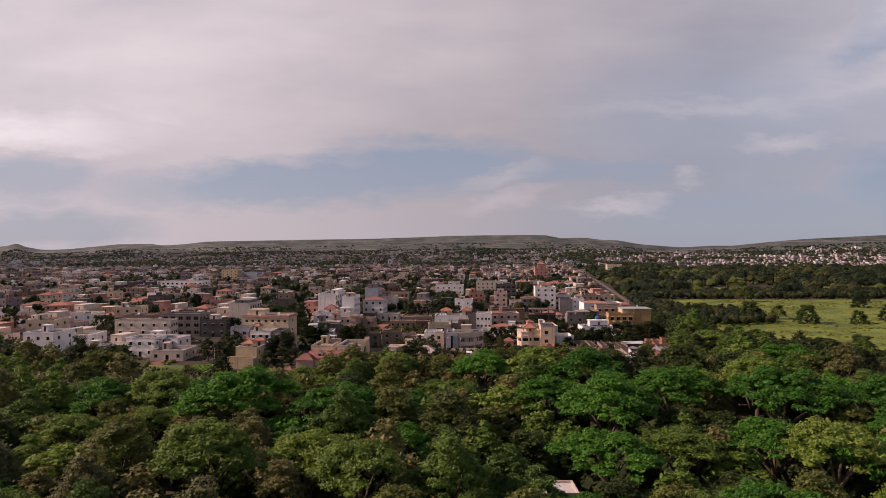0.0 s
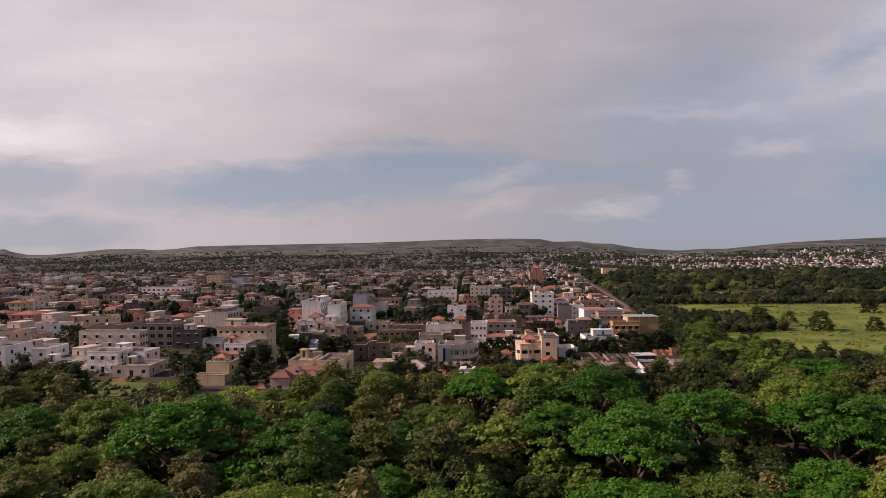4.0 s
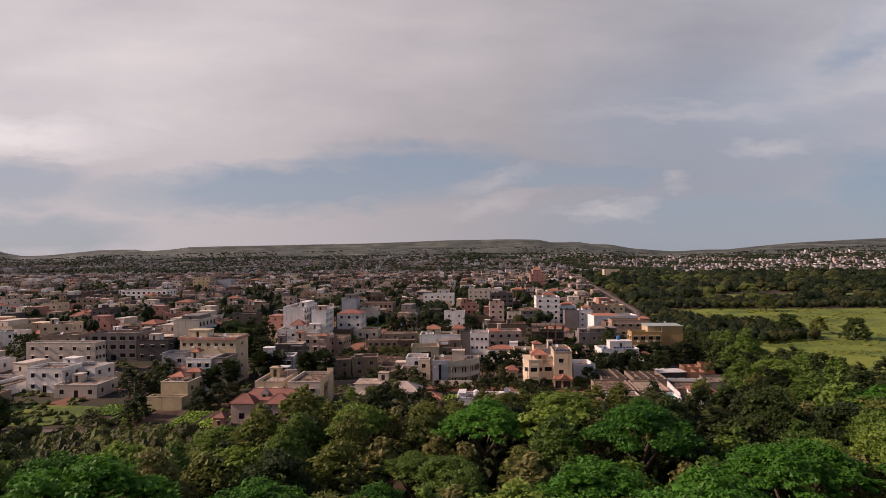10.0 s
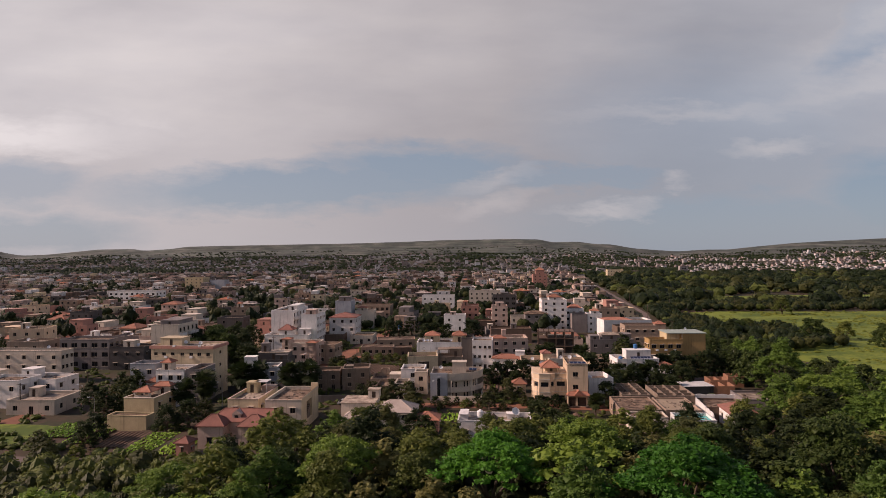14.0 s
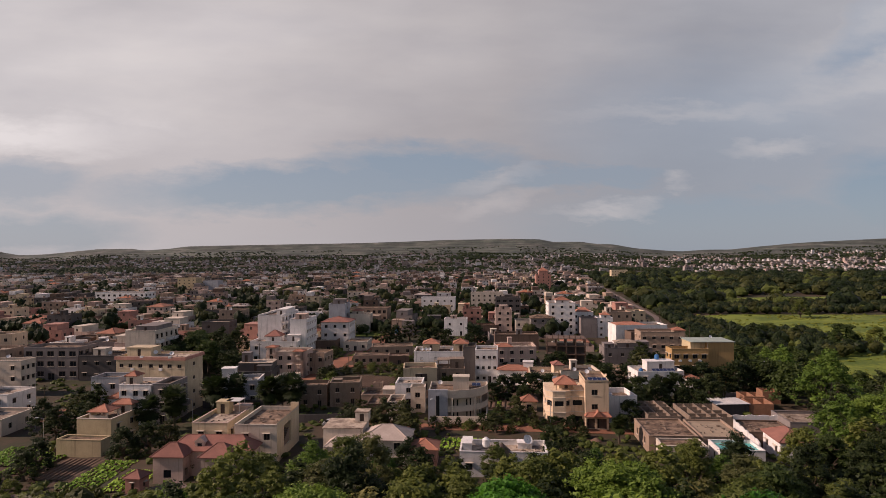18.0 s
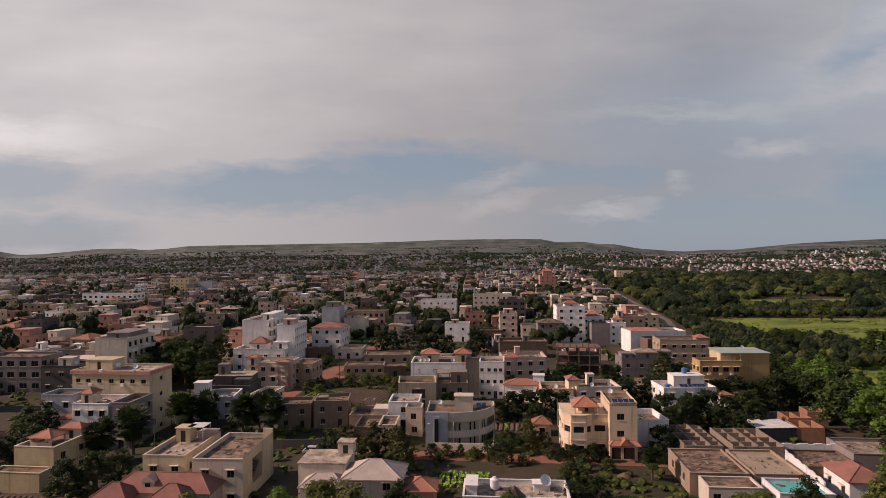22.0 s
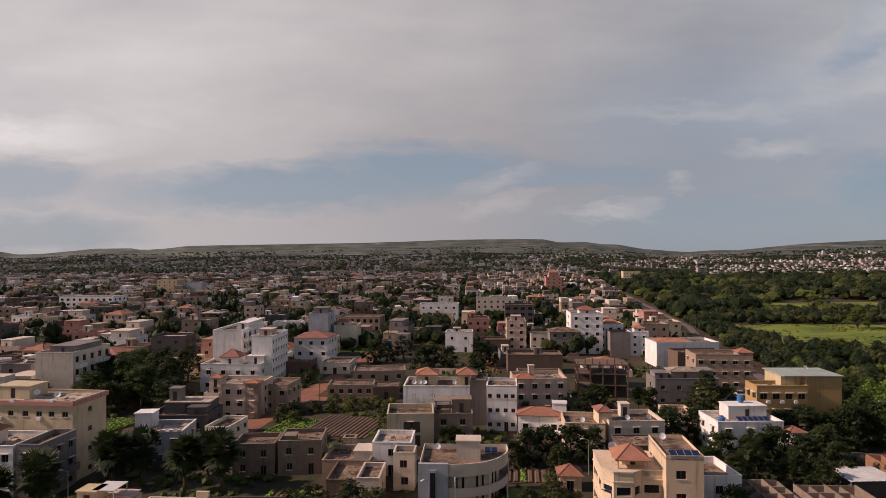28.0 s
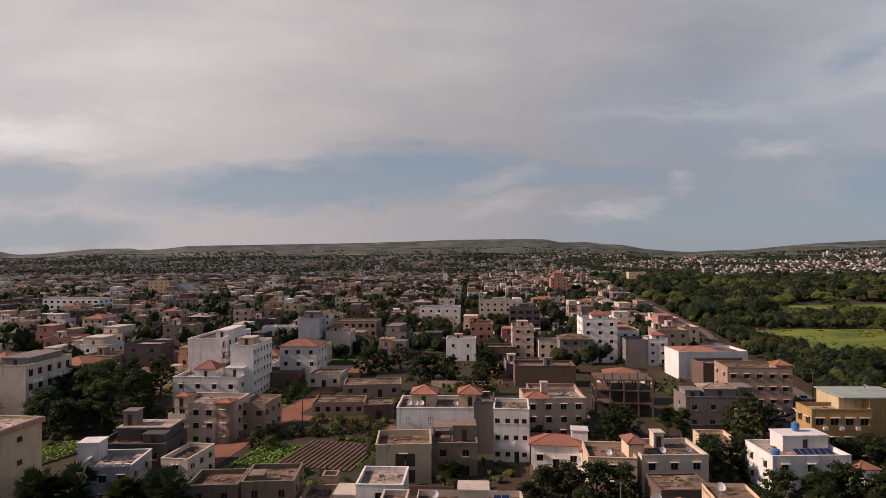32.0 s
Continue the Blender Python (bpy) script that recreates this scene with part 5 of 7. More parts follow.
# middle: low brown U-shaped house, water tower, pink and white houses
a = placed(-34.1, 315.8, 12.6, 7, 3.5, 2, "beige", 1, 5, 1, label="low beige house with a row of windows", parapet=0.25, hood=False, left=1, door=False)
a = placed(-21.0, 313.2, 7.0, 7, 3.6, 4, "brown", 1, 1, 0, label="low brown house with an open porch", parapet=0.25, hood=False)
a = placed(-30, 336, 16, 9, 3.6, 5, "beige", 1, 4, 1, label="low brown-roofed house behind a yard", parapet=0.25, hood=False)
a = placed(-43.5, 350, 10, 12, 3.8, -2, "offwhite", 1, 3, 4, label="low off-white house with a striped side", parapet=0.4, hood=False)
a = placed(-58, 348, 12, 10, 4.5, -2, "brown", 1, 2, 2, label="low dark house beside the red street", hood=False)


def water_tower():
    ob = thing("water_tower", pose(-24.0, 398, 0, 0, 0, -8), "concrete shell with a blue tank hung at its side", "water tower")
    k = Geo()
    k.box(0.8, 6.5, 1.5, 7, -0.2, 7.0)
    part("wall", k, PAINT["grey"], ob)
    for x0 in (-1.6, -0.6):
        k = Geo()
        k.box(x0, x0 + 0.3, 0, 0.3, 0, 8.6)
        part("post", k, CONCRETE, ob)
    k = Geo()
    k.tube((-0.9, -0.9, 1.2), (-0.9, -0.9, 4.6), 1.05, 1.05, 14)
    part("tank", k, BLUE, ob, "blue cylindrical tank")
    k = Geo()
    k.tube((-0.9, -0.9, -0.2), (-0.9, -0.9, 1.2), 0.8, 0.8, 10)
    part("tank_base", k, CONCRETE, ob)
    HOUSES.append((-21, 402, 5, 5))


water_tower()
a = placed(-2.2, 396.5, 11, 8, 8.2, -4, "white", 2, 2, 1, label="pale pinkish-white cubic house", win=(1.0, 1.1), left=2, hood=False)
room(a, 3, 6, 2, 5, 2.0, "pink")
a = placed(12.3, 398, 12, 9, 4.8, -2, "brown", 1, 3, 1, label="low brown house with a dark front", hood=False)
a = placed(19.0, 351, 18, 10, 6.2, -2, "brown", 2, 0, 0, label="brown flat-roofed house with a dark front", door=False)
room(a, 9, 11.5, 3, 5, 2.4, "grey")
a = placed(22.9, 400, 8, 12, 12.2, -3, "pink", 4, 2, 2, label="tall pink four-storey house with open side balconies", left=3)
room(a, 2, 6, 3, 8, 2.3, "pink")
a = placed(32.4, 397, 9.5, 9, 7.2, -2, "offwhite", 2, 3, 1, label="off-white house with square windows", hood=False)
a = placed(38.5, 386, 11, 10, 9.2, -3, "grey", 3, 3, 1, label="grey gabled house with three windows", hood=False, roof="hip", roofmat=ROOF, rise=1.4)
a = placed(47.5, 391, 12.5, 14, 16.0, -3, "white", 5, 3, 2, label="tall white house with shaded verandas", category="apartment block", left=3)
room(a, 4, 10, 4, 10, 1.6, "white", hip=1.6)
a = placed(61.0, 402, 10, 10, 10.5, -3, "white", 3, 3, 2, label="white house with arched verandas and a pink roof", left=1)
room(a, 2, 9, 2, 8, 0.8, "white", hip=1.6, door=None)
a = placed(-60, 406.5, 8.3, 12, 14.9, -2, "bluegrey", 4, 0, 1, label="tall blank blue-grey house", door=False)
room(a, 1, 7, 5, 11, 2.6, "grey")
a = placed(-50, 410, 10, 10, 9.5, -2, "offwhite", 3, 0, 2, label="off-white house with an orange roof corner", door=False)
room(a, 1, 6, 2, 7, 2.0, "offwhite", hip=0.8)
# far landmarks
a = placed(-276, 582, 40, 16, 11, -4, "white", 3, 9, 3, label="long white block with rows of windows", near=False, category="apartment block", win=(2.0, 1.6))
a = placed(-272, 722, 19, 14, 17, -4, "yellow", 5, 4, 3, label="tall yellow apartment block", near=False, category="apartment block")
a = placed(-248, 726, 16, 12, 14, -4, "bluegrey", 4, 0, 0, label="pale blue blank-walled house", near=False, door=False)
a = placed(90, 742, 15, 22, 17, -4, "coral", 5, 3, 3, label="tall red-orange building with an orange roof", near=False, category="apartment block")
room(a, 3, 12, 4, 14, 5.0, "coral", hip=3.0)
a = placed(246, 1049, 24, 16, 13, -4, "cream", 3, 6, 2, label="large cream building at the wood's edge", near=False, category="apartment block", left=3)
a = placed(15, 520, 22, 12, 13, -4, "offwhite", 4, 6, 2, label="beige apartment block with rows of windows", near=False, category="apartment block")
a = placed(-18, 505, 22, 12, 11, -4, "white", 3, 5, 2, label="white stepped apartment house", near=False, category="apartment block")
a = placed(28, 470, 15, 12, 13, -4, "darkgrey", 4, 4, 2, label="dark unfinished block with open floors", near=False, category="apartment block", win=(2.4, 2.0))
a = placed(-58, 462, 22, 14, 8, -4, "beige", 2, 7, 2, label="long brown building with arched openings", near=False, win=(1.6, 2.4))


# ---------------------------------------------------------------- houses of the quarter behind
def wood_edge(y):
    """The wood and the dirt road bound the quarter on the right."""
    return float(np.interp(y, [200, 300, 340, 480, 790, 940, 1050], [60, 86, 90, 118, 160, 180, 215]))


def free(x, y, r):
    return all(abs(x - hx) > hw + r or abs(y - hy) > hd + r for hx, hy, hw, hd in HOUSES) and all(
        math.hypot(x - px, y - py) > pr + r for px, py, pr in PLOTS)


rng = random.Random(5)
TONES = ["white", "white", "white", "offwhite", "offwhite", "cream", "pink", "pink", "pink", "beige", "beige", "grey", "brown", "darkgrey", "peach", "coral", "coral"]
LABELS = {"white": "white plastered", "offwhite": "off-white plastered", "cream": "cream plastered", "pink": "pinkish plastered", "beige": "beige plastered",
          "grey": "grey cement-rendered", "brown": "brown mud-coloured", "darkgrey": "dark unplastered", "peach": "peach plastered", "coral": "reddish plastered"}
REST = []      # plots left to the joined quarter further off
made = 0
GREEN = []     # spots left for trees
lots = []
for j in range(48):
    for i in range(-62, 14):
        y = 232 + j * 17.0 + (j // 2) * 5.0
        x = i * 14.5 + (i // 6) * 5.0 + 0.03 * (y - 230)
        x, y = x + rng.uniform(-2.5, 2.5), y + rng.uniform(-3, 3)
        lots.append((y, x, rng.random(), rng.random(), rng.random(), rng.random(), rng.random()))
lots.sort()
for y, x, r1, r2, r3, r4, r5 in lots:
    if x < -0.80 * y - 30 or x > wood_edge(y) - 11 or y > 1180:
        continue
    if y < 262 and x > -90:
        continue
    if abs(x + 36 + (y - 290) * -0.05) < 12 and y < 395:
        continue
    if (-114 < x < -60 and 258 < y < 328) or (-16 < x < 17 and 316 < y < 374):
        continue
    cx, cy = x + 6, y + 6
    if not free(cx, cy, 5.5):
        continue
    if r5 < (0.20 if y < 520 else 0.27):
        GREEN.append((cx, cy))
        continue
    w, d = 8.5 + 5 * r1, 8.5 + 5 * r2
    floors = 1 if r3 < 0.38 else 2 if r3 < 0.80 else 3
    tone = TONES[int(r4 * len(TONES))]
    if y < 540 and made < 186:
        made += 1
        hip = r5 > 0.94
        upper = floors > 1 and not hip and r1 + r2 < 0.95      # the top storey covers a part of the plan only
        floors -= upper
        h = floors * 3.1 + (0 if hip else 0.5 + 0.6 * r3)
        right_n = 2 if x < 0 else 0
        a = house(x, y, w, d, h, -4 + 13 * (r1 - 0.5) + (5 if r4 > 0.8 else 0), tone, floors, 3 if r2 > 0.3 else 2, right_n, 0 if right_n else 2, roof="hip" if hip else "flat",
                  near=False, label="%s %s house with a %s roof" % (LABELS[tone], ("low", "two-storey", "three-storey")[floors + upper - 1],
                                                                   "orange tiled" if hip else "flat"),
                  group="houses of the quarter", roofmat=None if hip else (PALEROOF if r1 > 0.75 else ROOF), hood=False)
        if upper:
            room(a, 0.1, w * (0.45 + 0.3 * r3), 0.4 + 2.5 * r1, d - 0.1, 3.1, tone if r4 > 0.5 else "offwhite", name="upper_storey")
        elif not hip and r2 > 0.45:
            room(a, 1, 3.6, d - 4.2, d - 1.2, 2.3, tone if r1 < 0.6 else "offwhite", hip=0.7 if r3 > 0.9 else 0)
        if r2 > 0.55 and r3 > 0.3:
            room(a, w + 0.02, w + 3.2, 1.5, d - 1.0, 2.9, tone, z=-0.1, name="annex", roofmat=ROOF)
        if floors > 1 and r1 < 0.55:
            balcony(a, 0.6, w * 0.55, (floors - 1) * 3.0, 1.1, "front", tone)
        if r5 > 0.5 and not hip:
            for x0, x1, y0, y1, z1 in ((w * 0.55, w * 0.55 + 2.2, 1.2, 3.0, h - 0.2 + r1), (w * 0.3, w * 0.3 + 0.9, d * 0.5, d * 0.5 + 0.9, h + 0.3)):
                k = Geo()
                k.box(x0, x1, y0, y1, h - 0.7, z1)
                part("roof_block", k, CONCRETE, a)
        if r4 > 0.35:
            yw = Geo()
            yw.ring(-2.0, w + 1.6, -3.2, d + 1.0, -0.2, 2.0, 0.18)
            part("yard_wall", yw, PAINT[tone] if r1 < 0.5 else CONCRETE, a)
        if r1 > 0.82 and not hip:
            dish(cx - 1, cy - 2, h - 0.7, int(r2 * 40), 0.6)
    else:
        REST.append((x, y, w, d, floors, r1, r2, r5))
    HOUSES.append((cx, cy, w / 2, d / 2))

# the rest of the quarter, joined: walls by island, roofs, windows
FAR_TONES = [WHITE, WHITE, OFFWHITE, PINK, BEIGE, BEIGE, GREY, BROWN, (0.10, 0.09, 0.085), CREAM, (0.42, 0.30, 0.25), (0.20, 0.165, 0.15)]
FAR_WALLS = ramp_material("far_walls", FAR_TONES)
FAR_ROOFS = ramp_material("far_roofs", [(0.26, 0.195, 0.16), (0.19, 0.135, 0.115), (0.40, 0.35, 0.32), (0.30, 0.23, 0.195), (0.17, 0.12, 0.10), (0.36, 0.15, 0.09), (0.14, 0.11, 0.10)])
g = Geo()
for x, y, w, d, floors, r1, r2, r5 in REST:
    h = floors * 3.1 + 0.7
    if r5 > 0.88:
        g.box(x, x + w, y, y + d, -0.2, h - 0.7, 0, False)
        k0 = len(g.f)
        a, b, c, e, top = (x - .4, y - .4, h - .7), (x + w + .4, y - .4, h - .7), (x + w + .4, y + d + .4, h - .7), (x - .4, y + d + .4, h - .7), (x + w / 2, y + d / 2, h + 1.2)
        for p, q in ((a, b), (b, c), (c, e), (e, a)):
            g.face(p, q, top, slot=1)
    else:
        g.box(x, x + w, y, y + d, -0.2, h - 0.5, 0, False)
        g.box(x + 0.25, x + w - 0.25, y + 0.25, y + d - 0.25, h - 0.5, h - 0.45, 1, False)
        g.ring(x, x + w, y, y + d, h - 0.48, h, 0.25)
        if r1 < 0.45:
            g.box(x, x + w * (0.4 + r2 * 0.3), y + 2 * r2, y + d, h - 0.45, h + 2.6, 0, False)
        elif r2 > 0.4:
            g.box(x + 1, x + 4, y + d - 4.5, y + d - 1, h - 0.45, h + 1.9, 0, False)
    if y < 820:
        g.ring(x - 1.6, x + w + 1.2, y - 2.8, y + d + 0.8, -0.2, 2.0, 0.16)
        g.box(x + w * 0.6, x + w * 0.6 + 1.1, y + 1.0, y + 2.1, h - 0.45, h + 0.7 + r1, 0, False), g.box(x + w * 0.8, x + w * 0.8 + 0.7, y + d * 0.5, y + d * 0.5 + 0.7, h - 0.45, h + 0.5, 2, False)
    for f in range(floors):
        for i in range(2 + int(r1 * 2)):
            a = x + w * (i + 0.5) / (2 + int(r1 * 2)) - 0.6
            g.box(a, a + 1.2, y - 0.06, y + 0.05, f * 3.1 + 1.0, f * 3.1 + 2.3, 2, False)
        s = x + w if x < 0 else x
        g.box(s - 0.05, s + 0.06, y + d * 0.4, y + d * 0.4 + 1.3, f * 3.1 + 1.0, f * 3.1 + 2.3, 2, False)
solid("distant_houses", g, [FAR_WALLS, FAR_ROOFS, GLASS], "dense quarter of low flat-roofed houses", "houses", kind="stuff")

# the town beyond, to the foot of the hills
TOWN_WALLS = ramp_material("town_walls", [(0.60, 0.60, 0.62), (0.42, 0.40, 0.40), (0.22, 0.20, 0.19), (0.50, 0.48, 0.48), (0.36, 0.33, 0.32), (0.24, 0.21, 0.20), (0.46, 0.36, 0.33), (0.30, 0.27, 0.26), (0.15, 0.13, 0.125)])
TOWN_ROOFS = ramp_material("town_roofs", [(0.30, 0.27, 0.26), (0.20, 0.16, 0.145), (0.42, 0.40, 0.39), (0.16, 0.13, 0.12), (0.34, 0.17, 0.12)])
g = Geo()
rng = random.Random(11)
for _ in range(5600):
    y = 1080 + 1750 * rng.random() ** 1.25
    x = rng.uniform(-0.82, 0.85) * y
    if x > 130 and y < 1180:
        continue
    if noise.noise((x * 0.004, y * 0.003, 5.0)) < -0.22:
        continue
    if y > 2300 and noise.noise((x * 0.003, y * 0.002, 8.0)) < 0.05:
        continue
    z = ground_z(x, y)
    w, d, h = rng.uniform(5, 11), rng.uniform(7, 12), rng.choice((3.0, 3.2, 3.4, 3.6, 3.8, 5.5, 6.5))
    if rng.random() < 0.03:
        w, h = w * 1.6, h + 6
    g.box(x, x + w, y, y + d, z - 6, z + h, 0, False)
    g.box(x + 0.3, x + w - 0.3, y + 0.3, y + d - 0.3, z + h, z + h + 0.1, 1, False)
    if rng.random() < 0.5:
        g.box(x + 1, x + 4, y + 4, y + 8, z + h, z + h + 2.5, 0, False)
    if y < 1700:
        for f in range(int(h / 3.1)):
            g.face((x + w * 0.25, y - 0.1, z + f * 3.1 + 1), (x + w * 0.75, y - 0.1, z + f * 3.1 + 1), (x + w * 0.75, y - 0.1, z + f * 3.1 + 2.2), (x + w * 0.25, y - 0.1, z + f * 3.1 + 2.2), slot=2)
solid("distant_town", g, [TOWN_WALLS, TOWN_ROOFS, GLASS], "pale scattered town at the foot of the hills", "houses", kind="stuff")


# ---------------------------------------------------------------- walls, lamps and cars
def wall_line(pts, h, mat, label, rot=0):
    g = Geo()
    for (x0, y0), (x1, y1) in zip(pts, pts[1:]):
        d = Vector((x1 - x0, y1 - y0)).normalized() * 0.1
        a, b, c, e = (x0 - d.y - d.x, y0 + d.x - d.y), (x1 - d.y + d.x, y1 + d.x + d.y), (x1 + d.y + d.x, y1 - d.x + d.y), (x0 + d.y - d.x, y0 - d.x - d.y)
        for p, q in ((e, c), (c, b), (b, a), (a, e)):
            g.face((*p, -0.2), (*q, -0.2), (*q, h), (*p, h))
        g.face((*e, h), (*c, h), (*b, h), (*a, h))
    return solid("yard_wall", g, mat, label, "wall", group="yard walls")


wall_line([(-3.5, 236.6), (-3.5, 237.0), (8.8, 236.2), (9.6, 247.5)], 1.9, PAINT["offwhite"], "pale garden wall of the round house")
wall_line([(20, 233.4), (36, 232.4), (36.4, 235.5)], 1.5, PAINT["brown"], "low brown wall in front of the bay house")
wall_line([(-64, 255.5), (-47.5, 256.5), (-46.5, 262)], 1.8, PAINT["darkgrey"], "dark yard wall behind the palms")
wall_line([(-58, 237.5), (-34, 239.5), (-24, 239.8)], 1.9, PAINT["darkgrey"], "dark yard wall beside the lane")
wall_line([(5, 262), (14.5, 261), (14.5, 277)], 1.9, PAINT["brown"], "brown yard wall between gardens")
wall_line([(-12, 266.5), (6, 266.0)], 1.6, PAINT["brown"], "brown yard wall behind the round house")
wall_line([(-6, 350), (10, 349), (10, 342)], 2.0, PAINT["pink"], "pinkish yard wall")
wall_line([(62, 262), (78, 262), (88, 258)], 1.6, PAINT["grey"], "grey yard wall near the ochre block")
wall_line([(52, 302), (70, 301.5), (93, 303)], 2.0, CONCRETE, "grey yard wall in front of the car yard")
wall_line([(-66, 316), (-44, 314)], 1.8, PAINT["offwhite"], "pale yard wall")


def lamp(x, y, h=6.0, turn=0):
    ob = thing("street_lamp", pose(x, y, 0, 0, 0, turn), "thin grey street lamp post with a short arm", "street lamp", "street lamps")
    k = Geo()
    k.tube((0, 0, -0.2), (0, 0, h), 0.10, 0.06, 8)
    part("post", k, METAL, ob)
    k = Geo()
    k.tube((0, 0, h - 0.05), (-1.0, 0, h + 0.25), 0.04, 0.04, 6)
    part("arm", k, METAL, ob)
    k = Geo()
    k.box(-1.5, -0.9, -0.13, 0.13, h + 0.16, h + 0.30)
    part("lamp_head", k, DISH, ob)


for x, y, t_ in ((-59.5, 237.5, 0), (-3, 235.2, 40), (23, 231.5, 0), (75, 270, 0), (97, 283, 10), (-95, 236, 0), (-84, 222, 20), (-42, 263, 0), (-47, 283, 0), (25, 256, 0), (62, 297, 0), (58, 262, 0)):
    lamp(x, y, 6.2, t_)


def utility_pole(x, y, h=8.0, turn=0):
    ob = thing("utility_pole", pose(x, y, 0, 0, 0, turn), "wooden utility pole with a cross-arm", "utility pole", "utility poles")
    k = Geo()
    k.tube((0, 0, -0.3), (0, 0, h), 0.14, 0.10, 8)
    part("pole", k, BARK, ob)
    k = Geo()
    k.box(-0.9, 0.9, -0.06, 0.06, h - 0.5, h - 0.38)
    part("cross_arm", k, BARK, ob)


for x, y in ((-108, 231), (-100, 247), (-34, 305), (-28, 352), (-68, 318), (64, 315), (96, 330), (103, 362), (120, 452), (140, 560), (-16, 372), (150, 500), (196, 505), (250, 512)):
    utility_pole(x, y, 8.0, x * 3)

CAR_PAINT = {n: material(n + "_car_paint", c, grain=2, amount=0.2, rough=0.25, bump=0) for n, c in dict(
    white=(0.70, 0.70, 0.68), silver=(0.38, 0.38, 0.38), black=(0.03, 0.03, 0.035), red=(0.35, 0.05, 0.04), blue=(0.05, 0.08, 0.18), sand=(0.40, 0.35, 0.22)).items()}
RUBBER = material("tyre_rubber", (0.02, 0.02, 0.02), grain=8, amount=0.2, rough=0.8)


def car(x, y, turn, colour):
    ob = thing("car", pose(x, y, 0.05, 0, 0, turn), "%s car parked on bare ground" % colour, "car", "parked cars")
    body = Geo()
    prof = [(-2.15, 0.35), (-2.2, 0.75), (-1.9, 0.92), (-1.0, 0.98), (1.3, 0.98), (2.05, 0.9), (2.15, 0.6), (2.1, 0.35)]
    n = len(prof)
    for (a, b), (c, d) in zip(prof, prof[1:] + prof[:1]):
        body.face((a, -0.85, b), (a, 0.85, b), (c, 0.85, d), (c, -0.85, d))
    body.face(*[(a, -0.85, b) for a, b in reversed(prof)]), body.face(*[(a, 0.85, b) for a, b in prof])
    part("body", body, CAR_PAINT[colour], ob)
    cab = [(-1.75, 0.97), (-1.2, 1.45), (0.5, 1.47), (1.15, 0.97)]
    for (a, b), (c, d) in (cab[:2], cab[2:]):
        g = Geo()
        g.face((a, -0.72, b), (c, -0.66 if d > 1 else -0.72, d), (c, 0.66 if d > 1 else 0.72, d), (a, 0.72, b))
        part("window", g, GLASS, ob)
    for side in (-0.70, 0.70):
        g = Geo()
        g.face(*[(a, side, b) for a, b in cab])
        part("window", g, GLASS, ob)
    g = Geo()
    g.box(-1.2, 0.5, -0.68, 0.68, 1.46, 1.51)
    part("roof", g, CAR_PAINT[colour], ob)
    for a in (-1.35, 1.35):
        for b in (-0.88, 0.70):
            w = Geo()
            w.tube((a, b, 0.31), (a, b + 0.18, 0.31), 0.31, 0.31, 12)
            w.face(*[(a + 0.31 * math.cos(-c), b, 0.31 + 0.31 * math.sin(-c)) for c in np.linspace(0, 5.76, 12)])
            wheel = part("wheel", w, RUBBER, ob)
            r = Geo()
            r.tube((a, b - 0.01, 0.31), (a, b + 0.19, 0.31), 0.18, 0.18, 10)
            part("rim", r, METAL, wheel)
    for b in (-0.6, 0.6):
        g = Geo()
        g.box(2.06, 2.17, b - 0.2, b + 0.2, 0.62, 0.78)
        part("headlight", g, DISH, ob)


for x, y, turn, colour in ((74, 316.5, 85, "black"), (77, 317, 88, "black"), (80, 317, 92, "silver"), (83, 317.5, 90, "black"), (86, 318, 95, "white"), (89, 318.5, 80, "black"),
                           (76, 310.5, 5, "blue"), (82, 311, 0, "black"), (88, 312, 10, "sand"), (94.5, 332, 70, "silver"), (-48.5, 265, 75, "white"), (13.5, 378, 90, "black"),
                           (-105, 241, 32, "red"), (32.0, 262.5, 20, "black"), (-27, 236, -5, "silver")):
    car(x, y, turn, colour)


def heap(x, y, r, h, mat, label):
    """A tipped heap of loose soil with a slumped outline."""
    g, n, rings = Geo(), 18, ((1.0, 0.0), (0.72, 0.22), (0.42, 0.66), (0.16, 0.95))
    pts = [[(r * q * math.cos(math.tau * i / n) * (1 + 0.16 * noise.noise((x + i * 0.5, q * 3, y))), r * q * math.sin(math.tau * i / n) * (1 + 0.16 * noise.noise((y, i * 0.5, q * 3))),
             h * (z + 0.08 * noise.noise((i * 0.9, x, q * 5))) - (0.2 if z == 0 else 0)) for i in range(n)] for q, z in rings]
    for a, b in zip(pts, pts[1:]):
        for i in range(n):
            g.face(a[i], a[(i + 1) % n], b[(i + 1) % n], b[i])
    g.face(*pts[-1])
    return solid("soil_heap", g, mat, label, "soil heap", pose(x, y, 0), group="heaps beside the lane")


heap(39.2, 232.2, 2.6, 1.1, DIRT, "heap of red earth tipped beside the lane")
heap(42.2, 231.6, 1.7, 0.8, DIRT, "small heap of red earth tipped beside the lane")
heap(31.2, 222.8, 1.5, 0.7, BARESOIL, "heap of brown soil in a vacant yard")

# ---------------------------------------------------------------- trees
def blob(c, r, seed, sub=1):
    """A lumpy core for one lobe of a crown."""
    bm = bmesh.new()
    bmesh.ops.create_icosphere(bm, subdivisions=sub, radius=1.0)
    v = np.array([w.co for w in bm.verts])
    f = [tuple(w.index for w in p.verts) for p in bm.faces]
    bm.free()
    rs = np.random.RandomState(seed)
    return v * (np.array(r) * (0.85 + 0.3 * rs.rand(len(v), 1))) + np.array(c), f


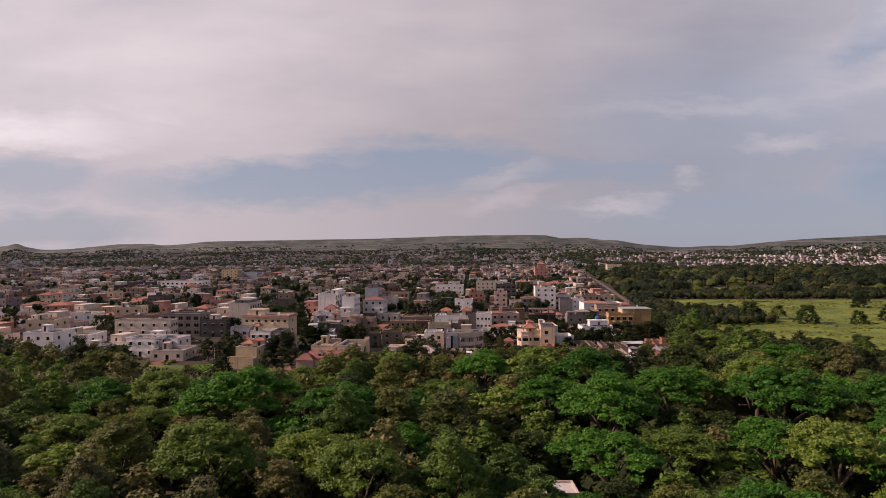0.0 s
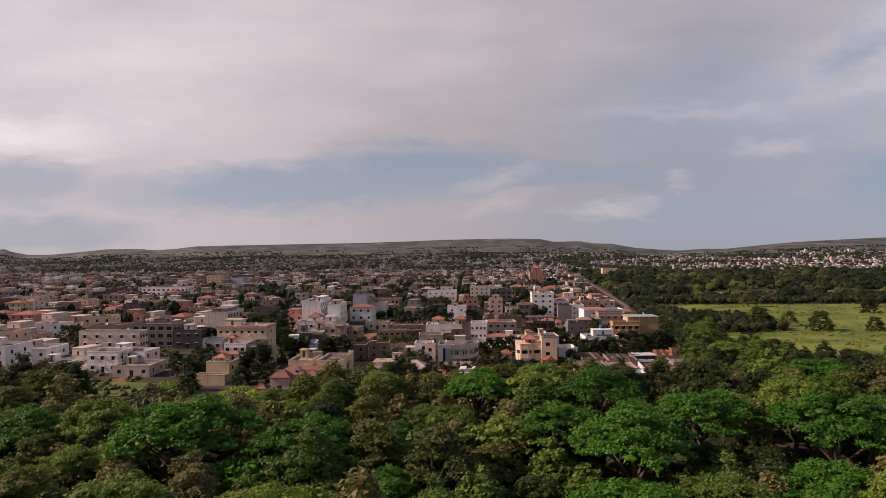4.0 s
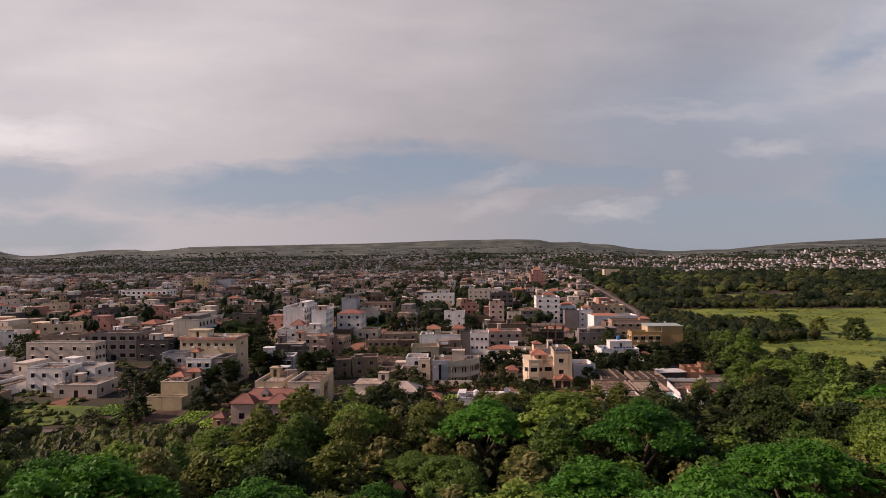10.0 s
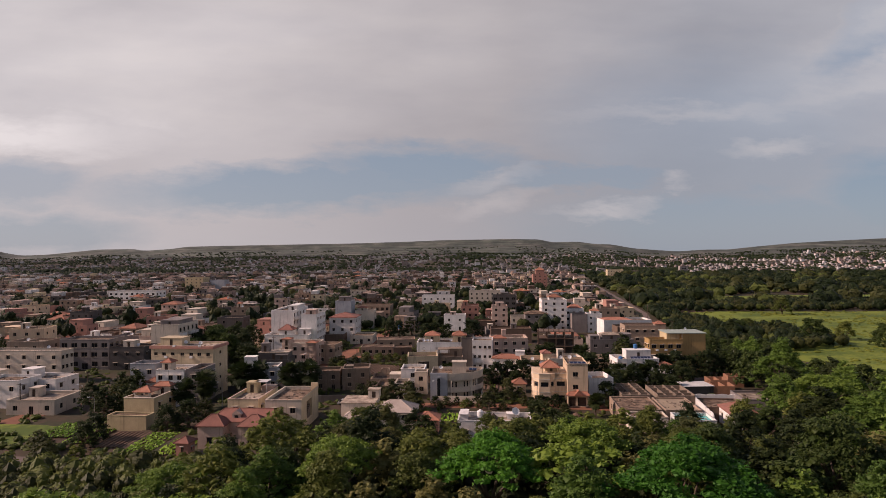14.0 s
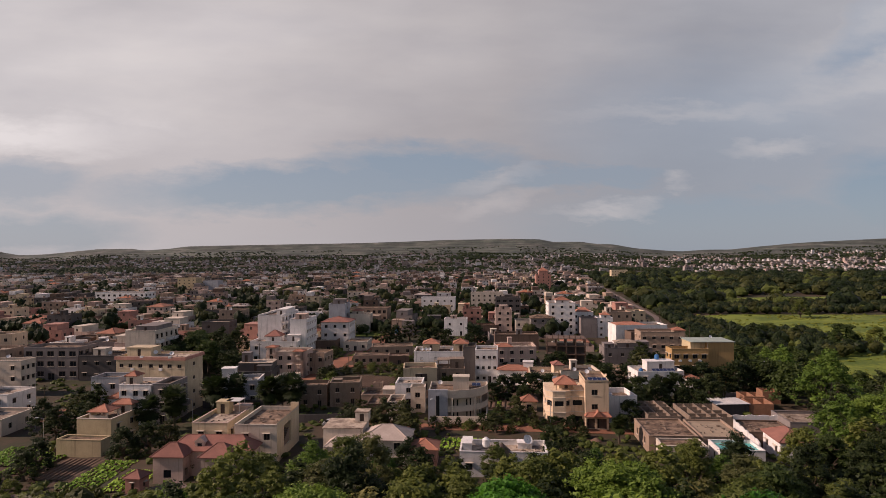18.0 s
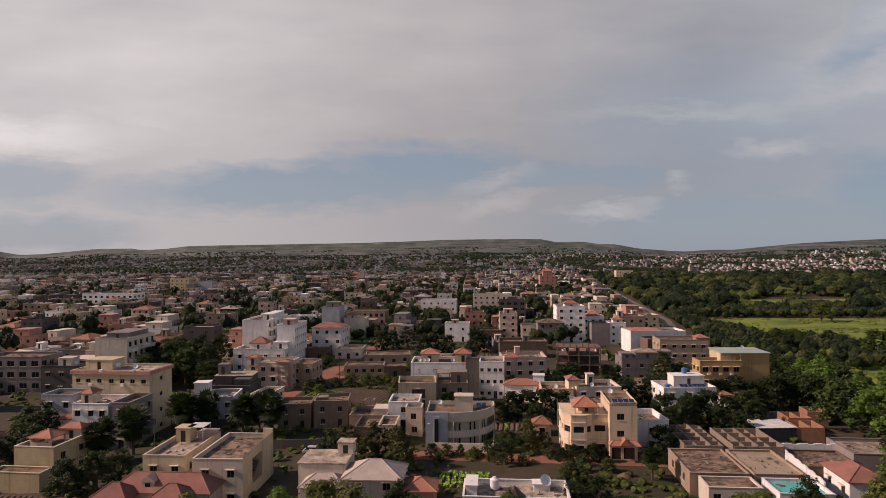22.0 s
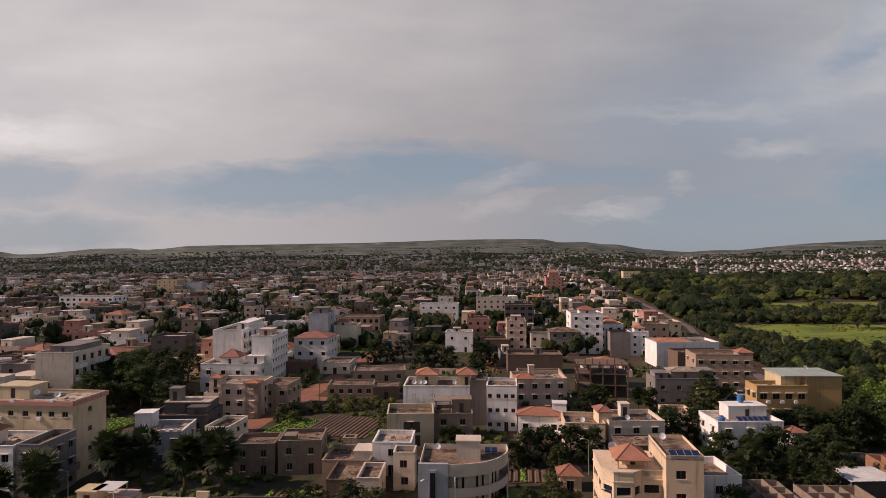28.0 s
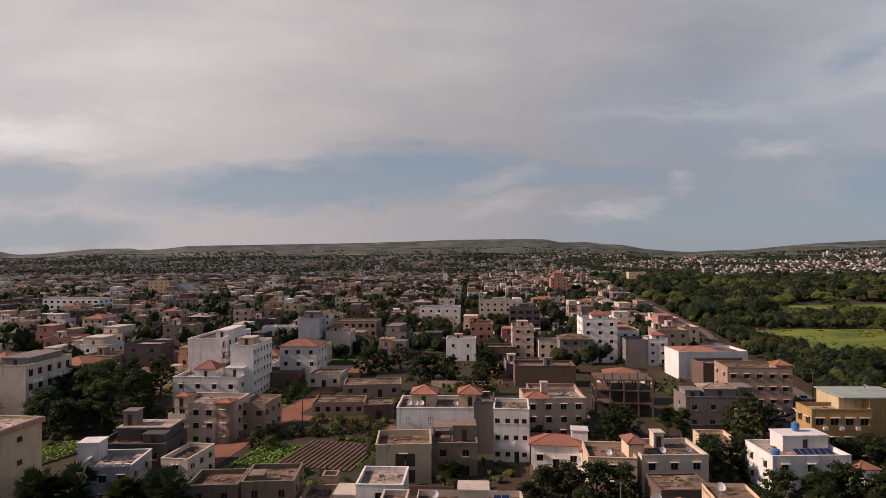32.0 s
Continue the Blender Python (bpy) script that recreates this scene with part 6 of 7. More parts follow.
def crown_mesh(name, mat, seed, radius, height, lobes, leaves, size, flat=0.62, low=-0.1, skirt=0.78):
    """An uneven dome of boughs; each bough carries sprigs, each sprig many small leaf sprays."""
    rs = np.random.RandomState(seed)
    cen, rad = [], []
    swell = rs.rand(4) * 6.28
    for i in range(lobes):
        a = i * 2.399 + rs.rand() * 0.9
        q = math.sqrt((i + 0.3) / lobes)
        wide = 1 + 0.14 * math.sin(2 * a + swell[0]) + 0.12 * math.sin(3 * a + swell[1]) + 0.08 * math.sin(5 * a + swell[2])
        rr = radius * q * 0.86 * wide
        z = height * (1 - skirt * q ** 2.0) * (0.72 + 0.42 * rs.rand()) + height * 0.10 * math.sin(2 * a + swell[3])
        cen.append((rr * math.cos(a), rr * math.sin(a), z))
        rad.append(radius * (0.13 + 0.12 * rs.rand() ** 1.5) * (1.15 - 0.25 * q) * (44 / max(lobes, 14)) ** 0.35)
    cen, rad = np.array(cen), np.array(rad)
    squash = np.array((1, 1, flat))
    vs, fs, k = [], [], 0
    for c, r in zip(cen, rad):
        v, f = blob(c - np.array((0, 0, r * flat * 0.25)), (r * 0.70, r * 0.70, r * flat * 0.60), rs.randint(1 << 30))
        vs.append(v)
        fs.extend(tuple(k + i for i in p) for p in f)
        k += len(v)
    # sprigs over the upper side of each bough
    sprigs = max(leaves // 16, lobes * 4)
    pick = rs.choice(lobes, sprigs, p=rad ** 2 / (rad ** 2).sum())
    d = rs.normal(size=(sprigs, 3))
    d /= np.linalg.norm(d, axis=1, keepdims=True)
    d[:, 2] = np.where(d[:, 2] < low, -d[:, 2], d[:, 2])
    sp = cen[pick] + d * rad[pick][:, None] * squash * (0.72 + 0.42 * rs.rand(sprigs, 1))
    gap = np.linalg.norm((sp[:, None, :] - cen[None]) / squash, axis=2) / rad[None]
    gap[np.arange(sprigs), pick] = 9
    keep = gap.min(axis=1) > 0.62
    sp, d = sp[keep], d[keep]
    which = rs.randint(len(sp), size=leaves)
    off = rs.normal(size=(leaves, 3)) * np.array((1, 1, 0.45)) * size * 1.35
    p, d = sp[which] + off, d[which]
    n = len(p)
    nor = d * 0.6 + rs.normal(size=(n, 3)) * 0.45 + np.array((0, 0, 0.75))
    nor /= np.linalg.norm(nor, axis=1, keepdims=True)
    t = np.cross(nor, rs.normal(size=(n, 3)))
    t /= np.linalg.norm(t, axis=1, keepdims=True)
    b = np.cross(nor, t)
    s = size * (0.5 + 0.8 * rs.rand(n, 1))
    e = 0.45 + 0.35 * rs.rand(n, 1)
    tri = np.stack([p - t * s, p - b * s * e + t * s * 0.5, p + b * s * e + t * s * 0.7 + nor * s * 0.2], axis=1).reshape(-1, 3)
    vs.append(tri)
    fs.extend((k + 3 * i, k + 3 * i + 1, k + 3 * i + 2) for i in range(n))
    me = bpy.data.meshes.new(name)
    me.from_pydata(np.concatenate(vs).tolist(), [], fs)
    me.materials.append(mat)
    return me


def trunk_mesh(seed, height, r, spread):
    rs = random.Random(seed)
    g = Geo()
    fork = height * 0.45
    g.tube((0, 0, -0.3), (0.1, 0.05, fork), r, r * 0.7, 8, False)
    for i in range(6):
        a = math.tau * i / 6 + rs.uniform(-0.3, 0.3)
        k = spread * rs.uniform(0.45, 0.75)
        mid = (math.cos(a) * k * 0.5, math.sin(a) * k * 0.5, height * 0.72)
        end = (math.cos(a) * k, math.sin(a) * k, height * rs.uniform(0.9, 1.05))
        g.tube((0.1, 0.05, fork * 0.95), mid, r * 0.5, r * 0.33, 6, False)
        g.tube(mid, end, r * 0.33, r * 0.14, 5, False)
    return g.mesh("trunk", BARK)


KINDS = {}


def add_kind(key, mat, seed, radius, rise, stem, lobes, leaves, size, flat, label, category="tree"):
    skirt = 0.78 if "umbrella" in key else 1.35
    KINDS[key] = (crown_mesh("crown", mat, seed, radius, rise, lobes, leaves, size, flat, skirt=skirt), trunk_mesh(seed, stem + rise * 0.3, 0.35 + radius * 0.02, radius * 0.8),
                  stem, radius, label, category)


add_kind("umbrella_a", LEAF["bright"], 1, 9.0, 4.6, 8.0, 85, 12000, 0.26, 0.46, "broad umbrella-shaped tree with bright green leaves")
add_kind("umbrella_b", LEAF["bright"], 2, 8.0, 4.2, 7.6, 75, 10000, 0.25, 0.46, "broad umbrella-shaped tree with bright green leaves")
add_kind("umbrella_c", LEAF["fresh"], 3, 7.0, 4.4, 8.0, 66, 8500, 0.25, 0.52, "spreading tree with layered fresh green crown")
add_kind("dome_a", LEAF["dark"], 4, 6.5, 6.8, 4.4, 72, 8500, 0.25, 0.75, "dense dark green domed tree")
add_kind("dome_b", LEAF["deep"], 5, 5.5, 7.3, 4.6, 62, 7000, 0.24, 0.80, "dense dark green domed tree")
add_kind("olive_a", LEAF["olive"], 6, 6.0, 5.9, 6.2, 60, 7600, 0.24, 0.70, "olive green tree with a rounded crown")
add_kind("olive_b", LEAF["olive"], 7, 5.0, 6.4, 6.2, 50, 6200, 0.23, 0.78, "olive green tree with an uneven crown")
add_kind("green_a", LEAF["mid"], 14, 6.2, 5.6, 6.2, 62, 8000, 0.24, 0.66, "mid green tree with a clumpy crown")
add_kind("pale_a", LEAF["pale"], 8, 4.6, 5.6, 6.6, 46, 6000, 0.23, 0.80, "tree with pale yellowish-green leaves")
add_kind("small_a", LEAF["deep"], 9, 2.7, 3.3, 1.5, 34, 2600, 0.18, 0.85, "small dark green garden tree")
add_kind("small_b", LEAF["drab"], 10, 2.3, 3.0, 1.4, 30, 2200, 0.17, 0.85, "small olive green garden tree")
add_kind("shrub_a", LEAF["drab"], 12, 1.5, 1.3, 0.2, 14, 700, 0.18, 0.8, "low green garden shrub", "shrub")
add_kind("shrub_b", LEAF["olive"], 13, 1.3, 1.2, 0.2, 14, 700, 0.18, 0.8, "low bright green shrub", "shrub")


def tree(key, x, y, scale=1.0, turn=0.0, z=0.0, group="trees", tall=1.0):
    crown, trunk, stem, radius, label, category = KINDS[key]
    m = pose(x, y, z, 0, 0, turn) @ Matrix.Diagonal((scale, scale, scale * tall, 1))
    ob = thing("shrub" if category == "shrub" else "tree", m, label, category, group)
    if category != "shrub":
        part("trunk", trunk, None, ob)
    part("crown", crown, None, ob, at=pose(0, 0, stem))
    return ob


def palm_meshes():
    g = Geo()
    g.tube((0, 0, -0.2), (0.15, 0.1, 5.0), 0.26, 0.20, 8), g.tube((0.15, 0.1, 5.0), (0.15, 0.1, 6.4), 0.24, 0.13, 8)
    f, rs = Geo(), random.Random(3)
    for i in range(84):
        a, up = i * 2.399, rs.uniform(-1.35, 1.35)
        L = rs.uniform(1.0, 2.1)
        base = Vector((0.15, 0.1, 5.2 + 0.9 * rs.random()))
        d = Vector((math.cos(a) * math.cos(up), math.sin(a) * math.cos(up), math.sin(up)))
        hub = base + d * L
        side = d.cross(Vector((0, 0, 1))).normalized()
        top = side.cross(d)
        f.tube(base, hub, 0.04, 0.03, 4, False)
        for j in range(11):        # fan of narrow blades
            b = -1.5 + 3.0 * j / 10
            w = (d * math.cos(b) + side * math.sin(b)).normalized()
            tip = hub + w * rs.uniform(1.2, 1.7) - Vector((0, 0, 0.35 * rs.random()))
            q = w.cross(top).normalized() * 0.17
            midp = hub + (tip - hub) * 0.5
            f.face(hub, midp - q, tip, midp + q)
    return g.mesh("trunk", BARK), f.mesh("fronds", LEAF["deep"])


PALM = palm_meshes()


def palm(x, y, scale=1.0, turn=0.0):
    ob = thing("palm_tree", pose(x, y, 0, 0, 0, turn) @ Matrix.Scale(scale, 4), "fan palm with a dark green crown", "palm", "fan palms")
    part("trunk", PALM[0], None, ob), part("fronds", PALM[1], None, ob)


def in_field(x, y):
    if 208 < y < 490 and x > float(np.interp(y, [208, 225, 255, 275, 316, 334, 394, 404, 490], [140, 122, 115, 114, 118, 165, 168, 140, 140])):
        return True
    return (228 < x < 475 and 565 < y < 645) or (325 < x < 515 and 720 < y < 800)


def wood(x, y):
    """Where the wood stands: below the quarter and all along its right side."""
    if y < 60:
        return True
    near = float(np.interp(x, [-140, -100, -94, -84, -58, -48, -40, -30, -8, 4, 15, 38, 60], [203, 197, 172, 156, 150, 151, 170, 194, 199, 193, 192, 197, 199]))
    if y < near - 1:
        return True
    return x > float(np.interp(y, [200, 215, 262, 300, 340, 480, 790, 940, 1050], [62, 80, 89, 94, 101, 130, 175, 194, 215])) and not in_field(x, y)


rng = random.Random(21)
spots = []


def try_tree(x, y, r, near):
    for px, py, pr in near:
        if (px - x) ** 2 + (py - y) ** 2 < ((pr + r) * 0.66) ** 2:
            return False
    return True


# chosen large trees of the wood
BIG = [("umbrella_a", -41, 118, 1.25), ("umbrella_a", 30, 150, 1.15), ("umbrella_b", 44, 132, 1.2), ("umbrella_a", 62, 122, 1.2), ("umbrella_b", 18, 128, 1.1),
       ("umbrella_c", 70, 150, 1.1), ("umbrella_b", 6, 160, 1.1), ("umbrella_c", 22, 170, 1.0), ("pale_a", -12, 186, 0.95), ("pale_a", -18, 178, 0.85),
       ("pale_a", 42, 180, 0.85), ("pale_a", -33, 100, 1.0), ("olive_a", -50, 92, 1.2), ("umbrella_c", -22, 92, 1.0), ("dome_a", -70, 146, 1.0),
       ("dome_a", -100, 188, 1.1), ("dome_b", -106, 178, 1.2), ("umbrella_b", 88, 172, 1.1), ("dome_a", -24, 138, 1.1), ("olive_a", -12, 118, 1.1),
       ("olive_a", -17, 196, 0.72), ("green_a", -22, 192, 0.72), ("dome_b", -7, 199, 0.6), ("olive_b", 8, 194, 0.62), ("green_a", 24, 192, 0.6), ("dome_b", 47, 193, 0.78), ("olive_b", 58, 194, 0.82), ("dome_a", 66, 200, 0.7)]
for key, x, y, s in BIG:
    tree(key, x, y, s, rng.uniform(0, 360), group="trees of the wood")
    spots.append((x, y, KINDS[key][3] * s))
count = 0
LATER = []
for _ in range(30000):
    y = 58 + 500 * rng.random() ** 1.2
    x = rng.uniform(-0.80, 0.84) * (y + 14)
    if not wood(x, y) or (8 < x < 21 and 88 < y < 103):
        continue
    kinds = (["umbrella_a", "umbrella_b", "umbrella_a", "green_a", "umbrella_c", "green_a", "olive_a", "dome_a"] if -5 < x < 96 and y < 165 else
             ["dome_a", "dome_b", "dome_a", "dome_b", "dome_a", "green_a"] if x > 84 else
             ["umbrella_c", "green_a", "umbrella_a", "umbrella_b", "green_a", "umbrella_c", "olive_a", "umbrella_c"] if y < 150 else
             ["dome_a", "dome_b", "olive_a", "green_a", "green_a", "umbrella_c", "dome_b", "olive_b"])
    if rng.random() < 0.07 and y < 200:
        kinds = ["pale_a"]
    key = rng.choice(kinds)
    s = rng.uniform(0.75, 1.15)
    r = KINDS[key][3] * s
    if -45 < x < 66 and y > 174:
        key = rng.choice(["olive_b", "dome_b", "olive_a", "green_a"])
        s = rng.uniform(0.72, 0.95) if y < 185 else rng.uniform(0.58, 0.8) if x > 34 else rng.uniform(0.46, 0.66)
        r = KINDS[key][3] * s
    elif x > 88 and y > 190:
        s *= 0.78 if y < 240 else 0.66 if y < 325 else 0.56
        r = KINDS[key][3] * s
    if not try_tree(x, y, r, spots):
        continue
    spots.append((x, y, r))
    if y < 250 and count < 215:
        count += 1
        tree(key, x, y, s, rng.uniform(0, 360), group="trees of the wood", tall=rng.uniform(0.9, 1.15))
    else:
        LATER.append((key, x, y, s, rng.uniform(0, 6.28)))
# trees standing in the field
for x, y, key, s in ((156, 342, "dome_a", 1.25), (182, 334, "dome_a", 1.1), (176, 352, "olive_a", 0.8), (262, 420, "dome_b", 1.0), (139, 372, "dome_a", 0.8), (132, 366, "dome_b", 0.8), (146, 380, "olive_a", 0.7), (152, 368, "dome_b", 0.7), (206, 330, "dome_a", 0.8), (230, 345, "dome_b", 0.8), (210, 470, "olive_a", 1.1), (290, 462, "dome_a", 1.0)):
    tree(key, x, y, s, x * 7, z=-2.4 * s, group="trees in the field")


def joined(name, items, label):
    """Trees of the wood further back: one mesh of thinned crowns."""
    vs, fs, ms, k = [], [], [], 0
    mats = [LEAF["bright"], LEAF["dark"], LEAF["olive"], LEAF["pale"], LEAF["fresh"], LEAF["mid"], LEAF["deep"], LEAF["drab"]]
    cache = {}
    for key, x, y, s, turn in items:
        if key not in cache:
            crown = KINDS[key][0]
            co = np.empty(len(crown.vertices) * 3)
            crown.vertices.foreach_get("co", co)
            polys = [tuple(p.vertices) for p in crown.polygons]
            cores = [p for p in polys if max(p) - min(p) > 2]
            leaves = [p for p in polys if max(p) - min(p) == 2]
            cache[key] = co.reshape(-1, 3), cores, leaves, mats.index(crown.materials[0])
        co, cores, leaves, mi = cache[key]
        leaves = leaves[::8]
        c, n = math.cos(turn) * s, math.sin(turn) * s
        nc = max(max(p) for p in cores) + 1
        lv = co[np.array(leaves)]
        mid = lv.mean(axis=1, keepdims=True)
        pts = np.concatenate([co[:nc], (mid + (lv - mid) * 2.0).reshape(-1, 3)])
        out = np.stack([pts[:, 0] * c - pts[:, 1] * n + x, pts[:, 0] * n + pts[:, 1] * c + y, (pts[:, 2] + KINDS[key][2]) * s], axis=1)
        out = np.array(HUB) + (out - np.array(HUB)) * (1.0 - land(x, y) / HUB.z)
        vs.append(out)
        fs.extend(tuple(k + i for i in p) for p in cores)
        fs.extend((k + nc + 3 * i, k + nc + 3 * i + 1, k + nc + 3 * i + 2) for i in range(len(leaves)))
        ms.extend([mi] * (len(cores) + len(leaves)))
        k += len(out)
    me = bpy.data.meshes.new(name)
    me.from_pydata(np.concatenate(vs).tolist(), [], fs)
    for m in mats:
        me.materials.append(m)
    me.polygons.foreach_set("material_index", ms)
    return tagged(new(name, me), label, "trees", kind="stuff")


# garden trees, palms and shrubs among the houses
for x, y, s in ((-66, 230, 1.0), (-63, 236, 1.1), (-57, 246, 1.15), (-53, 249, 1.1), (-60, 250, 1.0), (-44.5, 246, 1.1), (-38.5, 247, 1.15), (-42, 250, 1.0), (0.8, 266, 0.66), (-1, 268, 0.58),
                (35.5, 221, 0.66), (47, 300, 0.7), (49, 297, 0.75), (46, 253, 0.66), (50, 249, 0.7), (58, 259, 0.72), (-52, 425, 1.1), (-48, 430, 1.1)):
    palm(x, y, s * 1.06, x * 31)
for x, y, key, s in ((-92, 300, "dome_a", 0.9), (-100, 322, "dome_b", 0.9), (-88, 330, "dome_a", 0.95), (-96, 312, "dome_b", 0.8), (-86, 297, "small_a", 1.6), (-74, 306, "small_a", 1.5), (-104, 298, "small_a", 1.6),
                     (4, 332, "small_b", 1.4), (8, 340, "small_a", 1.3), (-4, 328, "shrub_a", 1.5), (2, 345, "shrub_b", 1.5), (-8, 336, "small_b", 1.2), (15, 262, "small_a", 1.3), (19, 264, "small_a", 1.3), (23, 263, "small_a", 1.4), (27, 263, "small_a", 1.3), (12, 259, "small_a", 1.0), (20, 258, "small_a", 0.9), (16, 240, "small_b", 1.2),
                     (21.5, 231.6, "small_a", 0.5), (23.6, 231.4, "small_a", 0.62), (25.6, 231.3, "small_a", 0.48), (27.6, 231.2, "small_a", 0.66), (29.6, 231.0, "small_a", 0.5), (20.0, 233.0, "shrub_a", 1.1), (-3.5, 234.6, "small_a", 0.5), (-0.5, 234.4, "shrub_a", 1.2), (2.2, 234.2, "small_a", 0.45), (5.0, 234.0, "shrub_b", 1.1), (7.6, 234.4, "small_a", 0.6), (9.8, 236.5, "shrub_a", 1.3), (12, 238, "small_b", 0.9), (16, 236, "small_b", 0.9), (19.5, 239, "small_b", 0.7), (68, 271, "small_a", 1.5), (72, 270, "small_a", 1.7), (76.5, 271, "small_a", 1.4), (81, 270.5, "small_a", 1.7), (85, 273, "small_a", 1.5), (55, 257.5, "dome_b", 0.56), (60.5, 258.5, "small_a", 1.5), (50.5, 259.5, "small_a", 1.3), (73.5, 265, "small_b", 1.3), (79, 265.5, "shrub_a", 1.7), (90, 276, "small_a", 1.6), (4, 232.5, "shrub_b", 1.0), (-2, 231.5, "shrub_a", 0.9), (8, 231.8, "shrub_a", 0.9),
                     (-14, 231, "small_b", 1.6), (-19, 230, "small_b", 1.5), (-10, 228, "small_b", 1.6), (-9, 223, "small_b", 1.3), (-22, 229, "small_b", 1.4), (-15, 226, "small_b", 1.3), (47, 246, "dome_b", 0.52), (53, 251, "dome_b", 0.6), (59, 250, "dome_b", 0.5),
                     (64, 255, "small_a", 1.4), (68, 252, "small_a", 1.3), (62, 246, "small_a", 1.1), (70, 260, "small_a", 1.4), (45, 273, "small_a", 1.5), (47, 277, "small_a", 1.4), (41, 232, "small_a", 1.3),
                     (52, 276, "small_a", 1.4), (-76, 208, "small_a", 1.2), (-75.5, 203, "small_a", 1.1), (-83, 201, "shrub_a", 1.6), (-80, 198, "shrub_a", 1.5), (-86, 205, "shrub_a", 1.6), (-74, 197.5, "shrub_b", 1.3), (-78, 228, "dome_b", 0.6), (-84, 226, "dome_b", 0.6), (-90, 231, "dome_b", 0.65),
                     (-85, 236, "small_b", 1.6), (-64, 215, "small_a", 1.2), (-60, 217, "small_a", 1.3), (-58, 221, "small_b", 1.2), (-46, 206, "small_b", 1.0), (-81, 304, "dome_a", 1.0), (-88, 312, "dome_a", 1.1),
                     (-92, 320, "dome_a", 1.1), (-84, 324, "dome_b", 1.0), (-78, 313, "dome_b", 0.9), (-74, 300, "small_a", 1.6), (-70, 296, "small_a", 1.5), (-95, 332, "dome_a", 1.0), (-82, 336, "dome_b", 0.9),
                     (-10, 360, "small_a", 1.6), (-6, 362, "small_a", 1.6), (-1, 361, "small_a", 1.5), (11, 362, "small_a", 1.8), (12, 368, "small_a", 1.7), (-28, 372, "small_a", 1.6), (-24, 376, "small_a", 1.5),
                     (-18, 380, "small_b", 1.8), (-34, 300, "shrub_a", 1.4), (-30, 301, "shrub_a", 1.6), (-26, 302, "shrub_b", 1.5), (-22, 303, "shrub_a", 1.5), (-38, 297, "shrub_a", 1.6), (-40, 292, "shrub_a", 1.8),
                     (-37, 290, "shrub_b", 1.6), (-16, 300, "shrub_a", 1.5), (-20, 309, "shrub_b", 1.3), (-26, 309, "shrub_b", 1.4), (-31, 311, "shrub_b", 1.4), (-14, 281, "shrub_b", 1.3), (-14.5, 285, "small_b", 1.0),
                     (-44, 335, "shrub_a", 1.8), (-46, 343, "shrub_b", 1.8), (-48, 330, "shrub_a", 1.9), (18, 292, "small_b", 1.0), (27, 295, "small_a", 1.0), (33, 296, "small_a", 1.3), (37, 300, "small_a", 1.4),
                     (25, 229, "shrub_a", 1.0), (29, 226, "shrub_a", 1.1), (20, 211, "small_a", 1.3), (23, 209, "small_a", 1.0), (19, 206, "small_a", 1.0), (10.5, 229.5, "small_b", 0.9), (14, 229.3, "shrub_a", 1.0)):
    tree(key, x, y, s, x * 13, group="garden trees and shrubs")
for i in range(20):
    x, y = rng.uniform(-160, -108), rng.uniform(203, 246)
    if free(x, y, 2.0) and x < -113:
        tree("dome_b" if i % 4 == 3 else rng.choice(["small_a", "small_b"]), x, y, rng.uniform(0.6, 0.75) if i % 4 == 3 else rng.uniform(1.1, 1.6), x * 17, group="garden trees and shrubs")
for x, y in GREEN[:230]:
    for _ in range(3):
        key = rng.choice(["small_a", "small_a", "small_b", "dome_b"])
        LATER.append((key, x + rng.uniform(-5, 5), y + rng.uniform(-5, 5), rng.uniform(1.0, 1.7) * (0.55 if key == "dome_b" else 1), rng.uniform(0, 6.28)))
BEHIND = [p for p in LATER if p[2] >= 320]
joined("wood_behind", [p for p in LATER if p[2] < 320], "dense green trees of the wood and between the houses")


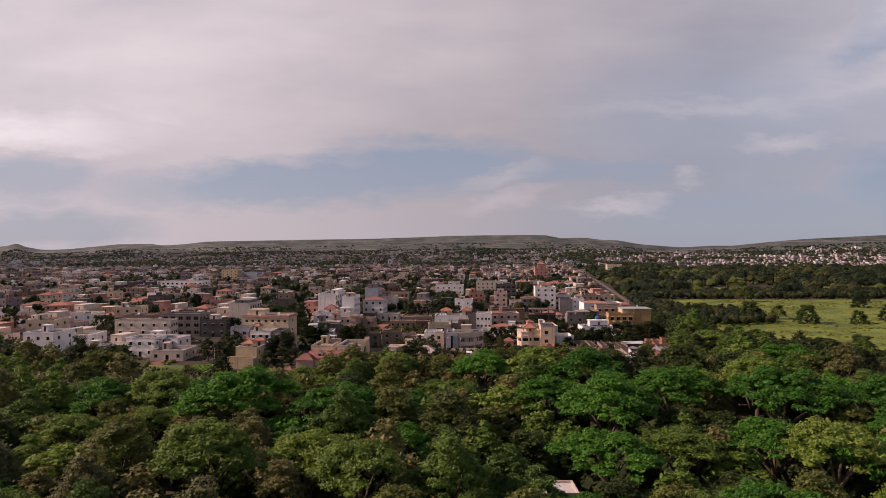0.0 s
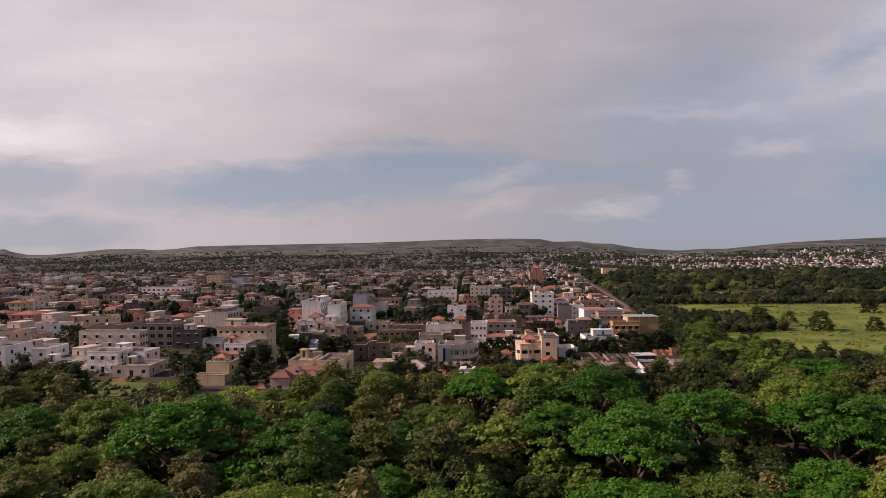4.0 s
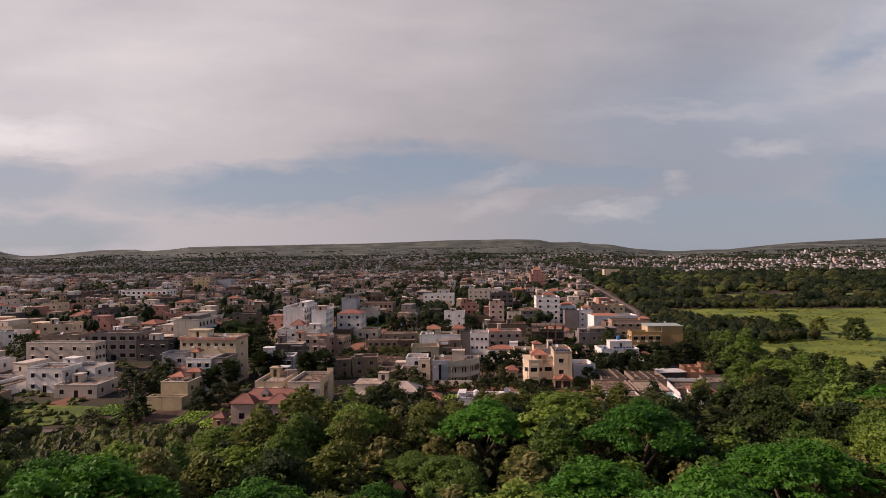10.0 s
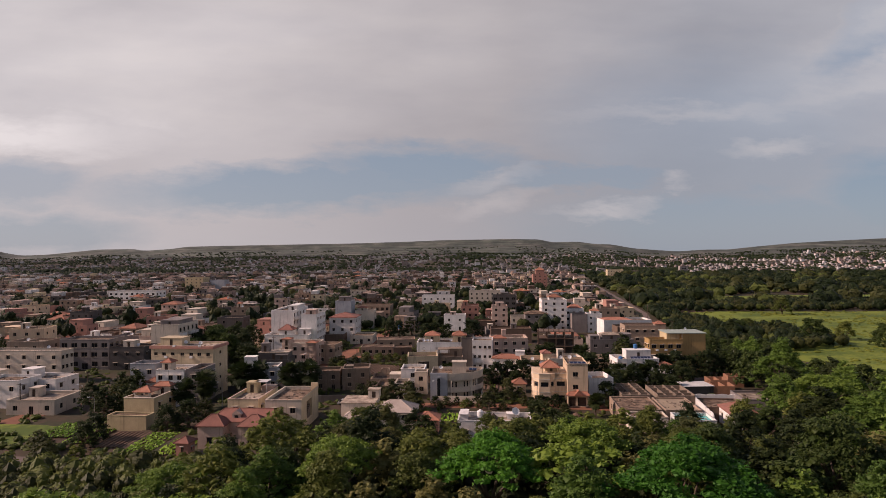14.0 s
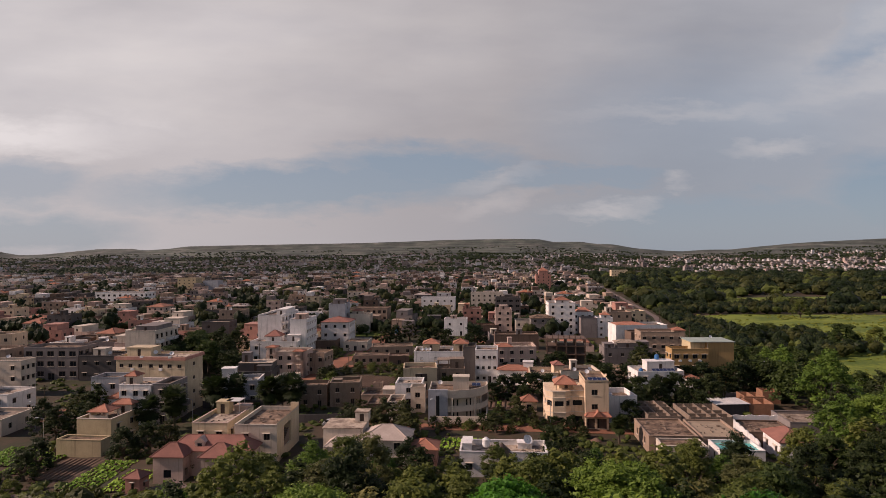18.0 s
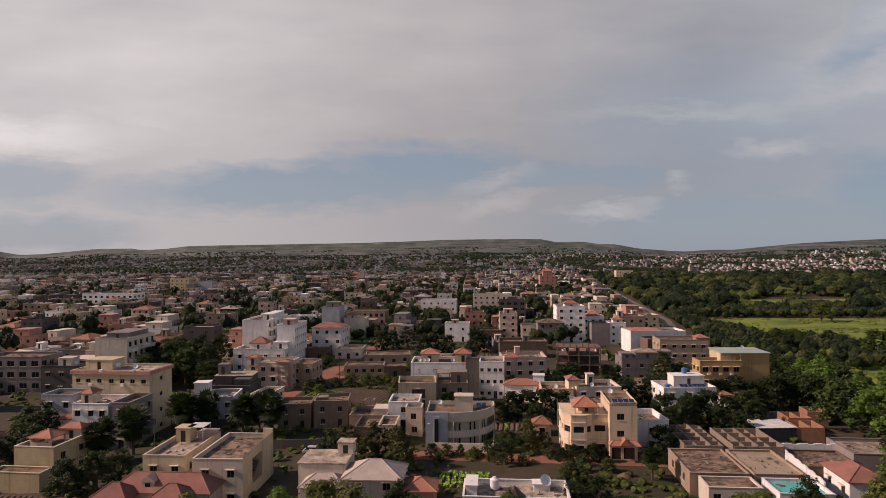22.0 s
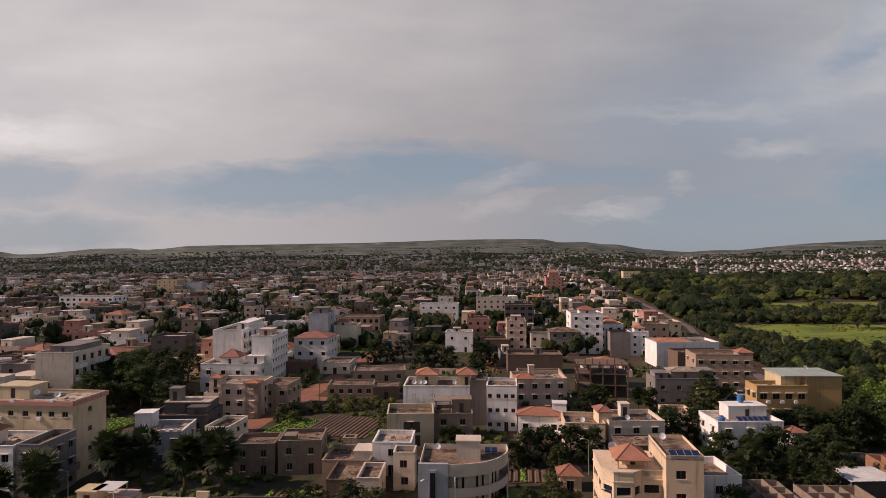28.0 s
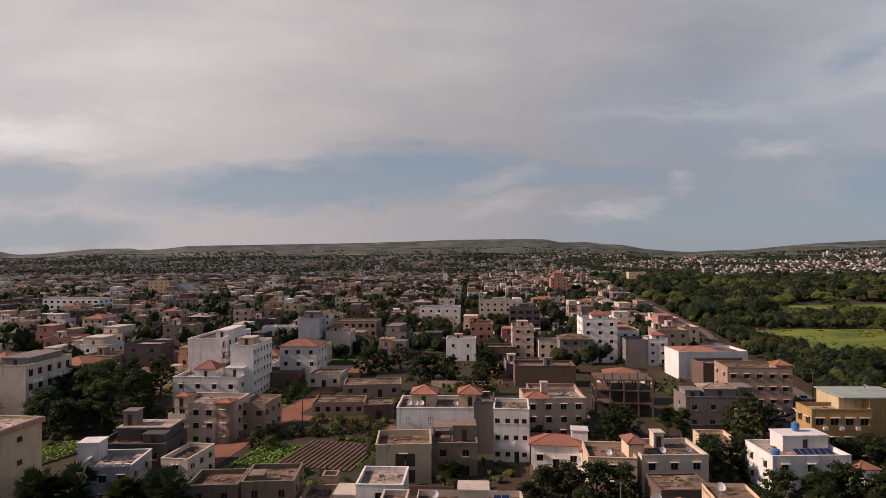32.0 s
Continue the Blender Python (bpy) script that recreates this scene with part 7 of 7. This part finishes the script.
# woods and trees further off, joined
def clumps(name, pts, mat, label, leaves, seed, lobes=3):
    rs = np.random.RandomState(seed)
    base, tri = blob((0, 0, 0), (1, 1, 1), seed)
    vs, fs, k = [], [], 0
    hub = np.array(HUB)
    for x, y, z, r, h in pts:
        lift = 1.0 - land(x, y) / HUB.z
        for q in range(lobes):
            o = np.array((rs.uniform(-0.5, 0.5) * r, rs.uniform(-0.5, 0.5) * r, max(h * 0.5, h - r * 0.9) * (0.85 + 0.3 * rs.rand())))
            s = np.array((r * 0.62, r * 0.62, min(h * 0.42, r * 0.68))) * (0.75 + 0.4 * rs.rand())
            v = base * s * (0.8 + 0.4 * rs.rand(len(base), 1)) + o + np.array((x, y, z))
            vs.append(hub + (v - hub) * lift)
            fs.extend(tuple(k + i for i in p) for p in tri)
            k += len(v)
            if leaves:
                d = rs.normal(size=(leaves, 3))
                d /= np.linalg.norm(d, axis=1, keepdims=True)
                d[:, 2] = np.abs(d[:, 2])
                p = d * s * (0.95 + 0.3 * rs.rand(leaves, 1)) + o + np.array((x, y, z))
                t = np.cross(d, rs.normal(size=(leaves, 3)))
                t /= np.linalg.norm(t, axis=1, keepdims=True)
                b = np.cross(d, t)
                w = 0.13 * r * (0.6 + 0.8 * rs.rand(leaves, 1))
                quad = np.stack([p - t * w, p - b * w * 0.6, p + t * w, p + b * w * 0.6], axis=1).reshape(-1, 3)
                vs.append(hub + (quad - hub) * lift)
                fs.extend((k + 4 * i, k + 4 * i + 1, k + 4 * i + 2, k + 4 * i + 3) for i in range(leaves))
                k += 4 * leaves
    me = bpy.data.meshes.new(name)
    me.from_pydata(np.concatenate(vs).tolist(), [], fs)
    me.materials.append(mat)
    return tagged(new(name, me), label, "trees", kind="stuff")


rng = random.Random(31)
mid, far, town = [], [], []
for _ in range(9000):
    y = rng.uniform(525, 1150)
    x = rng.uniform(110, 0.85 * y + 40)
    if not wood(x, y) or len(mid) > 1500:
        continue
    k = rng.random() ** 1.6
    mid.append((x, y, 0, 3.2 + 6.5 * k + rng.random(), 5.0 + 8.0 * k * rng.uniform(0.7, 1.2)))
for x, y in GREEN[230:]:
    mid.append((x, y, 0, rng.uniform(4, 6.5), rng.uniform(6, 10)))
for _ in range(5200):
    y = rng.uniform(400, 1150)
    x = rng.uniform(-0.85 * y, wood_edge(y) - 10)
    if free(x, y, 1.0):
        town.append((x, y, 0, rng.uniform(2.5, 4.5), rng.uniform(5, 8.5)))
for _ in range(26000):
    y = 1085 + 1900 * rng.random() ** 1.4
    x = rng.uniform(-0.85, 0.88) * y
    thick = noise.noise((x * 0.006, y * 0.004, 12.0))
    if thick > -0.25:
        far.append((x, y, ground_z(x, y) - 1, rng.uniform(4, 9) + 5 * max(0, thick), rng.uniform(4.2, 7) + 5 * max(0, thick)))
gap = [p for p in mid if noise.noise((p[0] * 0.012, p[1] * 0.012, 4.0)) > 0.18]
mid = [p for p in mid if noise.noise((p[0] * 0.012, p[1] * 0.012, 4.0)) <= 0.18]
for key, x, y, s, turn in BEHIND:
    r, h = KINDS[key][3] * s, (KINDS[key][2] + 5.5) * s
    (gap if key in ("olive_b", "green_a") and turn > 3 else mid).append((x, y, 0, r, h))
clumps("far_wood", [p for i, p in enumerate(mid) if i % 3], LEAF["deep"], "dense dark green wood beside the fields", 24, 1, 4)
clumps("far_wood", mid[::3], LEAF["drab"], "olive green trees in the wood beside the fields", 24, 15, 4)
clumps("far_bushes", [(x, y, z, r * 0.85, h * 0.8) for x, y, z, r, h in gap], LEAF["olive"], "lighter green bushes in the distant wood", 14, 5)
tufts = []
for _ in range(4200):
    x, y = rng.uniform(116, 400), rng.uniform(212, 486)
    if in_field(x, y) and noise.noise((x * 0.03, y * 0.05, 0)) > -0.1:
        tufts.append((x, y, -0.1, rng.uniform(0.7, 2.4), rng.uniform(0.4, 1.1)))
clumps("field_tufts", tufts, LEAF["tuft"], "uneven tufts of grass in the field", 7, 7, 1)
clumps("town_trees", town, LEAF["deep"], "dark green trees between the houses", 10, 2)
clumps("distant_trees", far, LEAF["deep"], "dark trees scattered through the distant town", 0, 3, 1)

# undergrowth that closes the wood between its crowns; its deep green carries the gaps' shade
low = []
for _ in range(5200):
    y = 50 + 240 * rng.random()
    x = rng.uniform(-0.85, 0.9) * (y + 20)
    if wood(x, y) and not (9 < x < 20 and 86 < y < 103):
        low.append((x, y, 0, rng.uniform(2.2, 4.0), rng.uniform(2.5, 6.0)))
clumps("undergrowth", low[:2600], LEAF["deep"], "undergrowth below the trees of the wood, coloured dark as if shaded", 12, 4, 1)
a = house(11, 95, 7, 5, 3.0, 2, "offwhite", 1, 2, 1, label="small low building with a pale roof in the wood", parapet=0.15, hood=False, roofmat=SHEET, near=False)

# the wood goes on below the start of the flight and to its sides
below = []
for _ in range(2600):
    x, y = rng.uniform(-190, 190), rng.uniform(-110, 130)
    if y < 60 or abs(x) > 0.80 * (y + 14):
        below.append((x, y, 0, rng.uniform(4.5, 8.0), rng.uniform(8, 13)))
clumps("wood_around", below[::2], LEAF["mid"], "green trees of the wood, seen from far above", 16, 11, 3)
clumps("wood_around", below[1::2], LEAF["olive"], "olive green trees of the wood, seen from far above", 16, 12, 3)

# low bushes between the wood and the gardens
bushes = []
for _ in range(900):
    x, y = rng.uniform(-150, -40), rng.uniform(148, 192)
    if not wood(x, y - 4):
        bushes.append((x, y, -0.3, rng.uniform(1.2, 3.0), rng.uniform(1.6, 3.8)))
for _ in range(420):
    x, y = rng.uniform(-64, 2), rng.uniform(266, 350)
    road = float(np.interp(y, [262, 292, 312, 338, 375], [-50, -46, -42, -38, -32]))
    if free(x, y, -0.6) and abs(x - road) > 4.5 and noise.noise((x * 0.08, y * 0.08, 6.0)) > -0.15:
        bushes.append((x, y, -0.3, rng.uniform(0.7, 1.8), rng.uniform(0.9, 2.2)))
clumps("bushes", bushes[::2], LEAF["olive"], "low green bushes round the gardens and plots", 34, 8, 2)
clumps("bushes", bushes[1::2], LEAF["drab"], "low olive green bushes round the gardens and plots", 34, 9, 2)

# weeds and bushes over yards and vacant ground
weeds = []
for _ in range(14000):
    y = 186 + 330 * rng.random() ** 1.3
    x = rng.uniform(-0.8, 0.8) * (y - 30)
    if x > wood_edge(y) + 4 or not free(x, y, -1.2) or wood(x, y) or noise.noise((x * 0.07, y * 0.07, 2.0)) < 0.0:
        continue
    if abs(y - 232.5 + 0.09 * x) < 3.2 and -28 < x < 62 or abs(x + 36 + (y - 290) * -0.13) < 4.5 and y > 255:
        continue
    weeds.append((x, y, -0.2, rng.uniform(0.6, 2.1), rng.uniform(0.4, 1.7)))
clumps("weeds", weeds[:4200], LEAF["olive"], "low weeds and bushes over yards and vacant ground", 14, 6, 1)
